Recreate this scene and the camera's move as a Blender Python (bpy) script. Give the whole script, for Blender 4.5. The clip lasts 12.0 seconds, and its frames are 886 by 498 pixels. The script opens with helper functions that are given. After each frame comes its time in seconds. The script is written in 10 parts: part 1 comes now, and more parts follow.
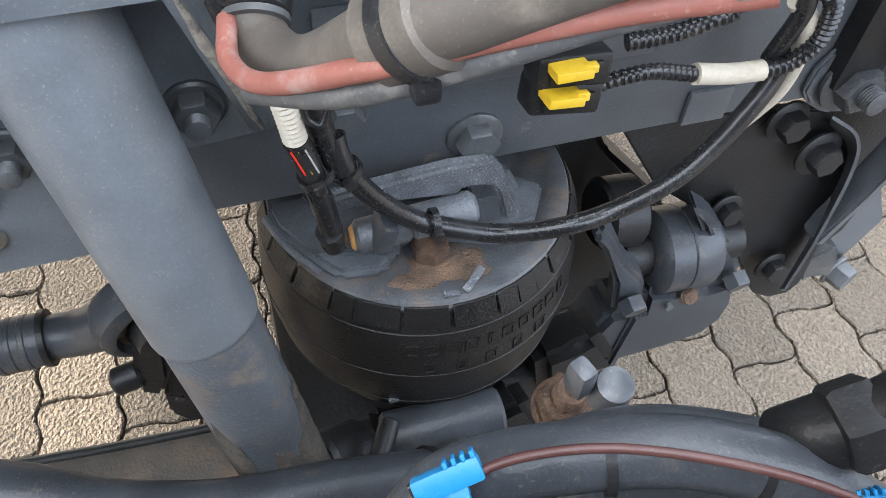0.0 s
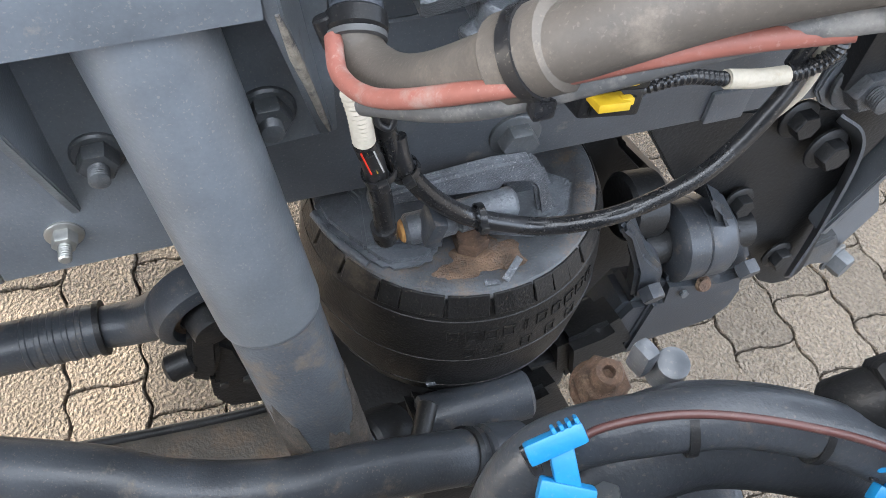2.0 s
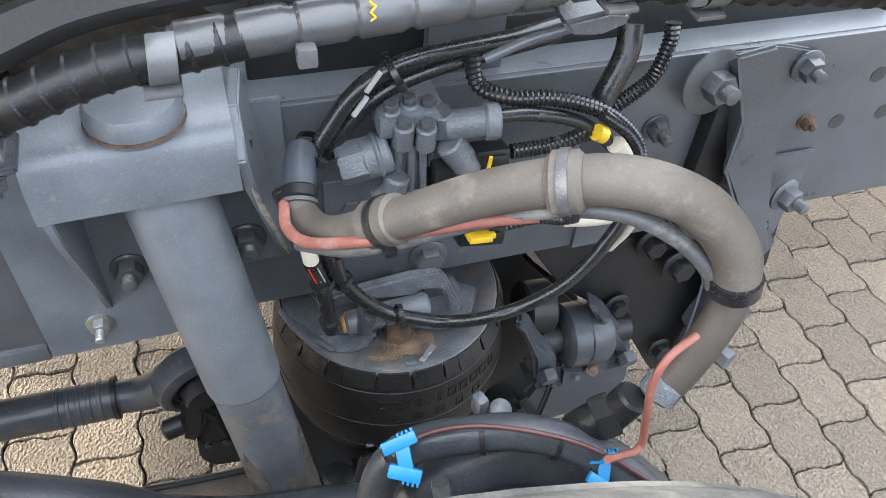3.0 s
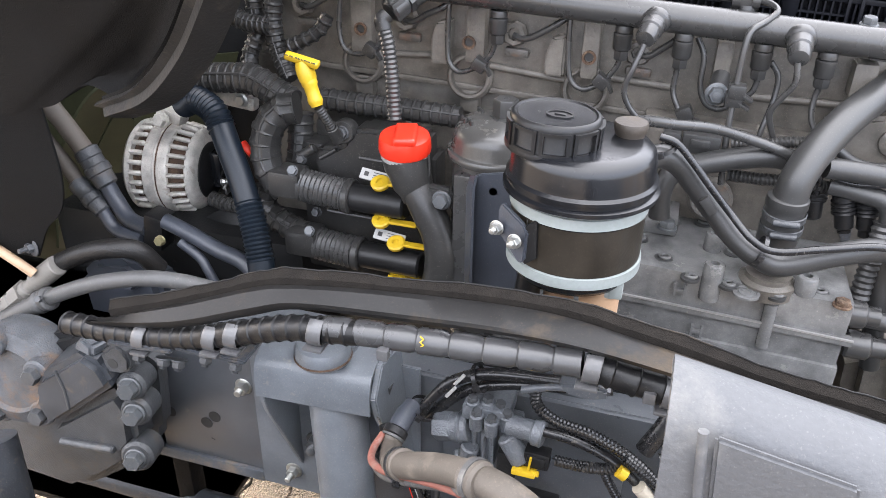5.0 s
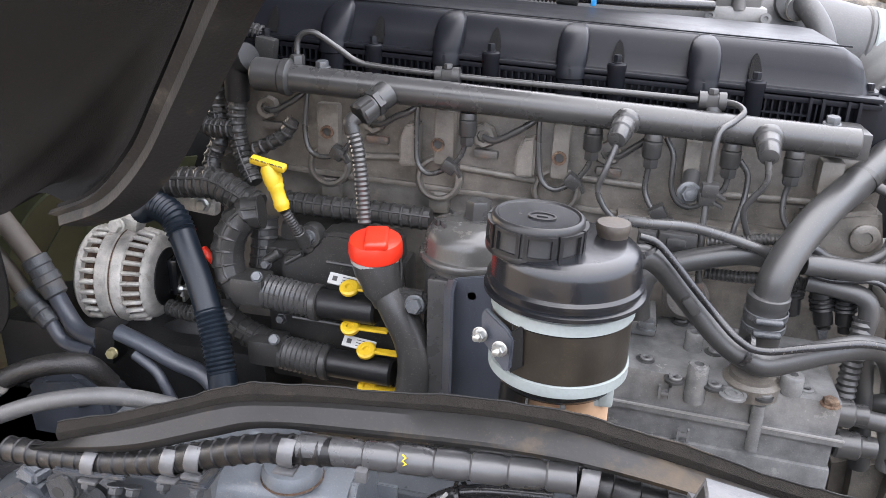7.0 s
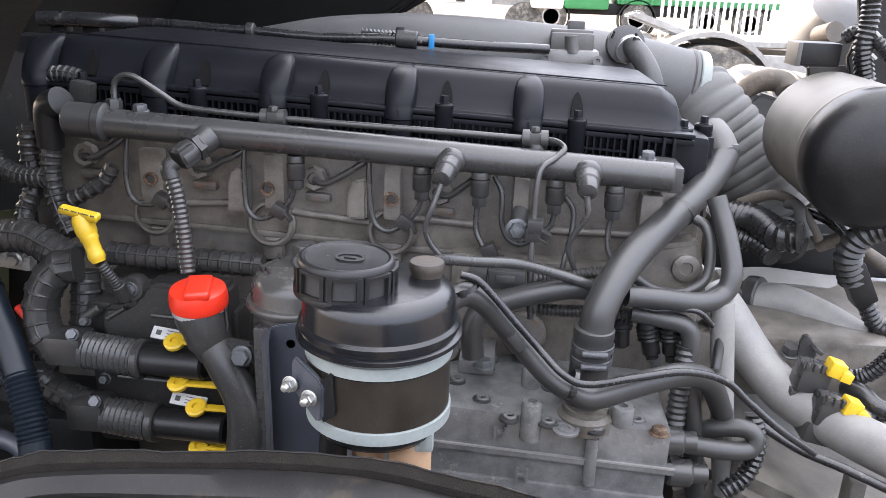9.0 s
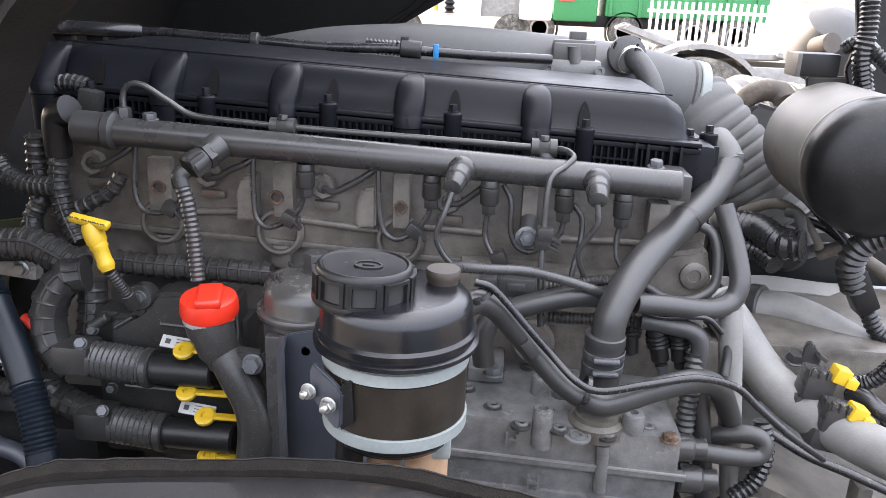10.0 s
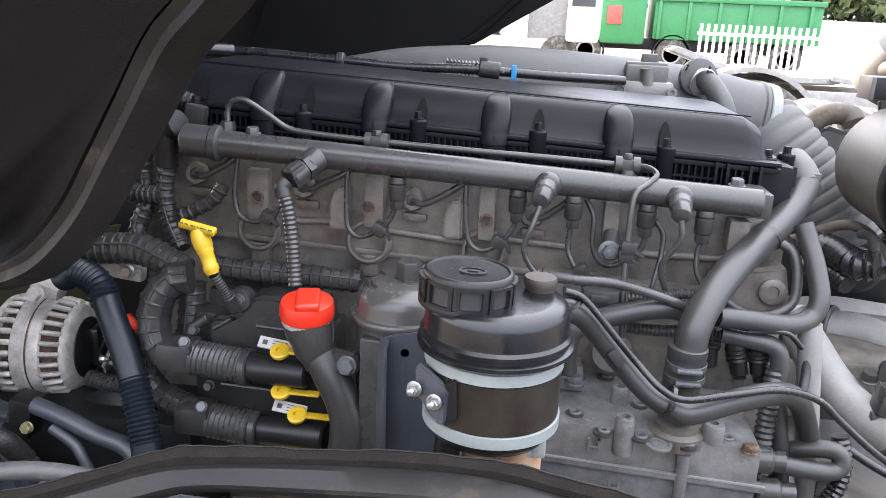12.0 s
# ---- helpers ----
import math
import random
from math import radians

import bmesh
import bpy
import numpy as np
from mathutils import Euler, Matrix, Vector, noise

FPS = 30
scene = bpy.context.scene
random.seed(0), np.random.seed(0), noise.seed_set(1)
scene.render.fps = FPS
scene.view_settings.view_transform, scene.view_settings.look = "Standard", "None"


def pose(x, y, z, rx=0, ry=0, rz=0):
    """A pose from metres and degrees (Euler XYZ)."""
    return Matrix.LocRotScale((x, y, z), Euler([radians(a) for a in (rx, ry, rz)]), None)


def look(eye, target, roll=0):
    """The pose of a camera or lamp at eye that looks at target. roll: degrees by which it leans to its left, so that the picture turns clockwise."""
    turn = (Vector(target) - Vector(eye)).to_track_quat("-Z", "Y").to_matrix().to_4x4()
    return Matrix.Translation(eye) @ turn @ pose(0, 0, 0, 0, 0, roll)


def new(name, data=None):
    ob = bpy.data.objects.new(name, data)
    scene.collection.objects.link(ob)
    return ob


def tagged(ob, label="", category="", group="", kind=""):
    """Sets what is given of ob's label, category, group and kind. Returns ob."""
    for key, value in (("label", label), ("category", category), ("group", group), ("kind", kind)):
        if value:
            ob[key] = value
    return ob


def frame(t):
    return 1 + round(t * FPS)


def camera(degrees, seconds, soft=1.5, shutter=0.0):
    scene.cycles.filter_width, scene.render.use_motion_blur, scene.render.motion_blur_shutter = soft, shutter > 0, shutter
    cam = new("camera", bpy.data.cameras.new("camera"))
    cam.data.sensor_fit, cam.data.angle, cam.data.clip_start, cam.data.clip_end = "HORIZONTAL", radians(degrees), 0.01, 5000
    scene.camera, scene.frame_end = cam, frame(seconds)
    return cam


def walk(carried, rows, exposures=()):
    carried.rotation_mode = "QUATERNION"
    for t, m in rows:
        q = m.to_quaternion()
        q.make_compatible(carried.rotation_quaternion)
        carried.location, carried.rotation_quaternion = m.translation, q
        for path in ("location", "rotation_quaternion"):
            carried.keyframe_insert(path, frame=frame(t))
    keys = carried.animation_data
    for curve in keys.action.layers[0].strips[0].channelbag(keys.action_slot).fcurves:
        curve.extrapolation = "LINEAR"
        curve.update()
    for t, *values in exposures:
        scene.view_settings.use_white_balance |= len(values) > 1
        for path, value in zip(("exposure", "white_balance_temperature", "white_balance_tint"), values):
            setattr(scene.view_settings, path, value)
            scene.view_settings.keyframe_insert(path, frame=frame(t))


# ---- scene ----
cam = camera(58.9, 12.0, soft=0.7)
PATH = [
    (0, (-0.041, 0.38, 0.97), (0.35, 1.528, -0.621), 3.2),
    (0.5, (-0.068, 0.385, 0.973), (0.345, 1.517, -0.623), 4.0),
    (1, (-0.075, 0.386, 0.976), (0.345, 1.512, -0.622), 4.2),
    (1.5, (-0.072, 0.39, 0.981), (0.351, 1.509, -0.622), 4.3),
    (2, (-0.092, 0.373, 1.0), (0.336, 1.487, -0.605), 4.6),
    (2.5, (-0.094, 0.31, 1.082), (0.357, 1.456, -0.494), 4.9),
    (2.6, (-0.093, 0.291, 1.102), (0.367, 1.457, -0.456), 4.9),
    (2.8, (-0.087, 0.259, 1.152), (0.377, 1.454, -0.383), 5.2),
    (3, (-0.081, 0.22, 1.173), (0.413, 1.521, -0.264), 5.0),
    (3.2, (-0.068, 0.182, 1.209), (0.402, 1.577, -0.145), 5.5),
    (4.8, (0.212, 0.031, 1.393), (-0.235, 1.629, 0.276), 1.5),
    (5, (0.212, 0.02, 1.404), (-0.283, 1.69, 0.421), 1.2),
    (5.5, (0.196, 0.011, 1.405), (-0.357, 1.799, 0.7), 0.6),
    (6, (0.178, 0.025, 1.391), (-0.37, 1.803, 0.657), 1.0),
    (6.5, (0.174, 0.044, 1.401), (-0.349, 1.805, 0.609), 1.2),
    (7, (0.175, 0.048, 1.396), (-0.234, 1.853, 0.637), 1.6),
    (7.5, (0.197, 0.069, 1.392), (-0.082, 1.905, 0.65), 1.6),
    (7.7, (0.217, 0.08, 1.391), (-0.017, 1.925, 0.655), 1.6),
    (9.3, (0.254, 0.083, 1.384), (0.094, 1.975, 0.755), 2.1),
    (9.5, (0.248, 0.085, 1.38), (0.092, 1.978, 0.754), 2.1),
    (10, (0.227, 0.075, 1.384), (0.093, 1.974, 0.769), 2.3),
    (10.5, (0.223, 0.071, 1.384), (0.047, 1.971, 0.784), 2.3),
    (11, (0.219, 0.06, 1.385), (0.034, 1.964, 0.8), 2.5),
    (11.5, (0.206, 0.053, 1.38), (0.013, 1.959, 0.808), 2.6),
    (12, (0.172, 0.023, 1.384), (-0.066, 1.924, 0.813), 2.6),
]
walk(cam, [(t, look(eye, target, roll)) for t, eye, target, roll in PATH],
     exposures=[(0.0, 4.57, 6050, 8), (2.6, 4.6, 6050, 8), (3.0, 4.5, 6050, 8), (4.8, 4.5, 6450, 13), (5.5, 4.48, 6450, 13), (6.0, 4.43, 6450, 13), (6.5, 4.52, 6450, 14), (7.0, 4.5, 6450, 14), (7.7, 4.46, 6400, 14), (9.3, 4.1, 6300, 15), (10.2, 4.1, 6300, 15), (11.0, 4.22, 6300, 15), (12.0, 4.24, 6300, 15)])

# ---- world and sun ----
SUN_DIR = Vector((-0.78, 0.5, 0.42)).normalized()
world = bpy.data.worlds.new("world")
scene.world = world
world.use_nodes = True
wn = world.node_tree.nodes
sky = wn.new("ShaderNodeTexSky")
sky.sky_type = "NISHITA"
sky.sun_disc = False
sky.sun_elevation = math.asin(SUN_DIR.z)
sky.sun_rotation = math.atan2(SUN_DIR.x, SUN_DIR.y)
sky.air_density, sky.dust_density, sky.ozone_density = 0.6, 6.0, 0.4
wn["Background"].inputs["Strength"].default_value = 0.15
# thin cloud over the sky, brightest overhead
wl = world.node_tree.links
wdir = wn.new("ShaderNodeTexCoord")
wxyz = wn.new("ShaderNodeSeparateXYZ")
wl.new(wdir.outputs["Generated"], wxyz.inputs[0])
cloud = wn.new("ShaderNodeValToRGB")
cloud.color_ramp.elements[0].color = (0.2, 0.205, 0.21, 1)
cloud.color_ramp.elements[1].color = (1.0, 1.0, 1.0, 1)
wl.new(wxyz.outputs["Z"], cloud.inputs["Fac"])
bright = wn.new("ShaderNodeVectorMath")
bright.operation = "SCALE"
bright.inputs["Scale"].default_value = 3.4
wl.new(cloud.outputs["Color"], bright.inputs[0])
veil = wn.new("ShaderNodeMix")
veil.data_type = "RGBA"
veil.inputs[0].default_value = 0.75
wl.new(sky.outputs["Color"], veil.inputs[6])
wl.new(bright.outputs[0], veil.inputs[7])
wl.new(veil.outputs[2], wn["Background"].inputs["Color"])
sun = new("sun", bpy.data.lights.new("sun", "SUN"))
sun.data.energy, sun.data.angle, sun.data.color = 0.5, radians(2), (1.0, 0.86, 0.68)
sun.matrix_world = look(SUN_DIR * 20, (0, 0, 0))


# ---- materials ----
def mat(name, color, rough=0.5, metal=0.0, var=0.25, scale=18.0, bump=0.15, bscale=260.0, dirt=None, dirt_amount=0.0,
        dirt_scale=7.0, coat=0.0, spec=0.5, island=0.0, bdist=0.002, speck=0.18, grain=0.05):
    """A surface with grain, broad tone changes and patches of dirt."""
    m = bpy.data.materials.new(name)
    m.use_nodes = True
    nt = m.node_tree
    n, l = nt.nodes, nt.links
    p = n["Principled BSDF"]
    p.inputs["Metallic"].default_value = metal
    p.inputs["Coat Weight"].default_value = coat
    p.inputs["Specular IOR Level"].default_value = spec
    tc = n.new("ShaderNodeTexCoord")
    big = n.new("ShaderNodeTexNoise")
    big.inputs["Scale"].default_value = scale
    big.inputs["Detail"].default_value = 6.0
    big.inputs["Roughness"].default_value = 0.6
    l.new(tc.outputs["Object"], big.inputs["Vector"])
    fine = n.new("ShaderNodeTexNoise")
    fine.inputs["Scale"].default_value = bscale
    fine.inputs["Detail"].default_value = 3.0
    l.new(tc.outputs["Object"], fine.inputs["Vector"])
    ramp = n.new("ShaderNodeValToRGB")
    ramp.color_ramp.elements[0].position, ramp.color_ramp.elements[1].position = 0.3, 0.7
    lo, hi = 1 - var, 1 + var
    ramp.color_ramp.elements[0].color = (*[c * lo for c in color], 1)
    ramp.color_ramp.elements[1].color = (*[min(1, c * hi) for c in color], 1)
    l.new(big.outputs["Fac"], ramp.inputs["Fac"])
    out = ramp.outputs["Color"]
    if island:
        geo = n.new("ShaderNodeObjectInfo")
        hsv = n.new("ShaderNodeHueSaturation")
        mr = n.new("ShaderNodeMapRange")
        mr.inputs["To Min"].default_value, mr.inputs["To Max"].default_value = 1 - island, 1 + island
        l.new(geo.outputs["Random"], mr.inputs["Value"])
        l.new(mr.outputs["Result"], hsv.inputs["Value"])
        l.new(out, hsv.inputs["Color"])
        out = hsv.outputs["Color"]
    if grain:
        gr = n.new("ShaderNodeMapRange")
        gr.inputs["From Min"].default_value, gr.inputs["From Max"].default_value = 0.3, 0.7
        gr.inputs["To Min"].default_value, gr.inputs["To Max"].default_value = 1 - grain, 1 + grain
        l.new(fine.outputs["Fac"], gr.inputs["Value"])
        gh = n.new("ShaderNodeHueSaturation")
        l.new(gr.outputs["Result"], gh.inputs["Value"])
        l.new(out, gh.inputs["Color"])
        out = gh.outputs["Color"]
    rsock = None
    if dirt is not None:
        dn = n.new("ShaderNodeTexNoise")
        dn.inputs["Scale"].default_value = dirt_scale
        dn.inputs["Detail"].default_value = 9.0
        dn.inputs["Roughness"].default_value = 0.72
        l.new(tc.outputs["Object"], dn.inputs["Vector"])
        dr = n.new("ShaderNodeValToRGB")
        dr.color_ramp.elements[0].position = 0.72 - 0.35 * dirt_amount
        dr.color_ramp.elements[1].position = 0.86 - 0.25 * dirt_amount
        l.new(dn.outputs["Fac"], dr.inputs["Fac"])
        mx = n.new("ShaderNodeMix")
        mx.data_type = "RGBA"
        mx.inputs[7].default_value = (*dirt, 1)
        l.new(dr.outputs["Color"], mx.inputs[0])
        l.new(out, mx.inputs[6])
        out = mx.outputs[2]
        rsock = dr.outputs["Color"]
    if dirt is not None and speck:
        # scattered grains of dust
        sn = n.new("ShaderNodeTexNoise")
        sn.inputs["Scale"].default_value = 560.0
        sn.inputs["Detail"].default_value = 2.0
        l.new(tc.outputs["Object"], sn.inputs["Vector"])
        sr = n.new("ShaderNodeMapRange")
        sr.inputs["From Min"].default_value, sr.inputs["From Max"].default_value = 0.62, 0.72
        sr.inputs["To Max"].default_value = speck
        l.new(sn.outputs["Fac"], sr.inputs["Value"])
        sm = n.new("ShaderNodeMix")
        sm.data_type = "RGBA"
        sm.inputs[7].default_value = (*[min(1, c * 1.3) for c in dirt], 1)
        l.new(sr.outputs["Result"], sm.inputs[0])
        l.new(out, sm.inputs[6])
        out = sm.outputs[2]
    l.new(out, p.inputs["Base Color"])
    rm = n.new("ShaderNodeMapRange")
    rm.inputs["To Min"].default_value, rm.inputs["To Max"].default_value = max(0.05, rough - 0.1), min(1, rough + 0.12)
    l.new(big.outputs["Fac"], rm.inputs["Value"])
    if rsock is not None:
        add = n.new("ShaderNodeMath")
        add.operation = "MULTIPLY_ADD"
        add.inputs[1].default_value = 0.35
        add.use_clamp = True
        l.new(rsock, add.inputs[0])
        l.new(rm.outputs["Result"], add.inputs[2])
        l.new(add.outputs[0], p.inputs["Roughness"])
    else:
        l.new(rm.outputs["Result"], p.inputs["Roughness"])
    b = n.new("ShaderNodeBump")
    b.inputs["Strength"].default_value = bump
    b.inputs["Distance"].default_value = bdist
    l.new(fine.outputs["Fac"], b.inputs["Height"])
    l.new(b.outputs["Normal"], p.inputs["Normal"])
    return m


DUST = (0.30, 0.25, 0.19)
M_FRAME = mat("chassis_paint", (0.076, 0.082, 0.091), 0.3, var=0.18, bump=0.12, bscale=420, dirt=(0.26, 0.23, 0.19), dirt_amount=0.3, dirt_scale=22, speck=0.25)
# lighter chassis paint copy: brighter light on shock and bracket put into colour
M_FRAME_LIT = mat("chassis_paint_lit", (0.12, 0.132, 0.146), 0.33, var=0.2, bump=0.12, bscale=420, dirt=(0.28, 0.25, 0.21), dirt_amount=0.3, dirt_scale=22, speck=0.25)
M_FRAME_DUSTY = mat("dusty_chassis_paint", (0.075, 0.084, 0.096), 0.42, var=0.3, bump=0.35, bscale=380, dirt=(0.21, 0.165, 0.12), dirt_amount=0.6, dirt_scale=22, speck=0.35)
# darker grey than the chassis paint, for hub, axle and clamp parts
M_HUB = mat("dark_hub_grey", (0.036, 0.04, 0.0465), 0.34, spec=0.36, var=0.3, bump=0.16, bscale=400, dirt=(0.12, 0.1, 0.078), dirt_amount=0.46, dirt_scale=42, speck=0.4)
M_TRAY = mat("muddy_steel", (0.066, 0.058, 0.049), 0.5, var=0.35, bump=0.5, dirt=(0.145, 0.1, 0.062), dirt_amount=0.7, dirt_scale=14, speck=0.4)
M_CAST = mat("painted_casting", (0.095, 0.103, 0.114), 0.32, var=0.3, scale=40, bump=0.6, bscale=420, dirt=(0.27, 0.26, 0.25), dirt_amount=0.28, dirt_scale=34)
# black paint, also used as shade colour on the axle and in gaps
M_BLACKARM = mat("black_paint_and_shade", (0.0125, 0.0128, 0.0135), 0.42, spec=0.28, var=0.3, bump=0.25, dirt=(0.085, 0.073, 0.06), dirt_amount=0.22, dirt_scale=22, speck=0.25)
M_RUBBER = mat("black_rubber", (0.0115, 0.011, 0.0108), 0.4, spec=0.3, var=0.3, bump=0.4, bscale=420, dirt=(0.11, 0.088, 0.064), dirt_amount=0.45, dirt_scale=13, speck=0.35)
M_CABLE = mat("black_cable_sheath", (0.013, 0.013, 0.014), 0.26, var=0.3, bump=0.12, bscale=200, dirt=(0.25, 0.22, 0.18), dirt_amount=0.25, dirt_scale=40)
M_HOSE = mat("dusty_grey_hose", (0.078, 0.066, 0.054), 0.65, var=0.18, scale=30, bump=0.12, bscale=500, dirt=(0.19, 0.158, 0.125), dirt_amount=0.5, dirt_scale=20)
M_CASTBARE = mat("worn_grey_casting", (0.1, 0.107, 0.118), 0.38, var=0.35, scale=70, bump=0.7, bscale=520, dirt=(0.36, 0.36, 0.355), dirt_amount=0.34, dirt_scale=30, speck=0.5)
M_HOSERED = mat("faded_red_tube", (0.21, 0.075, 0.055), 0.6, var=0.2, bump=0.1, dirt=(0.3, 0.26, 0.23), dirt_amount=0.45, dirt_scale=18)
M_DARKRED = mat("dark_red_tube", (0.062, 0.024, 0.021), 0.45, var=0.25, bump=0.1, dirt=(0.15, 0.115, 0.095), dirt_amount=0.35, dirt_scale=25)
M_HOSEGREY = mat("grey_tube", (0.06, 0.06, 0.06), 0.5, var=0.2, bump=0.1, dirt=(0.3, 0.28, 0.25), dirt_amount=0.4)
M_LINE = mat("dark_grey_line_paint", (0.038, 0.0376, 0.037), 0.27, var=0.15, bump=0.04, bscale=420, dirt=(0.15, 0.135, 0.115), dirt_amount=0.12, dirt_scale=30, speck=0.08)
M_BRACKET = mat("dark_bracket_paint", (0.036, 0.041, 0.052), 0.4, var=0.2, bump=0.12, bscale=420, dirt=(0.14, 0.12, 0.1), dirt_amount=0.25, dirt_scale=22, speck=0.2)
M_ENGINE = mat("dusty_engine_paint", (0.1, 0.0905, 0.078), 0.42, var=0.45, scale=30, bump=0.28, bscale=420, dirt=(0.19, 0.155, 0.12), dirt_amount=0.33, dirt_scale=18, speck=0.35)
# paler than the engine paint, so recesses between the webs read darker
M_WEB = mat("pale_dusty_casting", (0.122, 0.111, 0.096), 0.5, var=0.3, scale=40, bump=0.35, bscale=420, dirt=(0.17, 0.14, 0.105), dirt_amount=0.35, dirt_scale=24, speck=0.4)
M_ENGINE_RUSTY = mat("rust_stained_engine_paint", (0.078, 0.072, 0.064), 0.45, var=0.4, scale=30, bump=0.45, bscale=400, dirt=(0.17, 0.085, 0.045), dirt_amount=0.55, dirt_scale=13)
M_SIDE = mat("dark_grey_cover_paint", (0.12, 0.12, 0.119), 0.22, var=0.3, scale=34, bump=0.14, bscale=420, dirt=(0.17, 0.155, 0.13), dirt_amount=0.3, dirt_scale=26, speck=0.4)
M_PALE = mat("pale_grey_plastic", (0.075, 0.075, 0.077), 0.28, var=0.15, bump=0.1, dirt=(0.14, 0.13, 0.12), dirt_amount=0.3)
M_RAIL = mat("satin_grey_pipe_paint", (0.03, 0.0297, 0.0292), 0.4, var=0.15, bump=0.06, bscale=420, dirt=(0.18, 0.165, 0.14), dirt_amount=0.14, dirt_scale=30, speck=0.1)
M_COVER = mat("black_cover_plastic", (0.0074, 0.0079, 0.0102), 0.36, var=0.12, bump=0.08, bscale=900, dirt=(0.12, 0.11, 0.1), dirt_amount=0.08, dirt_scale=60, speck=0.05, spec=0.115)
M_PLASTIC = mat("black_plastic", (0.009, 0.009, 0.0095), 0.36, spec=0.3, var=0.3, bump=0.1, bscale=600, dirt=(0.12, 0.11, 0.095), dirt_amount=0.2, dirt_scale=30, speck=0.15)
M_CAP = mat("matt_black_plastic", (0.009, 0.009, 0.0095), 0.4, spec=0.35, var=0.35, scale=60, bump=0.06, bscale=500, dirt=(0.07, 0.066, 0.06), dirt_amount=0.25, dirt_scale=60)
M_GLOSSBLACK = mat("glossy_black_plastic", (0.007, 0.0075, 0.009), 0.22, spec=0.45, var=0.3, bump=0.05, bscale=300, dirt=(0.06, 0.056, 0.05), dirt_amount=0.18, dirt_scale=30, speck=0.1)
M_LOOM = mat("grey_conduit_plastic", (0.025, 0.0246, 0.024), 0.34, spec=0.38, var=0.25, bump=0.12, bscale=500, dirt=(0.13, 0.117, 0.10), dirt_amount=0.2, dirt_scale=22, speck=0.4)
M_LINER = mat("grained_black_liner", (0.0052, 0.0051, 0.0051), 0.6, spec=0.09, var=0.2, scale=9, bump=0.5, bscale=700, dirt=(0.05, 0.047, 0.042), dirt_amount=0.05, dirt_scale=90, speck=0.1)
M_FELT = mat("dusty_felt", (0.0125, 0.0105, 0.0088), 0.95, spec=0.2, var=0.3, scale=45, bump=0.8, bscale=900, dirt=(0.04, 0.031, 0.022), dirt_amount=0.3, dirt_scale=24)
M_TRIMGREY = mat("worn_grey_plastic", (0.013, 0.0126, 0.0124), 0.42, spec=0.22, var=0.2, bump=0.12, bscale=300, dirt=(0.075, 0.055, 0.035), dirt_amount=0.5, dirt_scale=6)
M_ALU = mat("cast_aluminium", (0.45, 0.428, 0.39), 0.5, metal=0.3, var=0.3, scale=50, bump=0.5, bscale=500, dirt=(0.2, 0.155, 0.11), dirt_amount=0.45, dirt_scale=40, speck=0.3)
M_ZINC = mat("zinc_plated_steel", (0.45, 0.45, 0.43), 0.4, metal=0.9, var=0.2, bump=0.1)
M_BOLT = mat("dark_bolt_steel", (0.075, 0.08, 0.085), 0.4, metal=0.2, var=0.25, bump=0.25, dirt=DUST, dirt_amount=0.3, dirt_scale=60)
M_RUST = mat("rust", (0.075, 0.043, 0.026), 0.85, var=0.6, scale=70, bump=0.8, bscale=420, dirt=(0.24, 0.18, 0.12), dirt_amount=0.5, dirt_scale=50)
M_SAND = mat("rusty_sand", (0.13, 0.082, 0.052), 0.95, var=0.5, scale=60, bump=0.9, bscale=600, dirt=(0.085, 0.078, 0.072), dirt_amount=0.6, dirt_scale=45, speck=0.5)
M_RED = mat("red_cap_plastic", (0.6, 0.026, 0.009), 0.38, var=0.08, bump=0.05)
M_YELLOW = mat("yellow_plastic", (0.52, 0.34, 0.014), 0.42, var=0.1, bump=0.05, dirt=(0.3, 0.2, 0.04), dirt_amount=0.1, dirt_scale=50)
M_WHITE = mat("white_strap", (0.2, 0.222, 0.215), 0.5, var=0.08, bump=0.15)
M_CREAM = mat("cream_sleeve", (0.42, 0.375, 0.30), 0.6, var=0.12, bump=0.3, dirt=(0.35, 0.3, 0.22), dirt_amount=0.4, dirt_scale=40)
M_BLUE = mat("blue_clip_plastic", (0.013, 0.175, 0.4), 0.42, var=0.12, bump=0.08, dirt=(0.12, 0.2, 0.28), dirt_amount=0.3, dirt_scale=50)
M_BLUEHOSE = mat("blue_black_hose", (0.0055, 0.009, 0.014), 0.36, spec=0.32, var=0.15, bump=0.05, dirt=(0.06, 0.06, 0.058), dirt_amount=0.12, dirt_scale=30)
M_GREEN = mat("olive_fan_plastic", (0.052, 0.058, 0.03), 0.5, var=0.2, bump=0.15)
M_BROWN = mat("brown_moulded_plastic", (0.36, 0.23, 0.14), 0.55, var=0.15, bump=0.1)
M_LABEL = mat("label_paper", (0.33, 0.33, 0.32), 0.5, var=0.08, bump=0.03)
M_ORANGE = mat("orange_plug", (0.55, 0.30, 0.10), 0.6, var=0.3, bump=0.2)
M_SILVERPIPE = mat("light_grey_pipe_paint", (0.19, 0.186, 0.178), 0.52, metal=0.0, var=0.18, bump=0.15, dirt=(0.23, 0.205, 0.17), dirt_amount=0.35, dirt_scale=16)
M_DUCT = mat("dusty_duct_plastic", (0.055, 0.055, 0.055), 0.55, var=0.12, bump=0.12, dirt=(0.2, 0.18, 0.16), dirt_amount=0.35, dirt_scale=6)
M_BELLOW = mat("grey_bellow_rubber", (0.085, 0.084, 0.081), 0.6, var=0.12, bump=0.1, dirt=(0.2, 0.19, 0.175), dirt_amount=0.3)
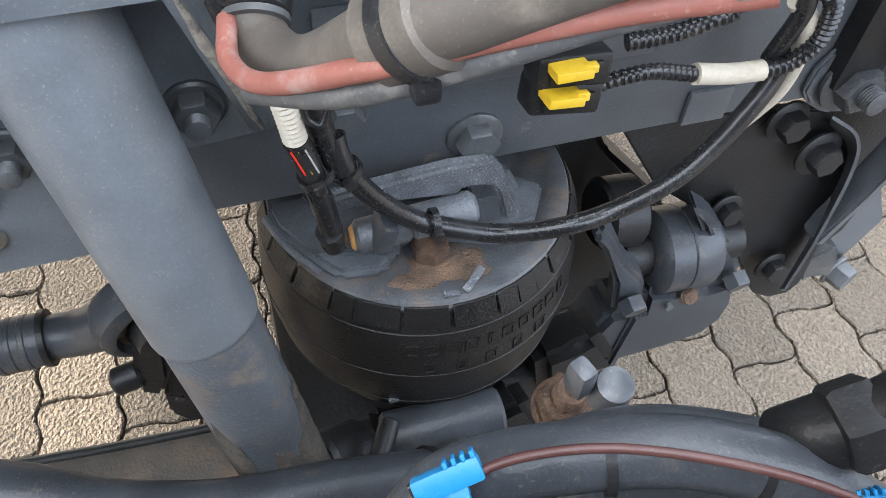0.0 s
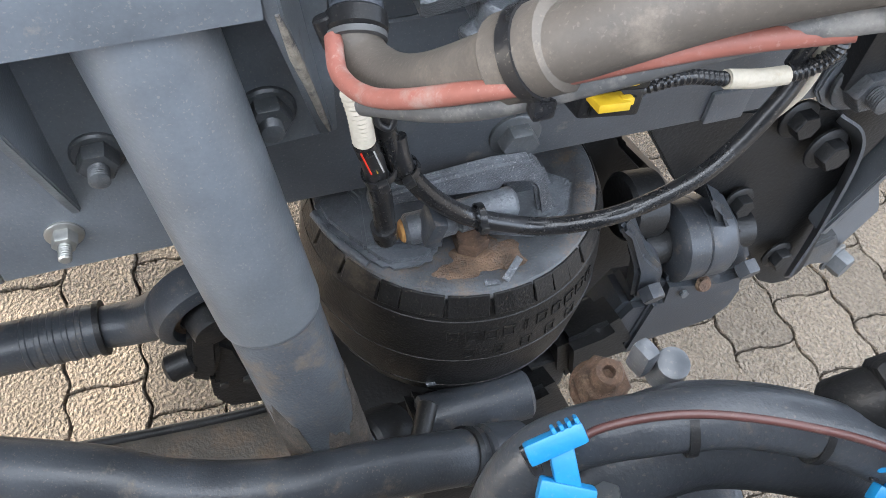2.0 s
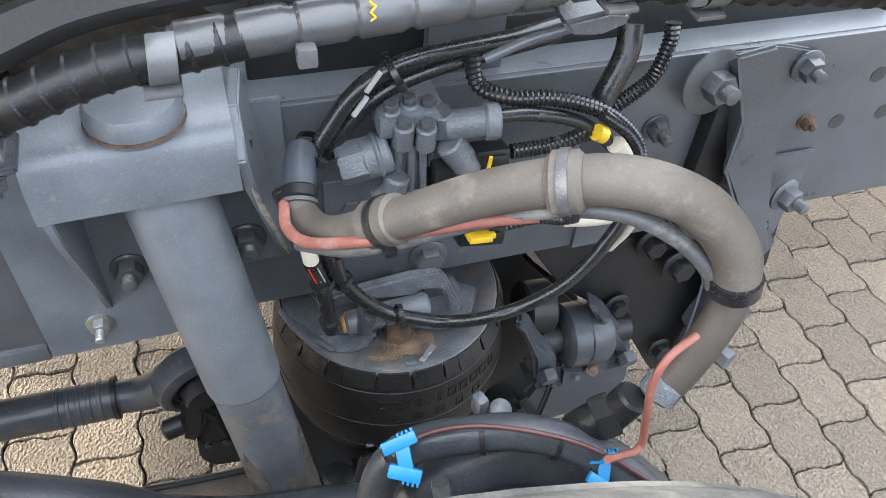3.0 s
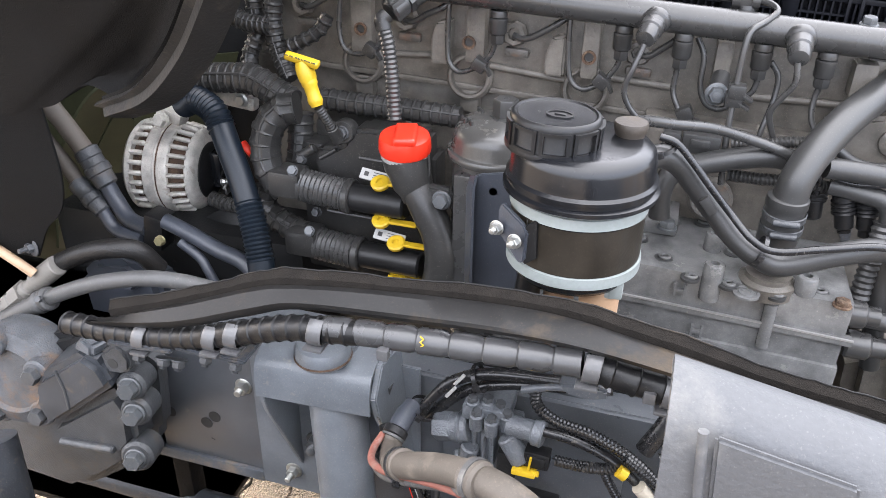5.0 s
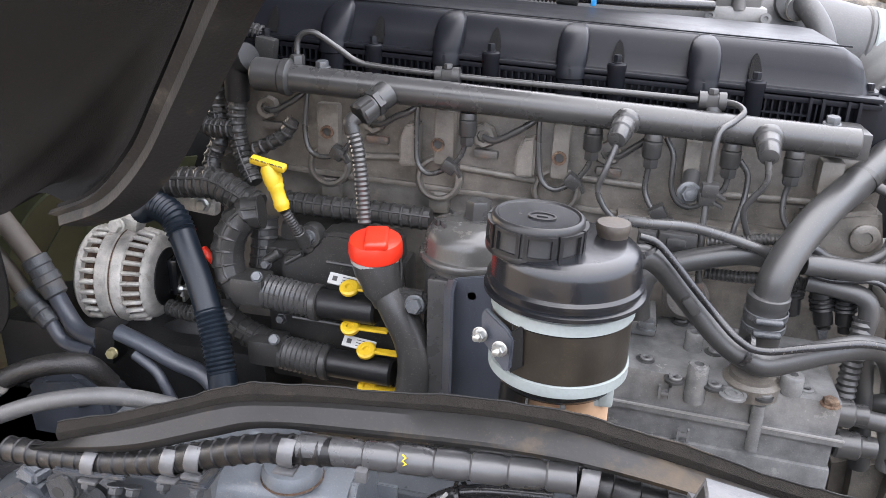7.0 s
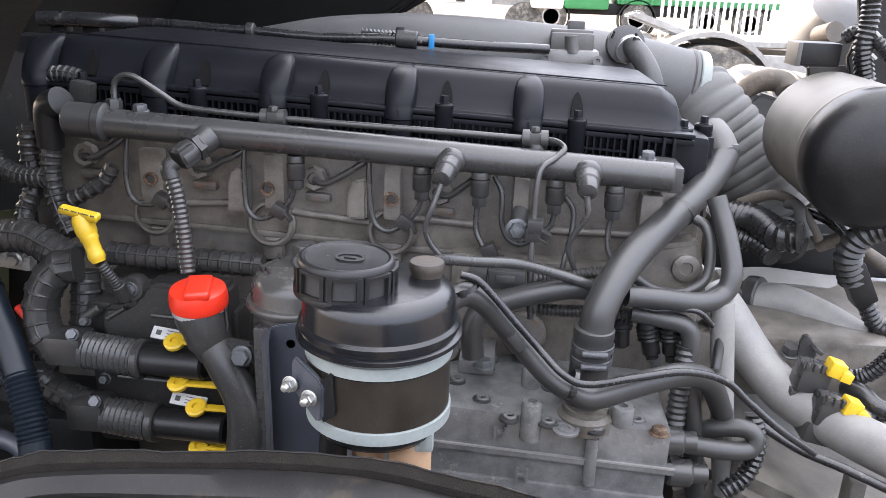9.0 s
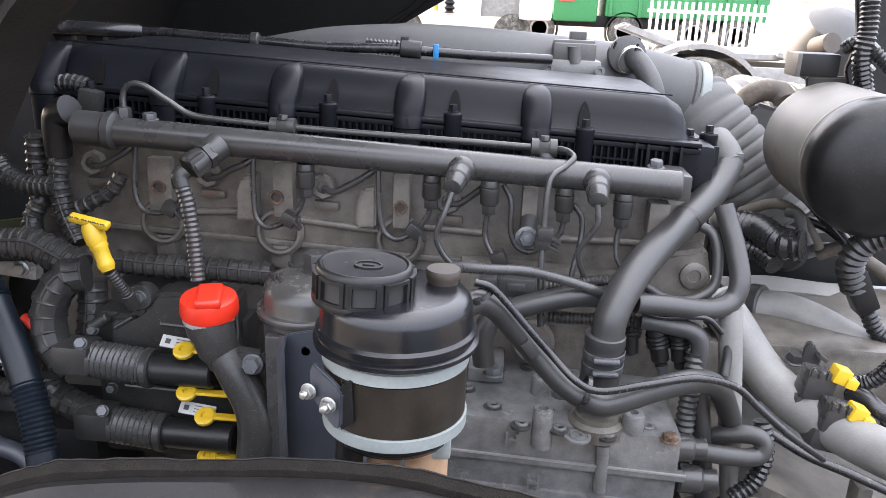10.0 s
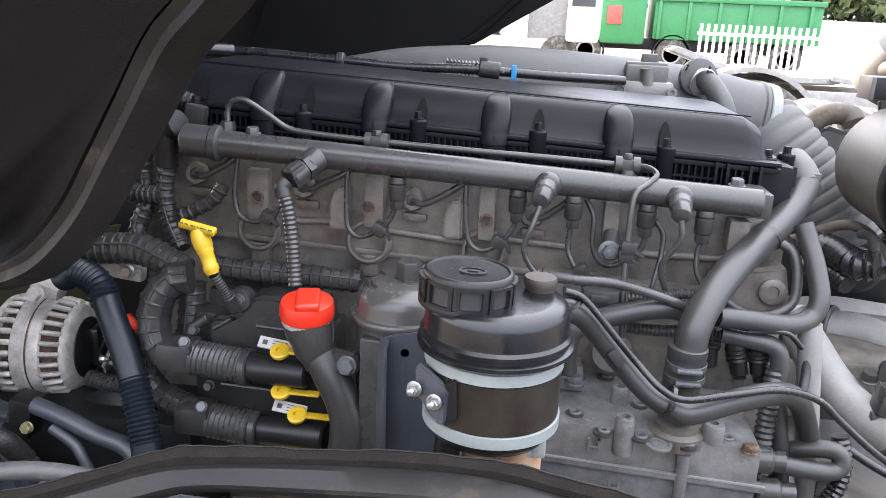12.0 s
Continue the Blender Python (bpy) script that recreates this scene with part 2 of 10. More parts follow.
M_PAVER = mat("concrete_paver", (0.152, 0.124, 0.093), 0.92, var=0.34, scale=150, bump=1.0, bscale=190, dirt=(0.085, 0.066, 0.045), dirt_amount=0.4, dirt_scale=9, island=0.16, bdist=0.014, speck=0.45)
M_JOINT = mat("joint_sand", (0.1, 0.083, 0.066), 0.95, var=0.4, bump=0.8)
M_TYRE = mat("tyre_rubber", (0.05, 0.047, 0.043), 0.85, var=0.25, bump=0.5, dirt=(0.22, 0.2, 0.165), dirt_amount=0.75, dirt_scale=8)
M_STEP = mat("grey_step_panel", (0.062, 0.064, 0.068), 0.55, var=0.1, bump=0.3, dirt=(0.15, 0.147, 0.14), dirt_amount=0.4, dirt_scale=7)
# dark print, and flat dark pieces for the shade in holes and recesses
M_DARKPRINT_HOLES = mat("dark_print_and_hole_shade", (0.03, 0.03, 0.03), 0.6)
M_CASTDUST = mat("dusty_casting", (0.045, 0.0475, 0.051), 0.45, var=0.3, scale=40, bump=0.5, bscale=420, dirt=(0.115, 0.095, 0.073), dirt_amount=0.45, dirt_scale=22)
M_CRUST = mat("dried_mud", (0.06, 0.052, 0.044), 0.9, var=0.5, scale=90, bump=0.9, bscale=500, dirt=(0.16, 0.125, 0.09), dirt_amount=0.5, dirt_scale=60, speck=0.4)
M_BAREDGE = mat("scraped_steel", (0.30, 0.27, 0.23), 0.5, metal=0.3, var=0.4, scale=120, bump=0.4, dirt=(0.08, 0.08, 0.085), dirt_amount=0.6, dirt_scale=80)
M_GEARRUST = mat("rust_stained_casting", (0.06, 0.064, 0.07), 0.5, var=0.3, scale=40, bump=0.6, bscale=420, dirt=(0.17, 0.098, 0.05), dirt_amount=0.62, dirt_scale=16, speck=0.3)
M_BAND = mat("dark_brown_band_paint", (0.02, 0.0165, 0.0125), 0.32, spec=0.4, var=0.35, scale=24, bump=0.08, dirt=(0.07, 0.056, 0.04), dirt_amount=0.35, dirt_scale=16)
M_PLATE = mat("dusty_rusting_plate", (0.078, 0.083, 0.09), 0.38, var=0.3, scale=40, bump=0.5, bscale=420, dirt=(0.17, 0.118, 0.076), dirt_amount=0.62, dirt_scale=26, speck=0.4)
M_DARKHOSE = mat("dark_brown_hose", (0.042, 0.034, 0.027), 0.55, var=0.3, scale=24, bump=0.15, dirt=(0.11, 0.085, 0.06), dirt_amount=0.4, dirt_scale=18)
M_LID = mat("smooth_dark_lid_paint", (0.05, 0.0485, 0.046), 0.24, var=0.25, scale=22, bump=0.05, dirt=(0.15, 0.13, 0.105), dirt_amount=0.25, dirt_scale=34, speck=0.1)
M_BRASS = mat("dull_brass_plating", (0.34, 0.30, 0.17), 0.4, metal=0.5, var=0.2, bump=0.1)
M_TANKPALE = mat("pale_dusty_tank_paint", (0.138, 0.13, 0.117), 0.55, var=0.2, scale=14, bump=0.1, dirt=(0.08, 0.072, 0.06), dirt_amount=0.45, dirt_scale=9)
M_TAN = mat("tan_plastic_tube", (0.36, 0.25, 0.16), 0.5, var=0.12, bump=0.1, dirt=(0.2, 0.15, 0.1), dirt_amount=0.3, dirt_scale=30)
M_LOOMGREY = mat("smooth_grey_conduit", (0.045, 0.045, 0.046), 0.28, var=0.15, bump=0.05, bscale=420, dirt=(0.12, 0.11, 0.095), dirt_amount=0.15, dirt_scale=30, speck=0.1)
M_TANK = mat("dusty_painted_tank", (0.085, 0.082, 0.078), 0.42, var=0.2, bump=0.1, dirt=(0.16, 0.145, 0.125), dirt_amount=0.4, dirt_scale=14)


# ---- mesh helpers ----
BASE = {}


def thing(name, base, label, category, group="", kind=""):
    """An empty at the base of a thing, for its parts."""
    ob = new(name)
    ob.empty_display_size = 0.02
    ob.location = base
    BASE[ob.name] = Vector(base)
    tagged(ob, label, category, group, kind)
    return ob


def finish(bm, name, material, base, smooth=38):
    me = bpy.data.meshes.new(name)
    bmesh.ops.translate(bm, verts=bm.verts, vec=-Vector(base))
    bmesh.ops.recalc_face_normals(bm, faces=bm.faces)
    bm.to_mesh(me)
    bm.free()
    me.materials.append(material)
    me.polygons.foreach_set("use_smooth", [True] * len(me.polygons))
    me.set_sharp_from_angle(angle=radians(smooth))
    return me


def part(name, bm, material, parent, label="", smooth=38):
    """Links a bmesh, built in world places, as one mesh under a thing or a part."""
    base = BASE[parent.name]
    ob = new(name, finish(bm, name, material, base, smooth))
    ob.parent = parent
    BASE[ob.name] = base
    if label:
        ob["label"] = label
    return ob


def solo(name, bm, material, base, label, category, group="", kind="", smooth=38):
    """A thing that is one mesh."""
    ob = new(name, finish(bm, name, material, base, smooth))
    ob.location = base
    BASE[ob.name] = Vector(base)
    return tagged(ob, label, category, group, kind)


def axes(direction, hint=(0, 0, 1)):
    z = Vector(direction).normalized()
    h = Vector(hint)
    if abs(z.dot(h.normalized())) > 0.98:
        h = Vector((1, 0, 0)) if abs(z.x) < 0.9 else Vector((0, 1, 0))
    x = h.cross(z).normalized()
    return x, z.cross(x), z


def frame_of(origin, direction, hint=(0, 0, 1)):
    """A matrix whose z runs along direction."""
    x, y, z = axes(direction, hint)
    m = Matrix((x, y, z)).transposed().to_4x4()
    m.translation = Vector(origin)
    return m


def lathe(bm, m, profile, seg=32, cap=True):
    """A turned form: profile rows of (radius, height) about the z of m."""
    rings = []
    for r, h in profile:
        rings.append([bm.verts.new(m @ Vector((max(r, 1e-5) * math.cos(2 * math.pi * i / seg),
                                               max(r, 1e-5) * math.sin(2 * math.pi * i / seg), h))) for i in range(seg)])
    for a, b in zip(rings, rings[1:]):
        for i in range(seg):
            bm.faces.new((a[i], a[(i + 1) % seg], b[(i + 1) % seg], b[i]))
    if cap:
        bm.faces.new(rings[0][::-1])
        bm.faces.new(rings[-1])
    return bm


def cyl(bm, a, b, r, r2=None, seg=20, bev=0.0):
    a, b = Vector(a), Vector(b)
    r2 = r if r2 is None else r2
    h = (b - a).length
    prof = [(r, 0), (r2, h)]
    if bev:
        prof = [(r - bev, 0), (r, bev), (r2, h - bev), (r2 - bev, h)]
    return lathe(bm, frame_of(a, b - a), prof, seg)


def box(bm, m, size, bev=0.0, seg=2):
    """A box about the origin of m, with rounded edges."""
    made = bmesh.ops.create_cube(bm, size=1.0, matrix=m @ Matrix.Diagonal((*size, 1)))
    if bev:
        edges = {e for v in made["verts"] for e in v.link_edges}
        bmesh.ops.bevel(bm, geom=list(edges), offset=bev, segments=seg, affect="EDGES", profile=0.6, clamp_overlap=True)
    return bm


def slab(bm, lo, hi, bev=0.0, seg=2):
    lo, hi = Vector(lo), Vector(hi)
    return box(bm, Matrix.Translation((lo + hi) / 2), hi - lo, bev, seg)


def curve_through(points, steps=8):
    """A smooth run through the given points."""
    p = [Vector(q) for q in points]
    if len(p) < 3:
        return [p[0].lerp(p[-1], i / steps) for i in range(steps + 1)]
    p = [2 * p[0] - p[1]] + p + [2 * p[-1] - p[-2]]
    out = []
    for i in range(1, len(p) - 2):
        for s in range(steps):
            t = s / steps
            a, b, c, d = p[i - 1:i + 3]
            out.append(0.5 * ((2 * b) + (c - a) * t + (2 * a - 5 * b + 4 * c - d) * t * t + (3 * b - a - 3 * c + d) * t ** 3))
    out.append(p[-2].copy())
    return out


def even(run, gap):
    """The same run, cut into even steps of about gap."""
    total = sum((b - a).length for a, b in zip(run, run[1:]))
    n = max(2, round(total / gap))
    out, i, left = [run[0].copy()], 0, 0.0
    want = total / n
    pos = run[0].copy()
    acc = 0.0
    for a, b in zip(run, run[1:]):
        seg = (b - a).length
        while seg > 1e-9 and acc + seg >= want * len(out) - 1e-9 and len(out) < n:
            out.append(a.lerp(b, (want * len(out) - acc) / seg))
        acc += seg
    out.append(run[-1].copy())
    return out


def tube(bm, run, radius, seg=14, cap=True):
    """A tube along a run of points; radius is a number or a list, one for each point."""
    n = len(run)
    rad = radius if isinstance(radius, list) else [radius] * n
    rings, up = [], None
    for i, q in enumerate(run):
        d = (run[min(i + 1, n - 1)] - run[max(i - 1, 0)]).normalized()
        if up is None:
            up = axes(d)[0]
        up = (up - d * up.dot(d)).normalized()
        side = d.cross(up)
        rings.append([bm.verts.new(q + rad[i] * (up * math.cos(2 * math.pi * k / seg) + side * math.sin(2 * math.pi * k / seg)))
                      for k in range(seg)])
    for a, b in zip(rings, rings[1:]):
        for k in range(seg):
            bm.faces.new((a[k], a[(k + 1) % seg], b[(k + 1) % seg], b[k]))
    if cap:
        bm.faces.new(rings[0][::-1])
        bm.faces.new(rings[-1])
    return bm


def pipe(points, radius, seg=14, steps=8):
    return tube(bmesh.new(), curve_through(points, steps), radius, seg)


def ribbed(points, radius, pitch=0.006, depth=0.0015, seg=16, bm=None):
    """A corrugated tube: ridges at even steps."""
    run = even(curve_through(points, 12), pitch / 4)
    rad = [radius - depth * (0.0, 0.5, 1.0, 0.5)[i % 4] if i % 4 else radius for i in range(len(run))]
    return tube(bm or bmesh.new(), run, rad, seg)


def banded(points, radius, pitch=0.02, gap=0.002, depth=0.0012, seg=14, bm=None):
    """A smooth conduit with narrow ring joints at even steps."""
    run = even(curve_through(points, 12), pitch)
    out, rad = [], []
    for a, b in zip(run, run[1:]):
        d = (b - a)
        f = gap / max(d.length, 1e-6)
        out += [a, a + d * f * 0.5, a + d * f, b - d * f]
        rad += [radius + depth, radius + depth, radius, radius]
    return tube(bm or bmesh.new(), out, rad, seg)


def sheet(rows, thick=0.003, bm=None):
    """A skin over rows of points, with a thickness behind it."""
    bm = bm or bmesh.new()
    g = [[bm.verts.new(Vector(q)) for q in row] for row in rows]
    faces = []
    for a, b in zip(g, g[1:]):
        for i in range(len(a) - 1):
            faces.append(bm.faces.new((a[i], a[i + 1], b[i + 1], b[i])))
    bmesh.ops.recalc_face_normals(bm, faces=faces)
    bmesh.ops.solidify(bm, geom=faces, thickness=thick)
    return bm


def plate(bm, outline, thickness_vec, bev=0.0):
    """A flat plate: an outline of points in one plane, pushed out along a vector."""
    vs = [bm.verts.new(Vector(q)) for q in outline]
    f = bm.faces.new(vs)
    ext = bmesh.ops.extrude_face_region(bm, geom=[f])
    nv = [v for v in ext["geom"] if isinstance(v, bmesh.types.BMVert)]
    bmesh.ops.translate(bm, verts=nv, vec=Vector(thickness_vec))
    if bev:
        edges = {e for v in vs + nv for e in v.link_edges}
        bmesh.ops.bevel(bm, geom=list(edges), offset=bev, segments=2, affect="EDGES", clamp_overlap=True)
    return bm


def hexhead(bm, at, direction, across, height, washer=0.0, stud=0.0):
    """A hexagon head or nut on a washer, with an end of thread."""
    m = frame_of(at, direction)
    h = 0.0
    if washer:
        lathe(bm, m, [(washer, 0), (washer, across * 0.1), (washer * 0.9, across * 0.16)], 24)
        h = across * 0.14
    r = across / math.sqrt(3)
    lathe(bm, m, [(r, h), (r, h + height * 0.85), (r * 0.9, h + height)], 6)
    if stud:
        t = [(across * 0.3, h + height * 0.9)]
        n = 6
        for i in range(n):
            z = h + height + stud * i / n
            t += [(across * 0.27, z), (across * 0.3, z + stud / n / 2)]
        t += [(across * 0.22, h + height + stud)]
        lathe(bm, m, t, 14)
    return bm


def shear(bm, k=-0.043):
    """Leans an engine part along the engine's slope."""
    for v in bm.verts:
        v.co.z += k * v.co.x
    return bm


def bolt(name, at, direction, across, height, label, washer=0.0, stud=0.0, material=None, parent=None, group=""):
    bm = hexhead(bmesh.new(), at, direction, across, height, washer, stud)
    if parent is not None:
        return part(name, bm, material or M_BOLT, parent)
    return solo(name, bm, material or M_BOLT, at, label, "bolt", group)


def E(x, y, v):
    """A place on the leaning engine."""
    return Vector((x, y, v - 0.043 * x))

# ---- ground ----
bm = bmesh.new()
bmesh.ops.create_grid(bm, x_segments=2, y_segments=2, size=400, matrix=Matrix.Translation((0, 0, -0.012)))
ground = solo("ground", bm, M_JOINT, (0, 0, -0.012), "sandy ground under the paving", "ground", kind="structure")

bm = bmesh.new()
for lo, hi in (((-400, -400, -0.05), (400, -0.9, 0.006)), ((-400, 5.6, -0.05), (400, 400, 0.006)), ((-400, -0.9, -0.05), (-3.3, 5.6, 0.006)), ((4.35, -0.9, -0.05), (400, 5.6, 0.006))):
    slab(bm, lo, hi)
solo("pavement", bm, M_PAVER, (0, 0, 0), "grey concrete paving of the yard", "paving", kind="structure")

# ---- chassis ----
def frame_rail(y, side, base, x0=-1.6):
    """One long channel of the truck's frame, open towards the middle."""
    t = thing("chassis_rail", base, "long grey painted steel frame rail of the truck", "chassis rail", kind="")
    bm = slab(bmesh.new(), (x0, y, 0.548), (4.2, y + side * 0.008, 0.785), 0.002)
    part("web", bm, M_FRAME, t)
    for z, nm in ((0.781, "top_flange"), (0.552, "bottom_flange")):
        bm = slab(bmesh.new(), (x0, min(y + side * 0.008, y + side * 0.085), z - 0.004), (4.2, max(y + side * 0.008, y + side * 0.085), z + 0.004), 0.002)
        part(nm, bm, M_FRAME, t)
    return t


frame_rail(0.757, 1, (0, 0.757, 0.548), -0.44)
frame_rail(1.90, -1, (0, 1.90, 0.548))

# ---- engine ----
engine = thing("truck_engine", (0.05, 1.3, 0.5), "dark grey six-cylinder diesel truck engine, dusty and rust-stained", "engine")
bm = slab(bmesh.new(), (-0.42, 1.10, 0.55), (0.52, 1.52, 1.06), 0.01)
part("cylinder_block", shear(bm), M_ENGINE, engine)
bm = slab(bmesh.new(), (-0.37, 1.085, 1.05), (0.50, 1.50, 1.165), 0.006)
part("cylinder_head", shear(bm), M_ENGINE, engine)
bm = slab(bmesh.new(), (-0.37, 1.125, 1.165), (0.488, 1.48, 1.232), 0.004)
part("cover_base", shear(bm), M_COVER, engine)


def cover_shape():
    prof = [(1.122, 1.22), (1.122, 1.233), (1.135, 1.236), (1.146, 1.255), (1.156, 1.273), (1.172, 1.282), (1.20, 1.286), (1.40, 1.286), (1.45, 1.272), (1.48, 1.21), (1.48, 1.2)]
    n = 40
    rows = []
    for i in range(n + 1):
        u = i / n
        x = -0.42 + u * 0.91
        e = min(1.0, (1 - u) * 0.91 / 0.06, u * 0.91 / 0.06)
        k = math.sqrt(max(0.0, 1 - (1 - e) ** 2))
        rows.append([(x, 1.30 + (y - 1.30) * (0.93 + 0.07 * k), 1.205 + (z - 1.205) * (0.2 + 0.8 * k) if z > 1.205 else z) for y, z in prof])
    bm = bmesh.new()
    g = [[bm.verts.new(q) for q in r] for r in rows]
    for a, b in zip(g, g[1:]):
        for i in range(len(a) - 1):
            bm.faces.new((a[i], a[i + 1], b[i + 1], b[i]))
    bm.faces.new(g[0])
    bm.faces.new(g[-1][::-1])
    return bm


part("valve_cover", shear(cover_shape()), M_COVER, engine, "smooth black plastic valve cover", smooth=50)
bm = cyl(bmesh.new(), E(-0.27, 1.045, 1.1905), E(0.45, 1.045, 1.1905), 0.0185, seg=32, bev=0.002)
part("fuel_rail", bm, M_LINE, engine)

# side cover with the oil cooler
bm = slab(bmesh.new(), (0.02, 0.905, 0.80), (0.46, 1.11, 0.919), 0.006)
part("side_cover", shear(bm), M_SIDE, engine)


# ---- paving of interlocking concrete blocks ----
PX, PY = 0.103, 0.131


def wave(u, k):
    """The zigzag of a block's edge: k waves along it."""
    return 0.0042 * (math.sin(2 * math.pi * k * u) + 0.3 * math.sin(6 * math.pi * k * u))


def paver_mesh(name, seed):
    rnd = random.Random(seed)
    n = 12
    edge = []
    hx, hy = PX / 2 - 0.0013, PY / 2 - 0.0013
    for i in range(n):
        u = i / n
        edge.append((-hx + 2 * hx * u, -hy + wave(u, 1)))
    for i in range(n):
        u = i / n
        edge.append((hx + wave(u, 2), -hy + 2 * hy * u))
    for i in range(n):
        u = 1 - i / n
        edge.append((-hx + 2 * hx * u, hy + wave(u, 1)))
    for i in range(n):
        u = 1 - i / n
        edge.append((-hx + wave(u, 2), -hy + 2 * hy * u))
    bm = bmesh.new()
    jit = [(x + rnd.uniform(-1, 1) * 0.0008, y + rnd.uniform(-1, 1) * 0.0008) for x, y in edge]
    low = [bm.verts.new((x, y, -0.012)) for x, y in jit]
    mid = [bm.verts.new((x * 0.995, y * 0.995, -0.003)) for x, y in jit]
    top = [bm.verts.new((x * 0.972, y * 0.976, 0.0 + rnd.uniform(-0.0008, 0.0004))) for x, y in jit]
    k = len(low)
    for a, b in ((low, mid), (mid, top)):
        for i in range(k):
            bm.faces.new((a[i], a[(i + 1) % k], b[(i + 1) % k], b[i]))
    bm.faces.new(top)
    bmesh.ops.recalc_face_normals(bm, faces=bm.faces)
    me = bpy.data.meshes.new(name)
    bm.to_mesh(me)
    bm.free()
    me.materials.append(M_PAVER)
    return me


PAVER_MESHES = [paver_mesh("paver", s) for s in range(6)]
rnd = random.Random(5)
far_cells = []
for i in range(-30, 40):
    for j in range(-8, 40):
        x = -0.3415 + i * PX
        y = 0.1135 + j * PY + (PY / 2 if i % 2 else 0)
        near = (-0.75 < x < -0.1 and 0.75 < y < 1.75) or (0.2 < x < 1.6 and 0.35 < y < 1.65)
        if near:
            ob = new("paver", rnd.choice(PAVER_MESHES))
            ob.parent = ground
            ob.location = (x, y, 0.012 + rnd.uniform(-0.002, 0.002))
            ob.rotation_euler = (rnd.uniform(-0.012, 0.012), rnd.uniform(-0.012, 0.012), rnd.choice((0, math.pi)) + rnd.uniform(-0.015, 0.015))
        else:
            far_cells.append((x, y))
proto = [([v.co.copy() for v in me.vertices], [tuple(p.vertices) for p in me.polygons]) for me in PAVER_MESHES]
verts, faces = [], []
for x, y in far_cells:
    vs, fs = rnd.choice(proto)
    o = len(verts)
    dz = rnd.uniform(-0.002, 0.002)
    verts += [(v.x + x, v.y + y, v.z + 0.012 + dz - 0.012) for v in vs]
    faces += [tuple(k + o for k in f) for f in fs]
me = bpy.data.meshes.new("paver_field")
me.from_pydata(verts, [], faces)
me.materials.append(M_PAVER)
field = new("paver_field", me)
tagged(field, "grey interlocking concrete paving blocks on the yard", "paving", kind="stuff")

# ---- shock absorber and its bracket ----
shock = thing("shock_absorber", (-0.075, 0.66, 0.36), "thick grey telescopic shock absorber with a dusty lower tube", "shock absorber")
S0, S1, S2 = Vector((-0.1385, 0.729, 0.83)), Vector((-0.0985, 0.677, 0.537)), Vector((-0.075, 0.646, 0.365))
d = (S1 - S0)
part("dust_tube", lathe(bmesh.new(), frame_of(S0, d), [(0.0358, 0), (0.0358, d.length - 0.006), (0.0352, d.length - 0.002), (0.034, d.length)], 56), M_FRAME_LIT, shock)
d = (S2 - S1)
# dusty paint; its darker tone also puts the tube's shade into colour
part("lower_tube", lathe(bmesh.new(), frame_of(S1 - d.normalized() * 0.03, d), [(0.0325, 0), (0.0332, 0.03), (0.0332, d.length + 0.02), (0.031, d.length + 0.03)], 48), M_FRAME_DUSTY, shock, "lower tube, dusty and darkened for its shade")


def crust(a, b, r, seed):
    """A ragged skin of dried mud round a tube."""
    rnd = random.Random(seed)
    bm = bmesh.new()
    m_ = frame_of(a, Vector(b) - Vector(a))
    L, n, k = (Vector(b) - Vector(a)).length, 60, 16
    top = [0.32 + 0.2 * math.sin(i * 0.21 + seed) + 0.14 * math.sin(i * 0.63) + rnd.uniform(-0.1, 0.1) for i in range(n)]
    rings = []
    for j in range(k + 1):
        ring = []
        for i in range(n):
            u = top[i] + (1 - top[i]) * j / k
            rr = r + (0.0002 if j == 0 else 0.0004 + 0.0011 * max(0.0, rnd.random() - 0.25))
            ring.append(bm.verts.new(m_ @ Vector((rr * math.cos(2 * math.pi * i / n), rr * math.sin(2 * math.pi * i / n), L * u))))
        rings.append(ring)
    for p, q in zip(rings, rings[1:]):
        for i in range(n):
            bm.faces.new((p[i], p[(i + 1) % n], q[(i + 1) % n], q[i]))
    return bm


part("mud_crust", crust(S2 - d.normalized() * 0.11, S2 + d.normalized() * 0.02, 0.0332, 4), M_CRUST, shock, "rough crust of dried mud")
part("lower_eye", cyl(bmesh.new(), (-0.105, 0.645, 0.325), (-0.035, 0.638, 0.325), 0.03, seg=28, bev=0.004), M_FRAME_DUSTY, shock)

brk = thing("shock_absorber_bracket", (-0.13, 0.7, 0.7), "folded grey steel bracket over the shock absorber", "bracket")
# folded top: flat roof that rolls over its front edge into a short lip
prof = [(0.757, 0.838), (0.72, 0.838), (0.696, 0.837), (0.684, 0.834), (0.675, 0.828), (0.669, 0.819), (0.6665, 0.808), (0.666, 0.777)]
rows = [[(x, y + 0.12 * (x + 0.207) * (y < 0.75), z - 0.07 * (x + 0.207)) for y, z in prof] for x in (-0.212, -0.209, -0.17, -0.13, -0.1, -0.074, -0.071)]
part("roof", sheet(rows, 0.007), M_FRAME_LIT, brk)
part("left_gusset", plate(bmesh.new(), [(-0.209, y, z) for y, z in ((0.756, 0.836), (0.69, 0.834), (0.672, 0.815), (0.667, 0.772), (0.674, 0.748), (0.752, 0.583), (0.756, 0.578))], (0.007, 0, 0), 0.0012), M_FRAME_LIT, brk)
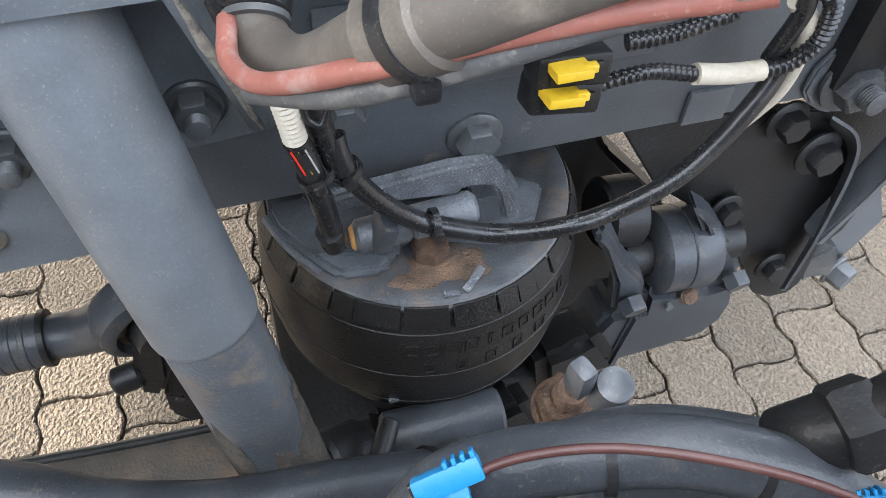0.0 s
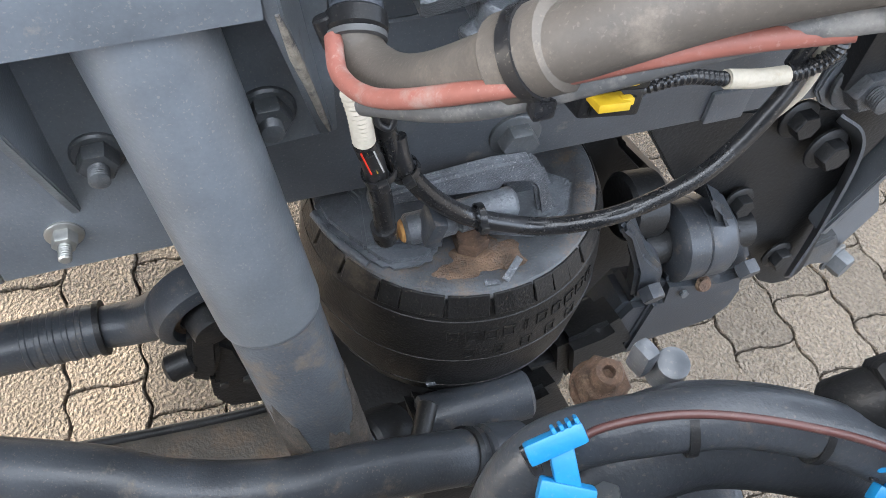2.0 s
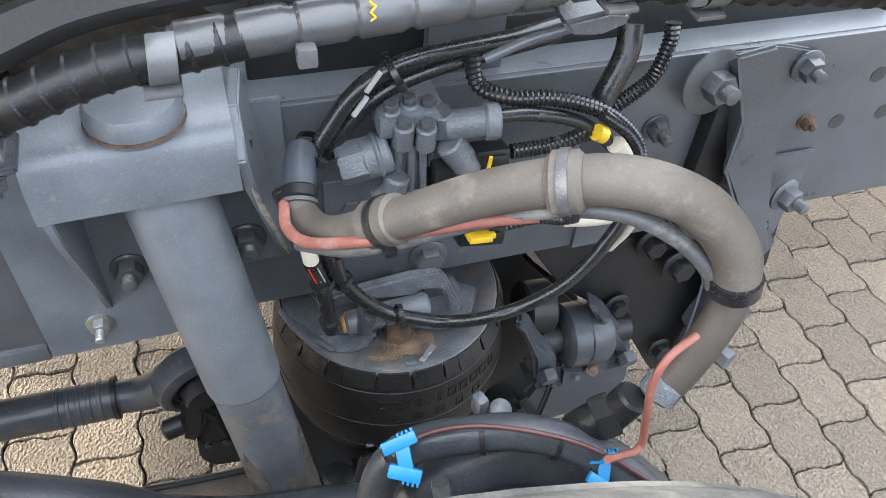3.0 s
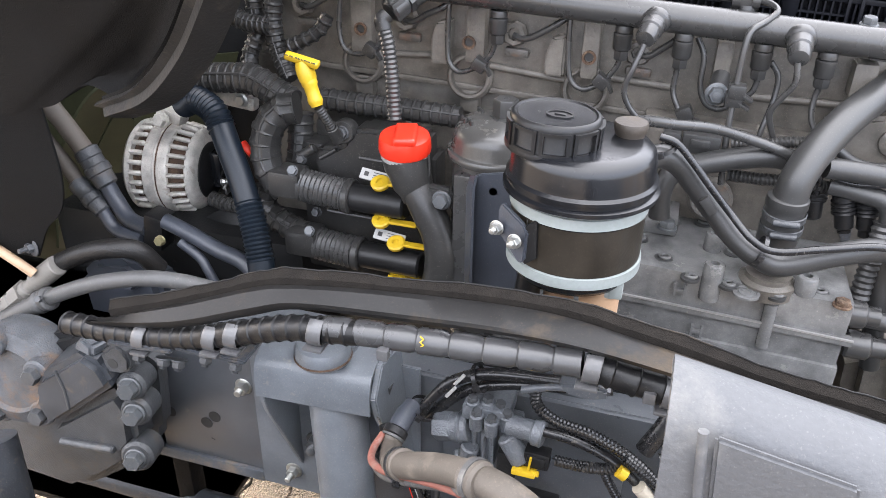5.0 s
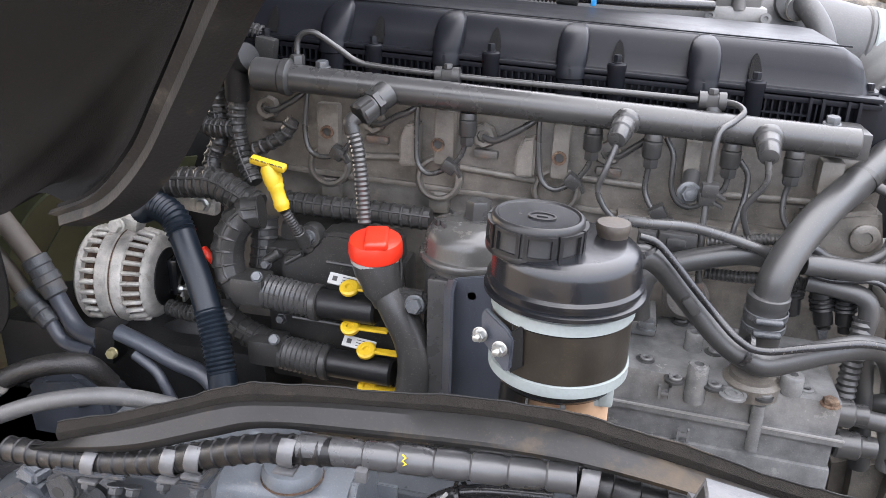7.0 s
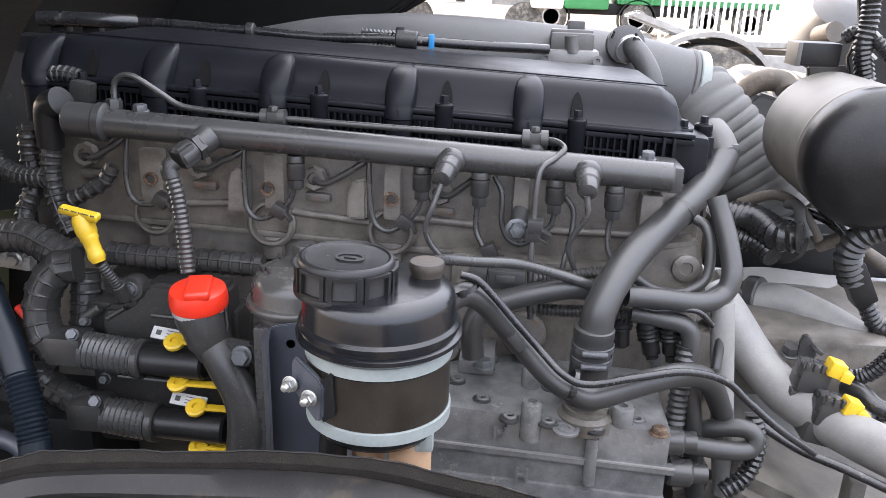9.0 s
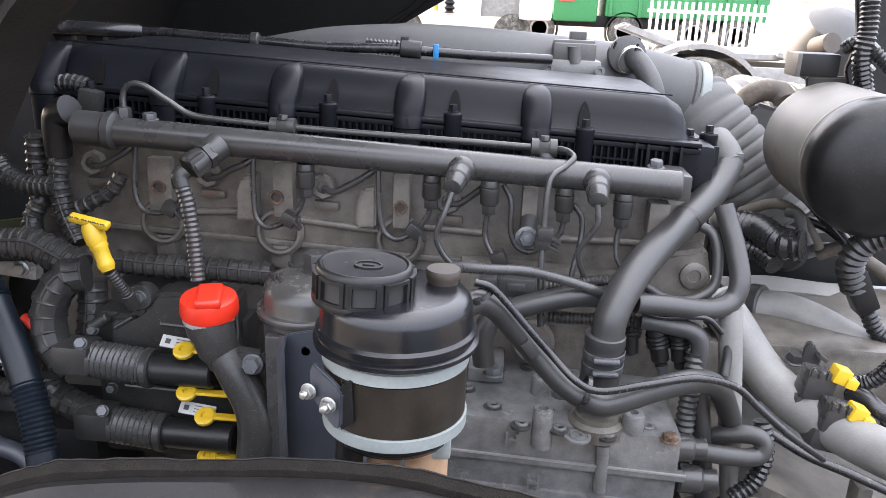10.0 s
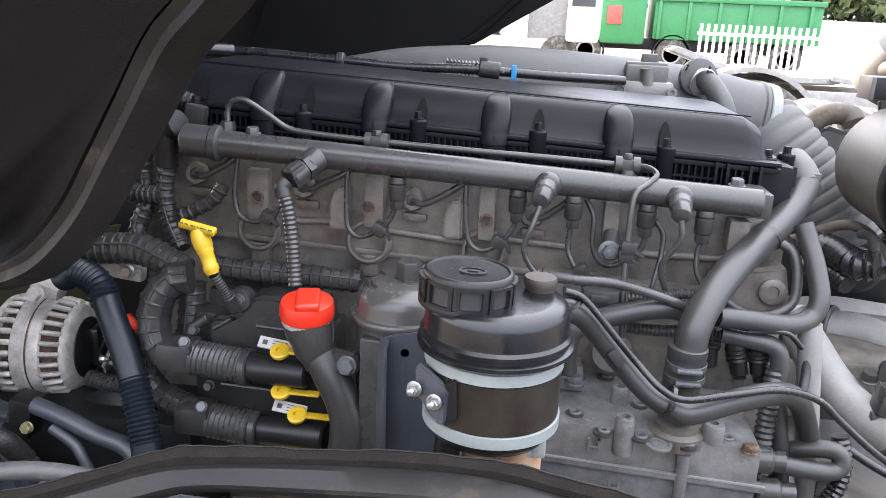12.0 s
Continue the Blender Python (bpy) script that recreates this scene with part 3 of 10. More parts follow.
part("right_gusset", plate(bmesh.new(), [(-0.073, 0.686, 0.792), (-0.07, 0.69, 0.762), (-0.062, 0.7, 0.725), (-0.045, 0.728, 0.642), (-0.042, 0.756, 0.622), (-0.066, 0.756, 0.828), (-0.073, 0.71, 0.826)], (0.009, 0, 0), 0.0015), M_FRAME_LIT, brk, "side plate worn to bare metal along its edge")
part("worn_or_lit_edge", tube(bmesh.new(), [Vector(q) for q in ((-0.064, 0.6895, 0.764), (-0.057, 0.698, 0.73), (-0.05, 0.709, 0.699), (-0.043, 0.72, 0.665), (-0.0385, 0.7275, 0.644))], [0.0012, 0.0032, 0.0026, 0.0022, 0.0008], 8), M_BAREDGE, brk, "bare scraped metal edge")
# slot is a dark inset, its shade put into the colour
part("slot", box(bmesh.new(), Matrix.Translation((-0.0605, 0.722, 0.772)) @ Matrix.Rotation(0.12, 4, "Y"), (0.003, 0.014, 0.034), 0.001, 2), M_DARKPRINT_HOLES, brk, "dark inset painted as a shaded oval slot")
part("back_plate", plate(bmesh.new(), [(-0.27, 0.7535, 0.80), (-0.03, 0.7535, 0.80), (-0.03, 0.7535, 0.622), (-0.10, 0.7535, 0.616), (-0.115, 0.7535, 0.537), (-0.27, 0.7535, 0.535)], (0, -0.005, 0), 0.001), M_FRAME_LIT, brk)
bolt("nut", (-0.0735, 0.7485, 0.652), (0, -1, 0), 0.025, 0.012, "", 0.0185, 0.009, parent=brk)
bolt("nut", (-0.178, 0.7485, 0.641), (0, -1, 0.0), 0.022, 0.012, "", 0.0165, 0.011, parent=brk)
rest = thing("cab_rest", (-0.132, 0.7, 0.838), "round grey cab rest pad on the bracket", "cab rest")
part("pad", lathe(bmesh.new(), Matrix.Translation((-0.134, 0.697, 0)), [(0.031, 0.83), (0.0335, 0.836), (0.0335, 0.846), (0.03, 0.852), (0.014, 0.854)], 40), M_FRAME_LIT, rest)
part("rust_ring", lathe(bmesh.new(), Matrix.Translation((-0.134, 0.697, 0)), [(0.034, 0.835), (0.0348, 0.8355), (0.034, 0.8375)], 40), M_RUST, rest)

# bolts, nuts and holes on the frame rail
for at, a, h, w, s_, mt, lb in (((-0.219, 0.7485, 0.573), 0.015, 0.009, 0.0125, 0.012, M_ZINC, "bare zinc-plated nut with stud on the frame rail"),
                        ((0.106, 0.757, 0.576), 0.027, 0.012, 0.021, 0, M_BOLT, "grey painted hexagon bolt with washer on the frame rail"),
                        ((0.014, 0.757, 0.618), 0.022, 0.01, 0.017, 0, M_BOLT, "grey painted hexagon bolt with washer on the frame rail"),
                        ((0.025, 0.757, 0.664), 0.018, 0.008, 0.0, 0, M_BOLT, "grey painted hexagon bolt on the frame rail"),
                        ((0.339, 0.757, 0.704), 0.02, 0.012, 0.015, 0.014, M_CASTDUST, "dirty bolt with long thread on the frame rail"),
                        ((0.53, 0.757, 0.68), 0.014, 0.008, 0.011, 0.006, M_RUST, "small rusty nut on the frame rail"),
                        ((-0.29, 0.7585, 0.70), 0.017, 0.010, 0.013, 0.008, M_ZINC, "bare nut with stud on the frame rail")):
    bolt("frame_bolt", at, (0, -1, 0), a, h, lb, w, s_, mt, group="frame bolts")
# each hole is a dark disc standing for the shade inside
for x, z in ((0.575, 0.672), (0.635, 0.676), (0.60, 0.73), (-0.42, 0.62), (-0.36, 0.615), (-0.345, 0.63), (-0.44, 0.72)):
    bm = lathe(bmesh.new(), frame_of((x, 0.7575, z), (0, -1, 0)), [(0.006, 0.0), (0.009, 0.0), (0.0095, 0.0012), (0.006, 0.0014)], 20)
    lathe(bm, frame_of((x, 0.7572, z), (0, -1, 0)), [(0.0065, 0.0), (0.0065, 0.0008)], 20)
    solo("frame_hole", bm, M_DARKPRINT_HOLES, (x, 0.757, z), "small drilled hole in the frame rail", "hole", "frame holes", "structure")
solo("frame_plate", slab(bmesh.new(), (0.0, 0.7515, 0.628), (0.23, 0.7572, 0.70), 0.003), M_FRAME, (0.1, 0.757, 0.63), "flat grey reinforcing plate on the frame rail", "plate")
solo("lower_frame_bracket", slab(bmesh.new(), (-0.62, 0.752, 0.528), (-0.272, 0.80, 0.5475), 0.003), M_FRAME_DUSTY, (-0.4, 0.76, 0.53), "dusty grey lower flange of the frame rail", "bracket")

# ---- air spring ----
AX, AY = 0.078, 0.803
spring = thing("air_spring", (AX, AY, 0.2), "black rubber air spring bellows under a grey cast top plate", "air spring")
m = Matrix.Translation((AX, AY, 0))
part("bellows", lathe(bmesh.new(), m, [(0.06, 0.268), (0.092, 0.279), (0.113, 0.3), (0.1265, 0.326), (0.1348, 0.354), (0.139, 0.386), (0.14, 0.41), (0.1392, 0.43), (0.1368, 0.448), (0.1335, 0.463), (0.129, 0.474), (0.122, 0.48)], 84), M_RUBBER, spring)
bm = bmesh.new()
for i in range(44):
    a = 2 * math.pi * i / 44 + 0.012 * math.sin(i * 2.7)
    rot = Matrix.Translation((AX, AY, 0)) @ Matrix.Rotation(a, 4, "Z")
    box(bm, rot @ Matrix.Translation((0.1273, 0, 0.4762)) @ Matrix.Rotation(-0.42, 4, "Y"), (0.0078, 0.01805, 0.0205), 0.0006, 1)
part("bead_ribs", bm, M_RUBBER, spring)
for z, r in ((0.4605, 0.1343), (0.408, 0.1402), (0.352, 0.1345)):
    part("mould_line", lathe(bmesh.new(), m, [(r - 0.0012, z - 0.0012), (r + 0.0004, z), (r - 0.0012, z + 0.0012)], 84, cap=False), M_RUBBER, spring)
# raised moulded marks in two rows
for z, r, a0, step, wide in ((0.443, 0.1374, -107, 6.6, (0.011, 0.012, 0.012, 0.011, 0.004, 0.011, 0.010, 0.011, 0.012, 0.009)), (0.42, 0.1396, -101, 10.5, (0.010, 0.008, 0.010, 0.010, 0.012))):
    for i, w in enumerate(wide):
        a = radians(a0 + step * i)
        f = Matrix.Translation((AX, AY, z)) @ Matrix.Rotation(a, 4, "Z") @ Matrix.Translation((r, 0, 0)) @ Matrix.Rotation(-0.12, 4, "Y")
        bm = bmesh.new()
        for dy, dz, sy, sz in ((0, 0.0055, w, 0.0016), (0, -0.0055, w, 0.0016), (-w / 2 + 0.0008, 0, 0.0016, 0.0126), (w / 2 - 0.0008, 0, 0.0016, 0.0126)):
            box(bm, f @ Matrix.Translation((0, dy, dz)), (0.0022, sy, sz))
        part("raised_mark", bm, M_RUBBER, spring)
part("valve_tag", box(bmesh.new(), Matrix.Translation((0.024, 0.679, 0.354)), (0.009, 0.004, 0.0045), 0.001), M_CAST, spring)
part("top_plate", lathe(bmesh.new(), m, [(0.12, 0.476), (0.1262, 0.4795), (0.1268, 0.484), (0.1235, 0.4885), (0.117, 0.49), (0.108, 0.4885), (0.104, 0.4865), (0.02, 0.489)], 84), M_PLATE, spring)
# cast carrier bolted under the rail
part("carrier_floor", plate(bmesh.new(), [(-0.019, 0.736, 0.492), (0.041, 0.723, 0.492), (0.049, 0.74, 0.492), (0.12, 0.715, 0.492), (0.152, 0.729, 0.492), (0.17, 0.76, 0.492), (0.12, 0.80, 0.492), (-0.02, 0.80, 0.492), (-0.013, 0.786, 0.492)], (0, 0, 0.012), 0.003), M_CAST, spring)
part("carrier_rim", plate(bmesh.new(), [(-0.007, 0.732, 0.565), (0.041, 0.732, 0.570), (0.082, 0.732, 0.574), (0.112, 0.732, 0.572), (0.121, 0.732, 0.561), (0.131, 0.732, 0.534), (0.142, 0.732, 0.507), (0.15, 0.732, 0.487), (0.141, 0.732, 0.483), (0.129, 0.732, 0.497), (0.119, 0.732, 0.537), (0.113, 0.732, 0.546), (0.093, 0.732, 0.549), (0.089, 0.732, 0.542), (0.076, 0.732, 0.544), (0.042, 0.732, 0.548), (-0.004, 0.732, 0.550)], (0, 0.011, 0.001), 0.003), M_CASTBARE, spring, "rough cast carrier rim with bare patches")
part("carrier_pocket", plate(bmesh.new(), [(0.103, 0.757, 0.529), (0.138, 0.757, 0.53), (0.161, 0.757, 0.477), (0.115, 0.757, 0.474)], (0, 0.01, 0), 0.002), M_CAST, spring)
part("level_ridge", pipe([(-0.049, 0.789, 0.492), (-0.037, 0.759, 0.49), (-0.017, 0.729, 0.488)], 0.004, 10), M_CAST, spring)
part("carrier_step", slab(bmesh.new(), (-0.005, 0.735, 0.49), (0.055, 0.79, 0.512), 0.006), M_CAST, spring)
bm = cyl(bmesh.new(), (0.009, 0.722, 0.532), (0.05, 0.722, 0.535), 0.0125, seg=20, bev=0.003)
part("height_sensor", bm, M_CAST, spring)
part("sensor_cap", cyl(bmesh.new(), (0.006, 0.722, 0.532), (0.01, 0.722, 0.532), 0.0095, seg=18, bev=0.002), M_ORANGE, spring)
part("sensor_clip", box(bmesh.new(), Matrix.Translation((0.028, 0.712, 0.546)) @ Matrix.Rotation(0.3, 4, "Y"), (0.012, 0.026, 0.026), 0.003), M_HUB, spring)
part("sensor_end", cyl(bmesh.new(), (0.049, 0.722, 0.535), (0.099, 0.724, 0.537), 0.0128, seg=20, bev=0.003), M_CAST, spring)
def mound(c, r, h, seed, squash=0.7):
    """A low heap of grit with a ragged edge."""
    rnd = random.Random(seed)
    n = 40
    w = [1 + 0.22 * math.sin(2 * i * math.pi / n * 2 + seed) + 0.14 * math.sin(2 * i * math.pi / n * 5 + seed * 2) + rnd.uniform(-0.08, 0.08) for i in range(n)]
    bm = bmesh.new()
    rings = []
    for k, z in ((1.0, -0.001), (0.93, 0.12), (0.7, 0.5), (0.4, 0.8), (0.15, 1.0)):
        rings.append([bm.verts.new((c[0] + r * k * (w[i] ** k) * math.cos(2 * math.pi * i / n), c[1] + r * k * squash * (w[i] ** k) * math.sin(2 * math.pi * i / n), c[2] + h * z * (1 + rnd.uniform(-0.25, 0.25)))) for i in range(n)])
    for a, b in zip(rings, rings[1:]):
        for i in range(n):
            bm.faces.new((a[i], a[(i + 1) % n], b[(i + 1) % n], b[i]))
    bm.faces.new(rings[-1])
    return bm


part("rust_patch", mound((0.082, 0.714, 0.4885), 0.024, 0.003, 3, 0.8), M_SAND, spring, "sandy rust on the plate")
part("rust_patch", mound((0.06, 0.711, 0.4885), 0.019, 0.003, 5, 0.7), M_SAND, spring, "sandy rust on the plate")
part("tray", plate(bmesh.new(), [(-0.048, 0.789, 0.488), (-0.044, 0.772, 0.488), (-0.03, 0.75, 0.488), (-0.013, 0.724, 0.488), (-0.005, 0.716, 0.488), (0.026, 0.713, 0.488), (0.036, 0.719, 0.488), (0.043, 0.735, 0.488), (0.06, 0.77, 0.488), (0.06, 0.8, 0.488), (-0.046, 0.8, 0.488)], (0, 0, 0.012), 0.005), M_CAST, spring, "dark cast tray with a rounded rim")
part("rust_patch", mound((0.045, 0.703, 0.4885), 0.015, 0.002, 9, 0.6), M_SAND, spring, "sandy rust on the plate")
part("port_nut", hexhead(bmesh.new(), (0.066, 0.725, 0.494), (0, -0.1, 1), 0.026, 0.012), M_RUST, spring)
part("lifted_strip", box(bmesh.new(), Matrix.Translation((0.091, 0.692, 0.4925)) @ Matrix.Rotation(0.75, 4, "Z") @ Matrix.Rotation(0.3, 4, "X"), (0.026, 0.006, 0.0015), 0.0005), M_CASTBARE, spring, "flake of lifted paint")
part("lifted_strip", box(bmesh.new(), Matrix.Translation((0.071, 0.684, 0.4925)) @ Matrix.Rotation(0.3, 4, "Y"), (0.013, 0.005, 0.002), 0.0005), M_CASTBARE, spring)
part("piston", lathe(bmesh.new(), m, [(0.09, 0.11), (0.095, 0.15), (0.08, 0.24)], 40), M_BLACKARM, spring)

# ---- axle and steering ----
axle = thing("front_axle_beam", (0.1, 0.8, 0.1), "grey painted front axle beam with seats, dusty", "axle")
# black stands in for the deep shade on these grey axle parts
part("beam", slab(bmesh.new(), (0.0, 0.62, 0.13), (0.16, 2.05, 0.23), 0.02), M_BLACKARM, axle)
# seat slab widened to cover the shaded gap beside the bellows
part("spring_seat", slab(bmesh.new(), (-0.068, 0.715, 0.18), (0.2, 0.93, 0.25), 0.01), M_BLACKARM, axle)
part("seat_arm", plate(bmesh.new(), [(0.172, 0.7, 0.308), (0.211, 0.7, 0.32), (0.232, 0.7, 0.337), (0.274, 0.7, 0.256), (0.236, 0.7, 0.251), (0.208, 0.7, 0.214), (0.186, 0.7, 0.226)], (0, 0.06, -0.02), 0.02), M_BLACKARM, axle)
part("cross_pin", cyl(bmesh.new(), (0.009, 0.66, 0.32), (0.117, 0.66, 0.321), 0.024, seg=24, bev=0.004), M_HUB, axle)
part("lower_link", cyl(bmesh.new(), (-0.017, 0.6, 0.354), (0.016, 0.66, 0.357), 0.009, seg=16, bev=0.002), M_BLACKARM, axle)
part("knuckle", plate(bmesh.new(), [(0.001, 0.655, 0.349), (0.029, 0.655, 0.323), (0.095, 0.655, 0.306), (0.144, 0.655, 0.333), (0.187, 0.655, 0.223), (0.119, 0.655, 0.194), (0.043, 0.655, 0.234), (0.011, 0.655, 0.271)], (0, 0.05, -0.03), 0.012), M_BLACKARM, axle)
link = thing("trailing_link", (0.25, 0.82, 0.3), "black cast trailing link, filling the shaded hollow behind the stabiliser clamp", "link")
# black arm plate also stands in for the shaded hollow behind the clamp
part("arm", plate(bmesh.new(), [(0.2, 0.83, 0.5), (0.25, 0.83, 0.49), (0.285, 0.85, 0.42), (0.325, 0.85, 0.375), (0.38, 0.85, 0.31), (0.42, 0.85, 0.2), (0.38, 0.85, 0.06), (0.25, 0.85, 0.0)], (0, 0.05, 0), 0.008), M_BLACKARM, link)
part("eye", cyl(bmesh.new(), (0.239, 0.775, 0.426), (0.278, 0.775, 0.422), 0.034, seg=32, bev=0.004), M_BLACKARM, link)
trough = thing("axle_guard", (-0.2, 0.75, 0.15), "muddy brown steel tray above the axle", "tray")
TF = [(-0.456, 0.79, 0.2), (-0.325, 0.783, 0.2), (-0.243, 0.777, 0.2), (-0.158, 0.773, 0.2), (-0.087, 0.773, 0.2)]
TN = [(-0.459, 0.741, 0.185), (-0.331, 0.72, 0.185), (-0.252, 0.703, 0.185), (-0.172, 0.691, 0.185), (-0.083, 0.677, 0.185)]
part("tray", sheet([[(x, y, z - 0.05) for x, y, z in TF], TF, [(x, y, z + 0.004) for (x, y, z) in [tuple((a + 0.15 * (b - a)) for a, b in zip(p, q)) for p, q in zip(TF, TN)]], TN], 0.006), M_TRAY, trough)
part("rolled_edge", pipe(TF, 0.0055, 10), M_BLACKARM, trough)
part("round_end", cyl(bmesh.new(), (-0.05, 0.645, 0.338), (-0.012, 0.662, 0.312), 0.027, seg=24, bev=0.004), M_BLACKARM, trough)
bar = thing("axle_tube", (-0.2, 0.53, 0.6), "thick grey steel tube across the wheel hub", "tube")
part("tube", pipe([(-0.42, 0.685, 0.46), (-0.34, 0.665, 0.448), (-0.25, 0.64, 0.427), (-0.2, 0.62, 0.413), (-0.125, 0.601, 0.406), (-0.05, 0.602, 0.386), (0.045, 0.605, 0.348)], 0.024, 28), M_HUB, bar)
part("band", cyl(bmesh.new(), (0.03, 0.605, 0.355), (0.035, 0.605, 0.352), 0.0258, seg=28), M_BLACKARM, bar)
part("end_sleeve", cyl(bmesh.new(), (0.045, 0.6, 0.35), (0.085, 0.6, 0.334), 0.03, seg=28, bev=0.003), M_HUB, bar)

rod = thing("drag_link", (-0.3, 0.8, 0.38), "grey steel drag link with crimped end and ball joint", "steering rod")
R0, R1 = Vector((-0.243, 0.789, 0.396)), Vector((-0.45, 0.79, 0.397))
R1 = R0 + (R1 - R0).normalized() * 0.75
part("tube", cyl(bmesh.new(), R0, R1, 0.0225, seg=28, bev=0.003), M_HUB, rod)
dd = (R1 - R0).normalized()
for i in range(5):
    part("crimp", cyl(bmesh.new(), R0 + dd * (0.012 + 0.011 * i), R0 + dd * (0.018 + 0.011 * i), 0.0234, seg=26, bev=0.0012), M_HUB, rod)
part("seal_ring", cyl(bmesh.new(), R0 - dd * 0.002, R0 + dd * 0.003, 0.0245, seg=28), M_BLACKARM, rod)
part("neck", pipe([R0, (-0.212, 0.785, 0.4), (-0.186, 0.777, 0.418), (-0.172, 0.775, 0.428)], [0.0185 + 0.004 * min(1, i / 20) for i in range(25)], 20), M_HUB, rod)
BJ = Vector((-0.156, 0.758, 0.42))
bax = Vector((0.25, -0.8, -0.12))
part("ball_housing", lathe(bmesh.new(), frame_of(BJ + Vector((0, 0.02, 0.012)), bax), [(0.03, -0.016), (0.044, -0.006), (0.047, 0.008), (0.044, 0.022), (0.037, 0.027), (0.034, 0.027), (0.031, 0.018), (0.0, 0.012)], 40), M_HUB, rod)
part("ball_ring", lathe(bmesh.new(), frame_of(BJ + Vector((0, 0.02, 0.012)), bax), [(0.024, 0.014), (0.026, 0.022), (0.031, 0.02)], 32, cap=False), M_RUST, rod)
part("ball", lathe(bmesh.new(), frame_of(BJ + Vector((0, 0.016, 0.01)), bax), [(0.02, 0.0), (0.022, 0.016), (0.02, 0.036), (0.0, 0.04)], 24), M_BLACKARM, rod)
arm = thing("steering_lever", (-0.17, 0.74, 0.33), "black steering lever with plastic plug and pin holes", "steering lever")
part("plug", cyl(bmesh.new(), (-0.198, 0.742, 0.379), (-0.173, 0.745, 0.383), 0.012, seg=20, bev=0.003), M_BLACKARM, arm)
part("body", plate(bmesh.new(), [(-0.172, 0.74, 0.422), (-0.153, 0.74, 0.429), (-0.147, 0.74, 0.415), (-0.153, 0.735, 0.375), (-0.165, 0.735, 0.35), (-0.183, 0.735, 0.364)], (0.004, 0.05, 0), 0.005), M_BLACKARM, arm)
part("nut_face", plate(bmesh.new(), [(-0.153, 0.748, 0.401), (-0.137, 0.748, 0.379), (-0.129, 0.744, 0.329), (-0.164, 0.74, 0.331)], (0.004, 0.04, 0), 0.004), M_BLACKARM, arm)
part("lever", plate(bmesh.new(), [(-0.168, 0.748, 0.331), (-0.106, 0.752, 0.317), (-0.11, 0.752, 0.253), (-0.16, 0.748, 0.269), (-0.171, 0.748, 0.292)], (0.0, 0.04, 0), 0.004), M_BLACKARM, arm)
# pin holes painted as dark discs, shaded by colour
for px in ((-0.157, 0.745, 0.321), (-0.136, 0.746, 0.318)):
    part("pin_hole", cyl(bmesh.new(), px, Vector(px) + Vector((0, 0.004, 0)), 0.004, seg=12), M_DARKPRINT_HOLES, arm)

# stabiliser clamp
clamp = thing("stabiliser_clamp", (0.31, 0.74, 0.33), "grey forged stabiliser clamp round a rubber-bushed roller", "clamp")
B0, B1 = Vector((0.291, 0.752, 0.381)), Vector((0.355, 0.752, 0.377))
bd = (B1 - B0).normalized()
part("bush", lathe(bmesh.new(), frame_of(B0 - bd * 0.004, bd), [(0.028, 0), (0.037, 0.003), (0.042, 0.008), (0.042, 0.03), (0.0408, 0.0315), (0.042, 0.033), (0.042, 0.058), (0.038, 0.064), (0.026, 0.066)], 40), M_HUB, clamp)
part("inner_ring", cyl(bmesh.new(), B0 - bd * 0.03, B1 + bd * 0.03, 0.021, seg=24), M_BLACKARM, clamp)
part("left_jaw", plate(bmesh.new(), [(0.206, 0.722, 0.461), (0.213, 0.722, 0.474), (0.228, 0.722, 0.455), (0.247, 0.719, 0.415), (0.271, 0.716, 0.387), (0.277, 0.715, 0.349), (0.246, 0.715, 0.343), (0.24, 0.717, 0.391), (0.216, 0.72, 0.45)], (0.004, 0.026, 0.004), 0.005), M_HUB, clamp)
part("right_jaw", plate(bmesh.new(), [(0.307, 0.735, 0.458), (0.332, 0.733, 0.438), (0.377, 0.73, 0.375), (0.395, 0.728, 0.34), (0.391, 0.728, 0.318), (0.372, 0.728, 0.33), (0.346, 0.73, 0.386)], (0.004, 0.028, 0.004), 0.006), M_HUB, clamp)
for c in ((0.258, 0.713, 0.369), (0.377, 0.722, 0.353)):
    bolt("jaw_bolt", c, (0.05, -0.9, -0.25), 0.022, 0.014, "", 0.0, 0.0, M_HUB, clamp)
part("saddle", plate(bmesh.new(), [(0.247, 0.715, 0.34), (0.279, 0.715, 0.335), (0.276, 0.715, 0.368), (0.317, 0.715, 0.354), (0.352, 0.715, 0.345), (0.379, 0.715, 0.35), (0.393, 0.715, 0.311), (0.391, 0.715, 0.278), (0.374, 0.715, 0.252), (0.329, 0.715, 0.242), (0.262, 0.715, 0.237), (0.2, 0.715, 0.232), (0.182, 0.715, 0.286), (0.223, 0.715, 0.291)], (0.006, 0.06, -0.014), 0.009), M_HUB, clamp)
part("saddle_rib", plate(bmesh.new(), [(0.268, 0.709, 0.338), (0.28, 0.709, 0.336), (0.272, 0.709, 0.24), (0.258, 0.709, 0.238)], (0.0, 0.012, 0), 0.004), M_HUB, clamp)
part("rust_stain", lathe(bmesh.new(), frame_of((0.327, 0.712, 0.347), (0, -0.8, 0.5)), [(0.009, -0.003), (0.007, 0.0015), (0, 0.002)], 18), M_RUST, clamp)
for c in ((0.305, 0.713, 0.34),):
    bolt("pin", c, (0, -1, 0.2), 0.008, 0.004, "", 0.0, 0.0, parent=clamp)

# black hanger plate and grey hanger
hanger = thing("axle_link_hanger", (0.42, 0.74, 0.3), "black triangular hanger plate with large bolts below a grey bracket", "hanger")
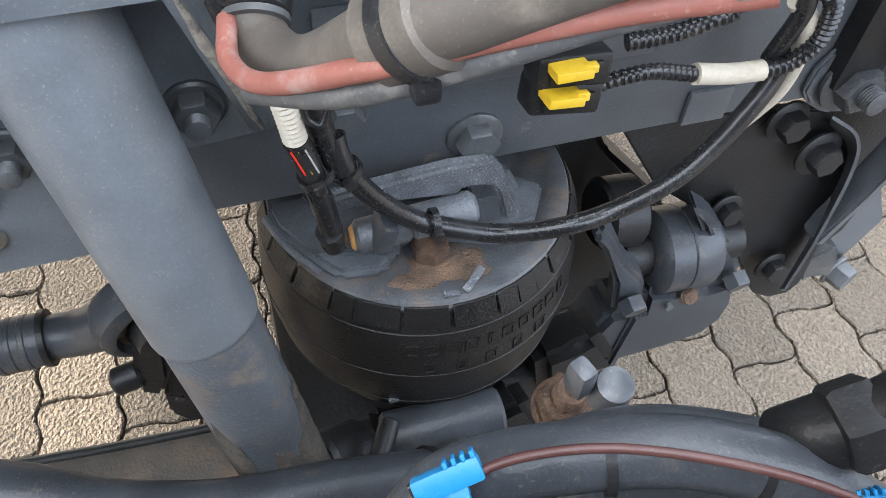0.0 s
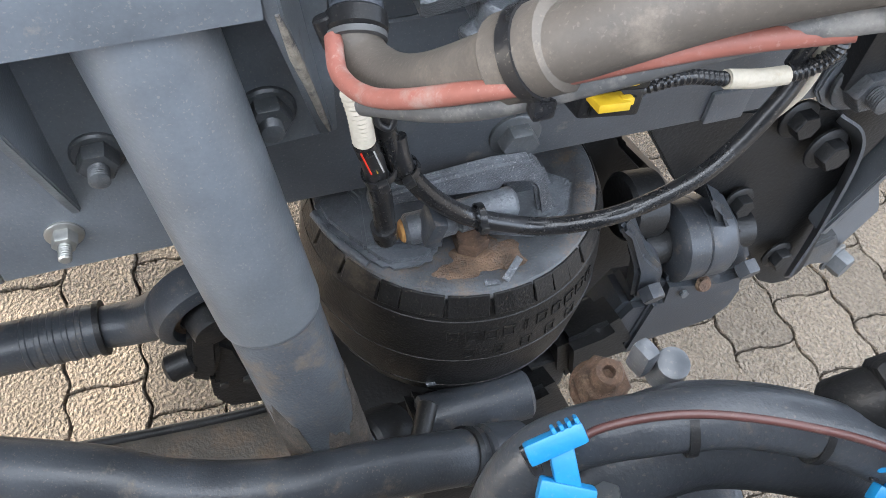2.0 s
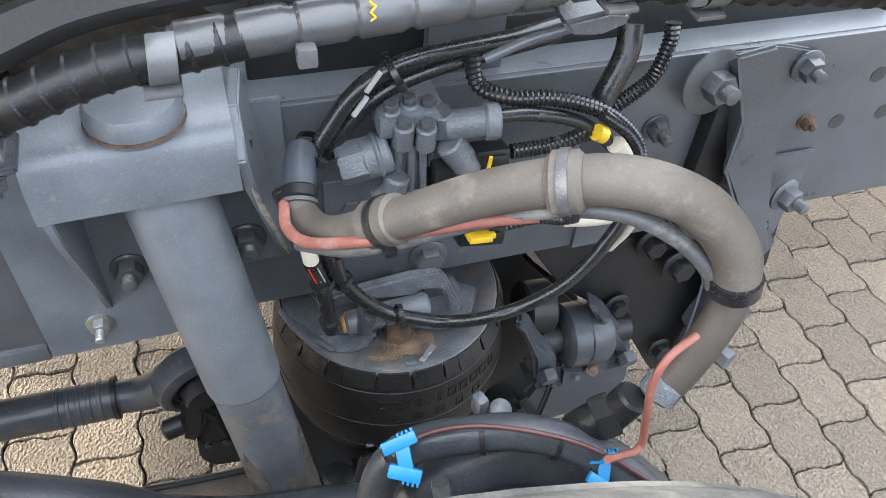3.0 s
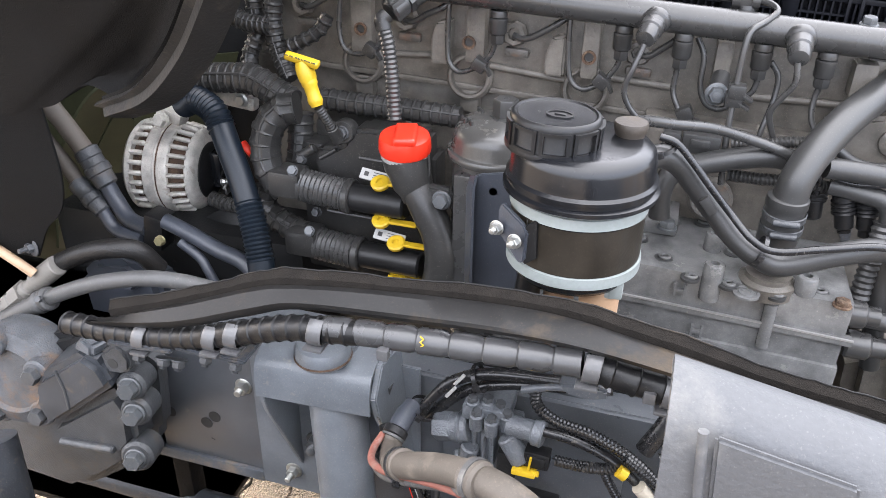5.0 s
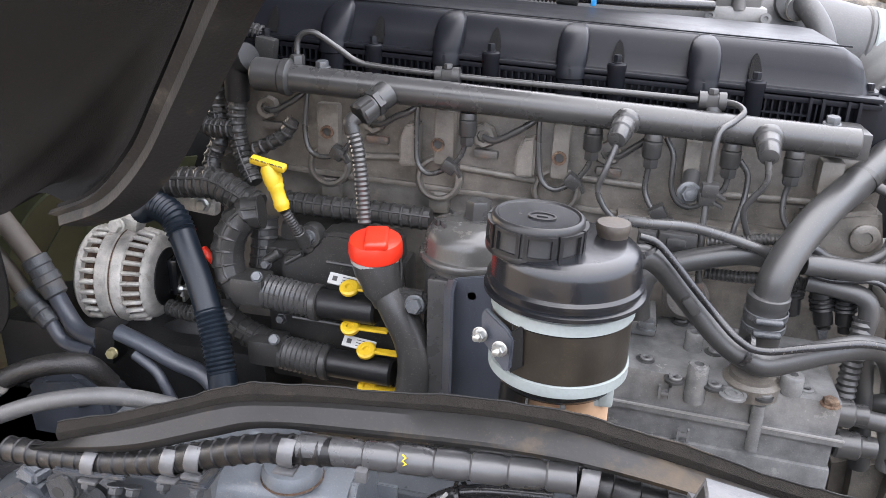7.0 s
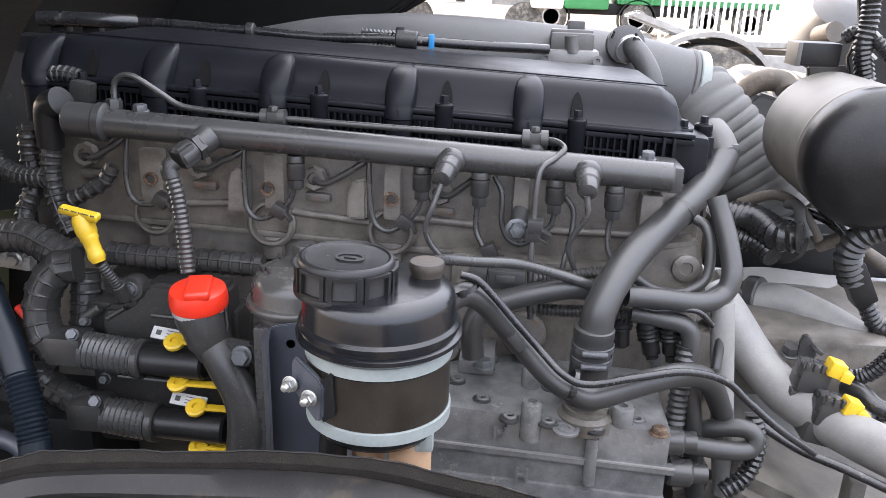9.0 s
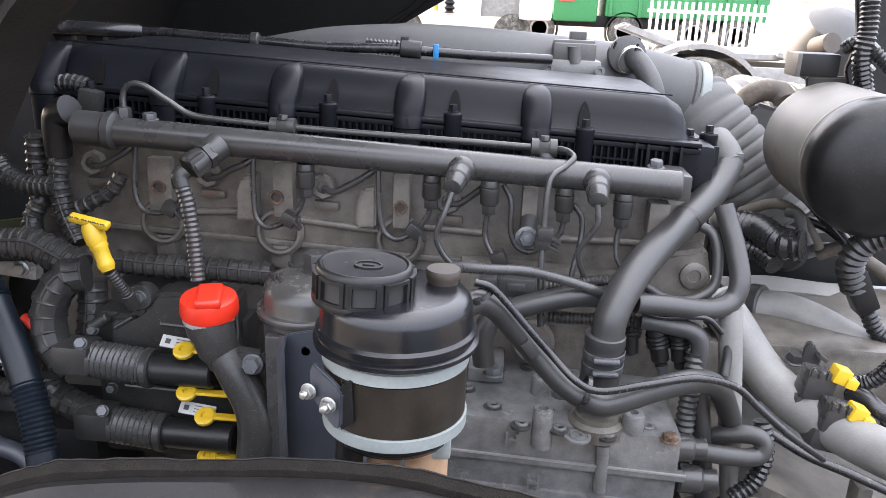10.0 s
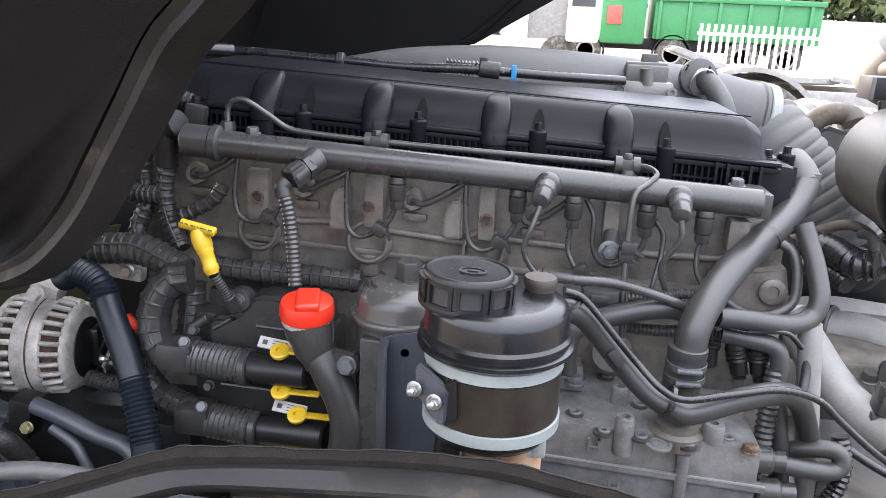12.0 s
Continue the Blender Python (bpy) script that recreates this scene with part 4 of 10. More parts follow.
part("black_plate", plate(bmesh.new(), [(0.232, 0.772, 0.543), (0.29, 0.772, 0.452), (0.338, 0.77, 0.412), (0.411, 0.766, 0.328), (0.457, 0.764, 0.25), (0.475, 0.764, 0.222), (0.5, 0.763, 0.206), (0.525, 0.763, 0.205), (0.536, 0.763, 0.222), (0.535, 0.763, 0.245), (0.517, 0.765, 0.388), (0.513, 0.766, 0.42), (0.5, 0.768, 0.45), (0.465, 0.77, 0.492), (0.436, 0.77, 0.513), (0.314, 0.772, 0.535)], (0, 0.012, 0), 0.002), M_BLACKARM, hanger)
part("edge_flange", sheet([curve_through([(0.416, 0.745, 0.534), (0.454, 0.742, 0.504), (0.47, 0.738, 0.46), (0.479, 0.735, 0.358), (0.479, 0.733, 0.272)], 6), curve_through([(0.448, 0.77, 0.497), (0.482, 0.768, 0.464), (0.498, 0.765, 0.424), (0.506, 0.76, 0.317), (0.5, 0.752, 0.236)], 6)], 0.003), M_FRAME, hanger)
part("rear_brace", plate(bmesh.new(), [(0.6, 0.8, 0.358), (0.659, 0.8, 0.259), (0.631, 0.8, 0.175), (0.591, 0.8, 0.152), (0.575, 0.8, 0.22), (0.576, 0.8, 0.336)], (0, 0.02, 0), 0.003), M_FRAME, hanger)
for c, a, w in (((0.456, 0.752, 0.302), 0.025, 0.021), ((0.369, 0.762, 0.41), 0.023, 0.02), ((0.436, 0.757, 0.474), 0.03, 0.026), ((0.391, 0.765, 0.516), 0.027, 0.023)):
    bolt("plate_bolt", c, (0.05, -1, 0.1), a * 0.9, a * 0.5, "", w * 0.9, 0.0, M_BLACKARM, hanger)
part("rail_plate", plate(bmesh.new(), [(0.378, 0.75, 0.562), (0.38, 0.75, 0.585), (0.391, 0.75, 0.602), (0.42, 0.75, 0.64), (0.56, 0.75, 0.64), (0.56, 0.75, 0.505), (0.461, 0.75, 0.524), (0.41, 0.75, 0.533), (0.389, 0.75, 0.547)], (0, 0.006, 0), 0.002), M_FRAME, hanger, "rounded grey plate under the rail")
bolt("rail_nut", (0.413, 0.748, 0.57), (0.05, -1, 0.1), 0.034, 0.017, "", 0.027, 0.014, M_CASTDUST, hanger)
# black backing added to fill the dark gap right of the plate
part("back_plate", plate(bmesh.new(), [(0.44, 0.786, 0.53), (0.6, 0.786, 0.5), (0.62, 0.786, 0.395), (0.589, 0.786, 0.359), (0.581, 0.786, 0.281), (0.555, 0.786, 0.24), (0.485, 0.786, 0.38)], (0, 0.01, 0), 0.002), M_BLACKARM, hanger)
part("lower_lug", plate(bmesh.new(), [(0.536, 0.765, 0.229), (0.514, 0.765, 0.266), (0.559, 0.765, 0.283), (0.575, 0.765, 0.26), (0.582, 0.765, 0.217)], (0, 0.02, 0), 0.004), M_CASTDUST, hanger)
bolt("rear_nut", (0.616, 0.79, 0.188), (0.3, -0.9, 0), 0.03, 0.02, "", 0.022, 0.0, parent=hanger)

hp = thing("frame_hanger_bracket", (0.43, 0.73, 0.6), "grey folded hanger bracket bolted to the frame rail", "bracket")
part("front_face", plate(bmesh.new(), [(0.376, 0.722, 0.801), (0.419, 0.722, 0.808), (0.451, 0.712, 0.726), (0.481, 0.705, 0.603), (0.516, 0.71, 0.529), (0.491, 0.71, 0.454), (0.441, 0.712, 0.613), (0.409, 0.716, 0.666), (0.409, 0.72, 0.725)], (0, 0.008, 0), 0.003), M_FRAME, hp)
part("side_face", plate(bmesh.new(), [(0.376, 0.722, 0.801), (0.409, 0.72, 0.725), (0.409, 0.716, 0.666), (0.444, 0.712, 0.603), (0.442, 0.757, 0.616), (0.39, 0.757, 0.766)], (0.003, 0.0, 0)), M_FRAME, hp)
part("top_tab", plate(bmesh.new(), [(0.388, 0.75, 0.788), (0.45, 0.75, 0.788), (0.488, 0.75, 0.778), (0.499, 0.75, 0.744), (0.406, 0.75, 0.755)], (0, 0.007, 0), 0.002), M_FRAME, hp)
part("lower_arm", plate(bmesh.new(), [(0.503, 0.715, 0.571), (0.53, 0.715, 0.527), (0.515, 0.733, 0.43), (0.5, 0.742, 0.33), (0.488, 0.742, 0.34), (0.502, 0.735, 0.41), (0.5, 0.722, 0.49)], (0, 0.03, 0), 0.003), M_FRAME, hp)
# slot painted as a dark piece, no opening is cut
part("slot", slab(bmesh.new(), Vector((0.42, 0.722, 0.752)) - Vector((0.002, 0.001, 0.001)), Vector((0.417, 0.722, 0.768)) + Vector((0.002, 0.001, 0.004))), M_DARKPRINT_HOLES, hp)
part("side_rib", slab(bmesh.new(), Vector((0.43, 0.757, 0.572)) - Vector((0, 0.02, 0)), Vector((0.386, 0.757, 0.738)) + Vector((0.004, 0, 0)), 0.002), M_BLACKARM, hp)
bolt("large_bolt", (0.373, 0.74, 0.764), (0.1, -1, 0.1), 0.028, 0.018, "", 0.034, 0.012, parent=hp)
bolt("upper_bolt", (0.488, 0.748, 0.761), (0, -1, 0), 0.022, 0.012, "", 0.018, 0.01, parent=hp)
bolt("rear_bolt", (0.513, 0.725, 0.604), (0.2, -1, 0.1), 0.024, 0.016, "", 0.02, 0.014, parent=hp)
part("thread_end", cyl(bmesh.new(), (0.527, 0.715, 0.593), (0.543, 0.712, 0.58), 0.004, 0.003, seg=10), M_ZINC, hp)

# ---- valve block ----
vb = thing("air_valve_block", (0.06, 0.7, 0.72), "grey painted air valve block with pipe unions on the frame rail", "valve")
part("body", slab(bmesh.new(), (0.048, 0.7, 0.713), Vector((0.079, 0.7, 0.782)) + Vector((0, 0.045, 0)), 0.006), M_CAST, vb)
part("upper_block", slab(bmesh.new(), (0.038, 0.695, 0.785), Vector((0.094, 0.695, 0.806)) + Vector((0, 0.05, 0)), 0.005), M_CAST, vb)
part("side_block", slab(bmesh.new(), (0.081, 0.702, 0.743), Vector((0.105, 0.702, 0.777)) + Vector((0, 0.04, 0)), 0.004), M_CAST, vb)
for c, h in (((0.049, 0.705, 0.806), 0.012), ((0.066, 0.712, 0.804), 0.014), ((0.081, 0.71, 0.801), 0.016), ((0.091, 0.702, 0.798), 0.010), ((0.057, 0.694, 0.798), 0.008), ((0.075, 0.692, 0.795), 0.008)):
    bs = part("boss", cyl(bmesh.new(), Vector(c) - Vector((0, 0, 0.02)), Vector(c) + Vector((0, -0.002, h * 0.3)), 0.0085, seg=16, bev=0.0015), M_CAST, vb)
    part("screw", hexhead(bmesh.new(), Vector(c) + Vector((0, -0.002, h * 0.3)), (0, -0.1, 1), 0.0105, 0.006), M_CASTDUST, bs)
for px_a, px_b in (((0.054, 0.697, 0.719), (0.054, 0.697, 0.779)), ((0.066, 0.697, 0.713), (0.065, 0.697, 0.777)), ((0.077, 0.697, 0.715), (0.075, 0.697, 0.776))):
    part("rib", cyl(bmesh.new(), px_a, px_b, 0.0035, seg=8), M_CAST, vb)
for a, b, r in (((0.025, 0.7, 0.765), (0.048, 0.7, 0.771), 0.0175), ((0.035, 0.7, 0.768), (0.04, 0.7, 0.769), 0.0195), ((0.093, 0.7, 0.788), (0.131, 0.69, 0.794), 0.0125), ((0.123, 0.692, 0.793), (0.136, 0.69, 0.793), 0.0155),
                ((0.045, 0.69, 0.718), (0.052, 0.69, 0.752), 0.011), ((0.034, 0.69, 0.728), (0.046, 0.695, 0.732), 0.009), ((0.094, 0.69, 0.779), (0.114, 0.686, 0.75), 0.0125), ((0.064, 0.688, 0.714), (0.065, 0.69, 0.73), 0.010)):
    part("port", cyl(bmesh.new(), a, b, r, seg=20, bev=0.002), M_CAST, vb)
part("union_nut", hexhead(bmesh.new(), (0.027, 0.7, 0.766), Vector((0.004, 0.7, 0.762)) - Vector((0.027, 0.7, 0.766)), 0.031, 0.022), M_CAST, vb)
part("solenoid", slab(bmesh.new(), (0.084, 0.688, 0.717), Vector((0.108, 0.688, 0.753)) + Vector((0, 0.03, 0)), 0.003), M_BLACKARM, vb)


def connector(name, at, to, tag_a, tag_b, label):
    """A small black plug with its yellow locking piece."""
    t = thing(name, at, label, "connector", "yellow connectors")
    a, b = Vector(at), Vector(to)
    d = (b - a).normalized()
    f = frame_of((a + b) / 2, d, (0, -1, 0.2))
    part("housing", box(bmesh.new(), f, (0.02, 0.022, (b - a).length), 0.003), M_PLASTIC, t)
    part("latch", box(bmesh.new(), f @ Matrix.Translation((0.0, 0.012, 0.0)), (0.012, 0.004, (b - a).length * 0.7), 0.001), M_PLASTIC, t)
    ta, tb = Vector(tag_a), Vector(tag_b)
    g = frame_of((ta + tb) / 2, tb - ta, (0, -1, 0.2))
    part("lock", box(bmesh.new(), g, (0.006, 0.028, (tb - ta).length), 0.001), M_YELLOW, t, "bright yellow lock")
    for s_ in (-1, 1):
        part("lock_finger", box(bmesh.new(), g @ Matrix.Translation((0.001, 0.008 * s_, (tb - ta).length * 0.5)), (0.005, 0.006, 0.008), 0.001), M_YELLOW, t)
    return t


connector("sensor_plug", (0.116, 0.69, 0.759), (0.146, 0.69, 0.758), (0.106, 0.68, 0.747), (0.133, 0.68, 0.747), "black plug with a yellow lock on the valve block")
connector("sensor_plug", (0.113, 0.7, 0.662), (0.158, 0.7, 0.655), (0.117, 0.688, 0.671), (0.139, 0.688, 0.669), "black plug with a yellow lock beside the frame rail")
solo("yellow_marking", box(bmesh.new(), Matrix.Translation((0.125, 0.674, 0.76)) @ Matrix.Rotation(0.1, 4, "Y"), (0.003, 0.003, 0.022), 0.001), M_YELLOW, (0.125, 0.674, 0.76), "short yellow paint mark on the plug", "marking")
connector("sensor_plug", (0.114, 0.7, 0.681), (0.16, 0.7, 0.678), (0.12, 0.69, 0.687), (0.142, 0.69, 0.687), "black plug with a yellow lock beside the frame rail")


def cable(name, points, r, material, label, category="cable", rib=0.0, seg=12, group=""):
    bm = ribbed(points, r, rib, r * 0.18, seg) if rib else pipe(points, r, seg)
    return solo(name, bm, material, tuple(points[0]), label, category, group, smooth=28 if rib else 60)


cable("corrugated_cable", [(0.157, 0.698, 0.66), (0.173, 0.695, 0.666), (0.192, 0.693, 0.668), (0.22, 0.692, 0.661)], 0.0052, M_CABLE, "black corrugated cable from a yellow plug", rib=0.0042)
cable("cable_sleeve", [(0.22, 0.692, 0.661), (0.245, 0.692, 0.656), (0.269, 0.692, 0.654)], 0.0068, M_CREAM, "cream fabric sleeve on a cable", "sleeve")
cable("corrugated_cable", [(0.269, 0.692, 0.654), (0.287, 0.69, 0.659), (0.3, 0.69, 0.673), (0.298, 0.69, 0.698), (0.285, 0.69, 0.716), (0.267, 0.69, 0.754), (0.226, 0.685, 0.79)], 0.0062, M_CABLE, "black corrugated cable curving up beside the frame", rib=0.0042)
cable("corrugated_cable", [(0.169, 0.695, 0.692), (0.192, 0.693, 0.694), (0.216, 0.69, 0.702), (0.231, 0.69, 0.711), (0.208, 0.688, 0.759), (0.221, 0.688, 0.766)], 0.0055, M_CABLE, "black corrugated cable from a yellow plug", rib=0.0042)
cable("corrugated_cable", [(0.151, 0.69, 0.759), (0.178, 0.69, 0.759), (0.202, 0.688, 0.764), (0.22, 0.688, 0.771)], 0.007, M_CABLE, "black corrugated cable from the valve block plug", rib=0.0042)
cable("air_line", [(0.133, 0.69, 0.798), (0.167, 0.69, 0.795), (0.204, 0.69, 0.783), (0.233, 0.69, 0.762), (0.265, 0.692, 0.728), (0.283, 0.695, 0.697), (0.279, 0.7, 0.654)], 0.006, M_CABLE, "black plastic air line from the valve block", "air line")
cable("corrugated_cable", [(0.117, 0.72, 0.85), (0.122, 0.71, 0.818), (0.148, 0.7, 0.807), (0.189, 0.695, 0.803), (0.234, 0.69, 0.785), (0.272, 0.69, 0.747), (0.287, 0.69, 0.708)], 0.0072, M_CABLE, "black corrugated cable arching over the valve block", rib=0.0045)
for k in range(2):
    cable("air_line", [(-0.015, 0.7, 0.774), (-0.003, 0.7, 0.796), (0.025, 0.705, 0.83), (0.068, 0.71, 0.847), (0.149, 0.72, 0.849), (0.194, 0.73, 0.85)] if k == 0 else
          [(-0.005, 0.71, 0.762), (0.011, 0.712, 0.785), (0.041, 0.716, 0.813), (0.086, 0.72, 0.829), (0.155, 0.73, 0.834), (0.201, 0.74, 0.835)], 0.0068, M_CABLE, "black plastic air line looping up from the elbow", "air line")
for c in ((0.034, 0.697, 0.84), (0.024, 0.698, 0.819)):
    solo("white_tape", box(bmesh.new(), Matrix.Translation(c) @ Matrix.Rotation(0.6, 4, "Y"), (0.004, 0.003, 0.02), 0.001), M_LABEL, c, "scrap of white tape on an air line", "tape")
cable("corrugated_cable", [(0.246, 0.72, 0.775), (0.265, 0.73, 0.814), (0.269, 0.74, 0.837)], 0.011, M_CABLE, "black corrugated cable going up behind the trim", rib=0.0)
cable("corrugated_cable", [(0.266, 0.73, 0.758), (0.305, 0.74, 0.777), (0.317, 0.745, 0.808), (0.318, 0.75, 0.827)], 0.0075, M_CABLE, "black corrugated cable going up behind the trim", rib=0.0045)
solo("yellow_marking", cyl(bmesh.new(), (0.222, 0.68, 0.775), (0.23, 0.68, 0.77), 0.0075, seg=14), M_YELLOW, (0.226, 0.68, 0.773), "yellow band round a cable", "marking")
solo("cable_sleeve", pipe([(0.246, 0.682, 0.756), (0.258, 0.684, 0.74), (0.268, 0.686, 0.721)], 0.0085, 14), M_CREAM, (0.258, 0.684, 0.74), "cream sleeve on an air line", "sleeve")
cable("sensor_tube", [(0.281, 0.7, 0.698), (0.297, 0.7, 0.673), (0.308, 0.71, 0.619), (0.298, 0.72, 0.578)], 0.007, M_CREAM, "cream marked tube beside the hanger", "tube")
part("support", slab(bmesh.new(), (0.275, 0.752, 0.548), Vector((0.282, 0.752, 0.581)) + Vector((0.03, 0.005, 0)), 0.002), M_FRAME, thing("cable_bracket", (0.287, 0.752, 0.566), "small grey cable bracket under the frame rail", "bracket"))

# black level sensor cable with its ties
cable("level_sensor_cable", [(0.001, 0.715, 0.641), (0.003, 0.71, 0.626), (0.009, 0.708, 0.609), (0.026, 0.706, 0.583), (0.049, 0.706, 0.558), (0.074, 0.704, 0.544), (0.113, 0.7, 0.53), (0.153, 0.69, 0.537), (0.192, 0.69, 0.543), (0.232, 0.69, 0.563), (0.262, 0.695, 0.588), (0.284, 0.7, 0.619), (0.295, 0.705, 0.64), (0.298, 0.71, 0.668)], 0.0072, M_CABLE, "thick shiny black level sensor cable hanging in an arc", seg=16)
cable("white_corrugated_tube", [(-0.028, 0.7, 0.698), (-0.025, 0.7, 0.682), (-0.022, 0.702, 0.655)], 0.0074, M_CREAM, "white corrugated tube behind the hose", "tube", rib=0.0038, seg=16)
wire = thing("sensor_wire", (-0.018, 0.702, 0.643), "black sensor wire with coloured strands at a stripped end", "wire")
part("sheath", pipe([(-0.022, 0.702, 0.655), (-0.017, 0.702, 0.635), (-0.012, 0.705, 0.599), (-0.006, 0.715, 0.543)], 0.0078, 14), M_CABLE, wire)
for k, mt in enumerate((M_RED, M_YELLOW, M_LABEL)):
    part("strand", pipe([Vector(q) + Vector((0.004 * (k - 1), -0.0072, 0)) for q in ((-0.022, 0.702, 0.653), (-0.019, 0.702, 0.643), (-0.016, 0.702, 0.633))], 0.0006, 6), mt, wire)
part("collar", cyl(bmesh.new(), (-0.009, 0.712, 0.557), (-0.006, 0.716, 0.538), 0.0095, seg=16), M_CABLE, wire)
cable("sensor_wire", [(-0.01, 0.715, 0.671), (-0.006, 0.715, 0.65), (-0.002, 0.712, 0.628), (0.004, 0.71, 0.616)], 0.008, M_CABLE, "black wire behind the white tube", "wire")
cable("wire_loop", [(-0.016, 0.7, 0.682), (-0.014, 0.698, 0.672), (-0.007, 0.698, 0.667), (-0.002, 0.7, 0.677)], 0.0022, M_CABLE, "thin dark wire loop", "wire", seg=8)


def tie(at, direction, r, label="black plastic cable tie on cables"):
    t = thing("cable_tie", at, label, "cable tie", "cable ties")
    m_ = frame_of(at, direction, (0, -1, 0))
    part("band", lathe(bmesh.new(), m_, [(r, -0.0025), (r + 0.0012, -0.0025), (r + 0.0012, 0.0025), (r, 0.0025), (r, -0.0025)], 22, cap=False), M_CABLE, t)
    part("head", box(bmesh.new(), m_ @ Matrix.Translation((0, r + 0.002, 0)), (0.007, 0.006, 0.007), 0.001), M_CABLE, t)
    return t


tie((-0.013, 0.704, 0.623), (0.3, 0, -1), 0.0105)
tie((0.006, 0.71, 0.614), (0.5, 0, -1), 0.0095)
tie((0.062, 0.705, 0.552), (1, 0, -0.1), 0.0095)
tie((-0.01, 0.702, 0.782), (0.5, 0, 1), 0.017)
tie((0.054, 0.71, 0.837), (1, 0, 0.5), 0.016)

# ---- dusty air hose with its red and grey lines ----
hose = thing("brake_air_hose", (-0.026, 0.64, 0.759), "dusty grey-brown brake air hose with clamps", "hose")
HP = [(-0.034, 0.665, 0.772), (-0.03, 0.645, 0.763), (-0.017, 0.61, 0.779), (0.01, 0.563, 0.828), (0.058, 0.538, 0.863), (0.101, 0.514, 0.886), (0.137, 0.495, 0.893), (0.172, 0.48, 0.88), (0.196, 0.468, 0.851), (0.201, 0.46, 0.823)]
run = curve_through(HP, 8)
part("hose", tube(bmesh.new(), run, [0.0115 + 0.0035 * min(1, i / len(run) * 1.6) for i in range(len(run))], 24), M_HOSE, hose)
part("dark_sleeve", pipe([(0.2, 0.462, 0.833), (0.196, 0.455, 0.81), (0.179, 0.447, 0.782), (0.157, 0.44, 0.757)], 0.0118, 22), M_DARKHOSE, hose, "dark stained lower hose")
part("sleeve_band", cyl(bmesh.new(), (0.199, 0.462, 0.836), (0.201, 0.461, 0.825), 0.0162, seg=24), M_CABLE, hose)
part("crimp", cyl(bmesh.new(), (0.163, 0.443, 0.768), (0.155, 0.44, 0.756), 0.0125, seg=24, bev=0.002), M_CASTBARE, hose, "bright crimped ferrule")
part("fitting", cyl(bmesh.new(), (0.141, 0.442, 0.76), (0.131, 0.445, 0.735), 0.0115, seg=16, bev=0.002), M_BLACKARM, hose)
part("elbow", pipe([(0.132, 0.445, 0.737), (0.123, 0.448, 0.727), (0.115, 0.452, 0.712)], 0.0135, 16), M_BLACKARM, hose)
part("elbow_nut", hexhead(bmesh.new(), (0.133, 0.445, 0.739), (-0.8, 0.05, -0.3), 0.028, 0.014), M_BLACKARM, hose)
part("elbow_fitting", pipe([(-0.022, 0.7, 0.783), (-0.027, 0.683, 0.781), (-0.03, 0.668, 0.774)], 0.0125, 20), M_BRACKET, hose)
part("elbow_clip", cyl(bmesh.new(), (-0.0305, 0.668, 0.7745), (-0.0325, 0.659, 0.7695), 0.0148, seg=24, bev=0.0015), M_PLASTIC, hose)
part("clip_ring", cyl(bmesh.new(), (-0.0325, 0.659, 0.7695), (-0.033, 0.6565, 0.768), 0.0142, seg=24), M_HOSEGREY, hose)
part("clip_screw", cyl(bmesh.new(), (-0.047, 0.665, 0.778), (-0.043, 0.66, 0.764), 0.005, seg=12, bev=0.001), M_PLASTIC, hose)
for k, (a, b) in enumerate((((0.002, 0.575, 0.816), (0.018, 0.558, 0.835)), ((0.092, 0.517, 0.884), (0.109, 0.507, 0.89)))):
    r = 0.0165 if k == 0 else 0.0185
    part("rubber_pad", cyl(bmesh.new(), a, b, r, seg=26, bev=0.003), M_HOSE, hose)
    mid = (Vector(a) + Vector(b)) / 2
    dv = (Vector(b) - Vector(a)).normalized()
    part("tie_band", cyl(bmesh.new(), mid - dv * 0.003, mid + dv * 0.003, r + 0.0012, seg=26), M_CABLE if k == 0 else M_HOSEGREY, hose)
    part("tie_head", box(bmesh.new(), Matrix.Translation(mid + Vector((0, -0.012, -0.014))), (0.009, 0.008, 0.009), 0.002), M_CABLE, hose)
cable("red_air_line", [(-0.044, 0.655, 0.773), (-0.046, 0.63, 0.772), (-0.035, 0.6, 0.784), (-0.005, 0.562, 0.816), (0.024, 0.548, 0.831), (0.059, 0.535, 0.844), (0.092, 0.52, 0.855)], 0.0042, M_HOSERED, "faded red air line tied to the hose", "air line", seg=14)
cable("grey_air_line", [(-0.04, 0.615, 0.769), (-0.011, 0.575, 0.796), (0.025, 0.552, 0.821), (0.067, 0.535, 0.844), (0.104, 0.512, 0.865), (0.135, 0.495, 0.869), (0.164, 0.483, 0.855), (0.182, 0.472, 0.839), (0.189, 0.466, 0.825)], 0.0052, M_HOSEGREY, "grey air line tied to the hose", "air line", seg=14)
cable("red_air_line", [(0.166, 0.44, 0.816), (0.144, 0.432, 0.812), (0.137, 0.428, 0.792), (0.14, 0.424, 0.758), (0.14, 0.42, 0.732), (0.109, 0.41, 0.75)], 0.0026, M_HOSERED, "dark red air line along the lower hose", "air line", seg=12)

# ---- brake chamber and hub ----
hub = thing("brake_back_plate", (0.065, 0.44, 0.55), "large round grey brake plate with a raised rim", "brake plate")
HC = Vector((0.062, 0.38, 0.555))
hax = Vector((0.08, 0.80, 0.18))
fm = frame_of(HC, hax)
part("dome", lathe(bmesh.new(), fm, [(0.156, -0.06), (0.158, 0.0), (0.154, 0.038), (0.132, 0.066), (0.1, 0.075), (0.03, 0.079)], 64), M_FRAME, hub)
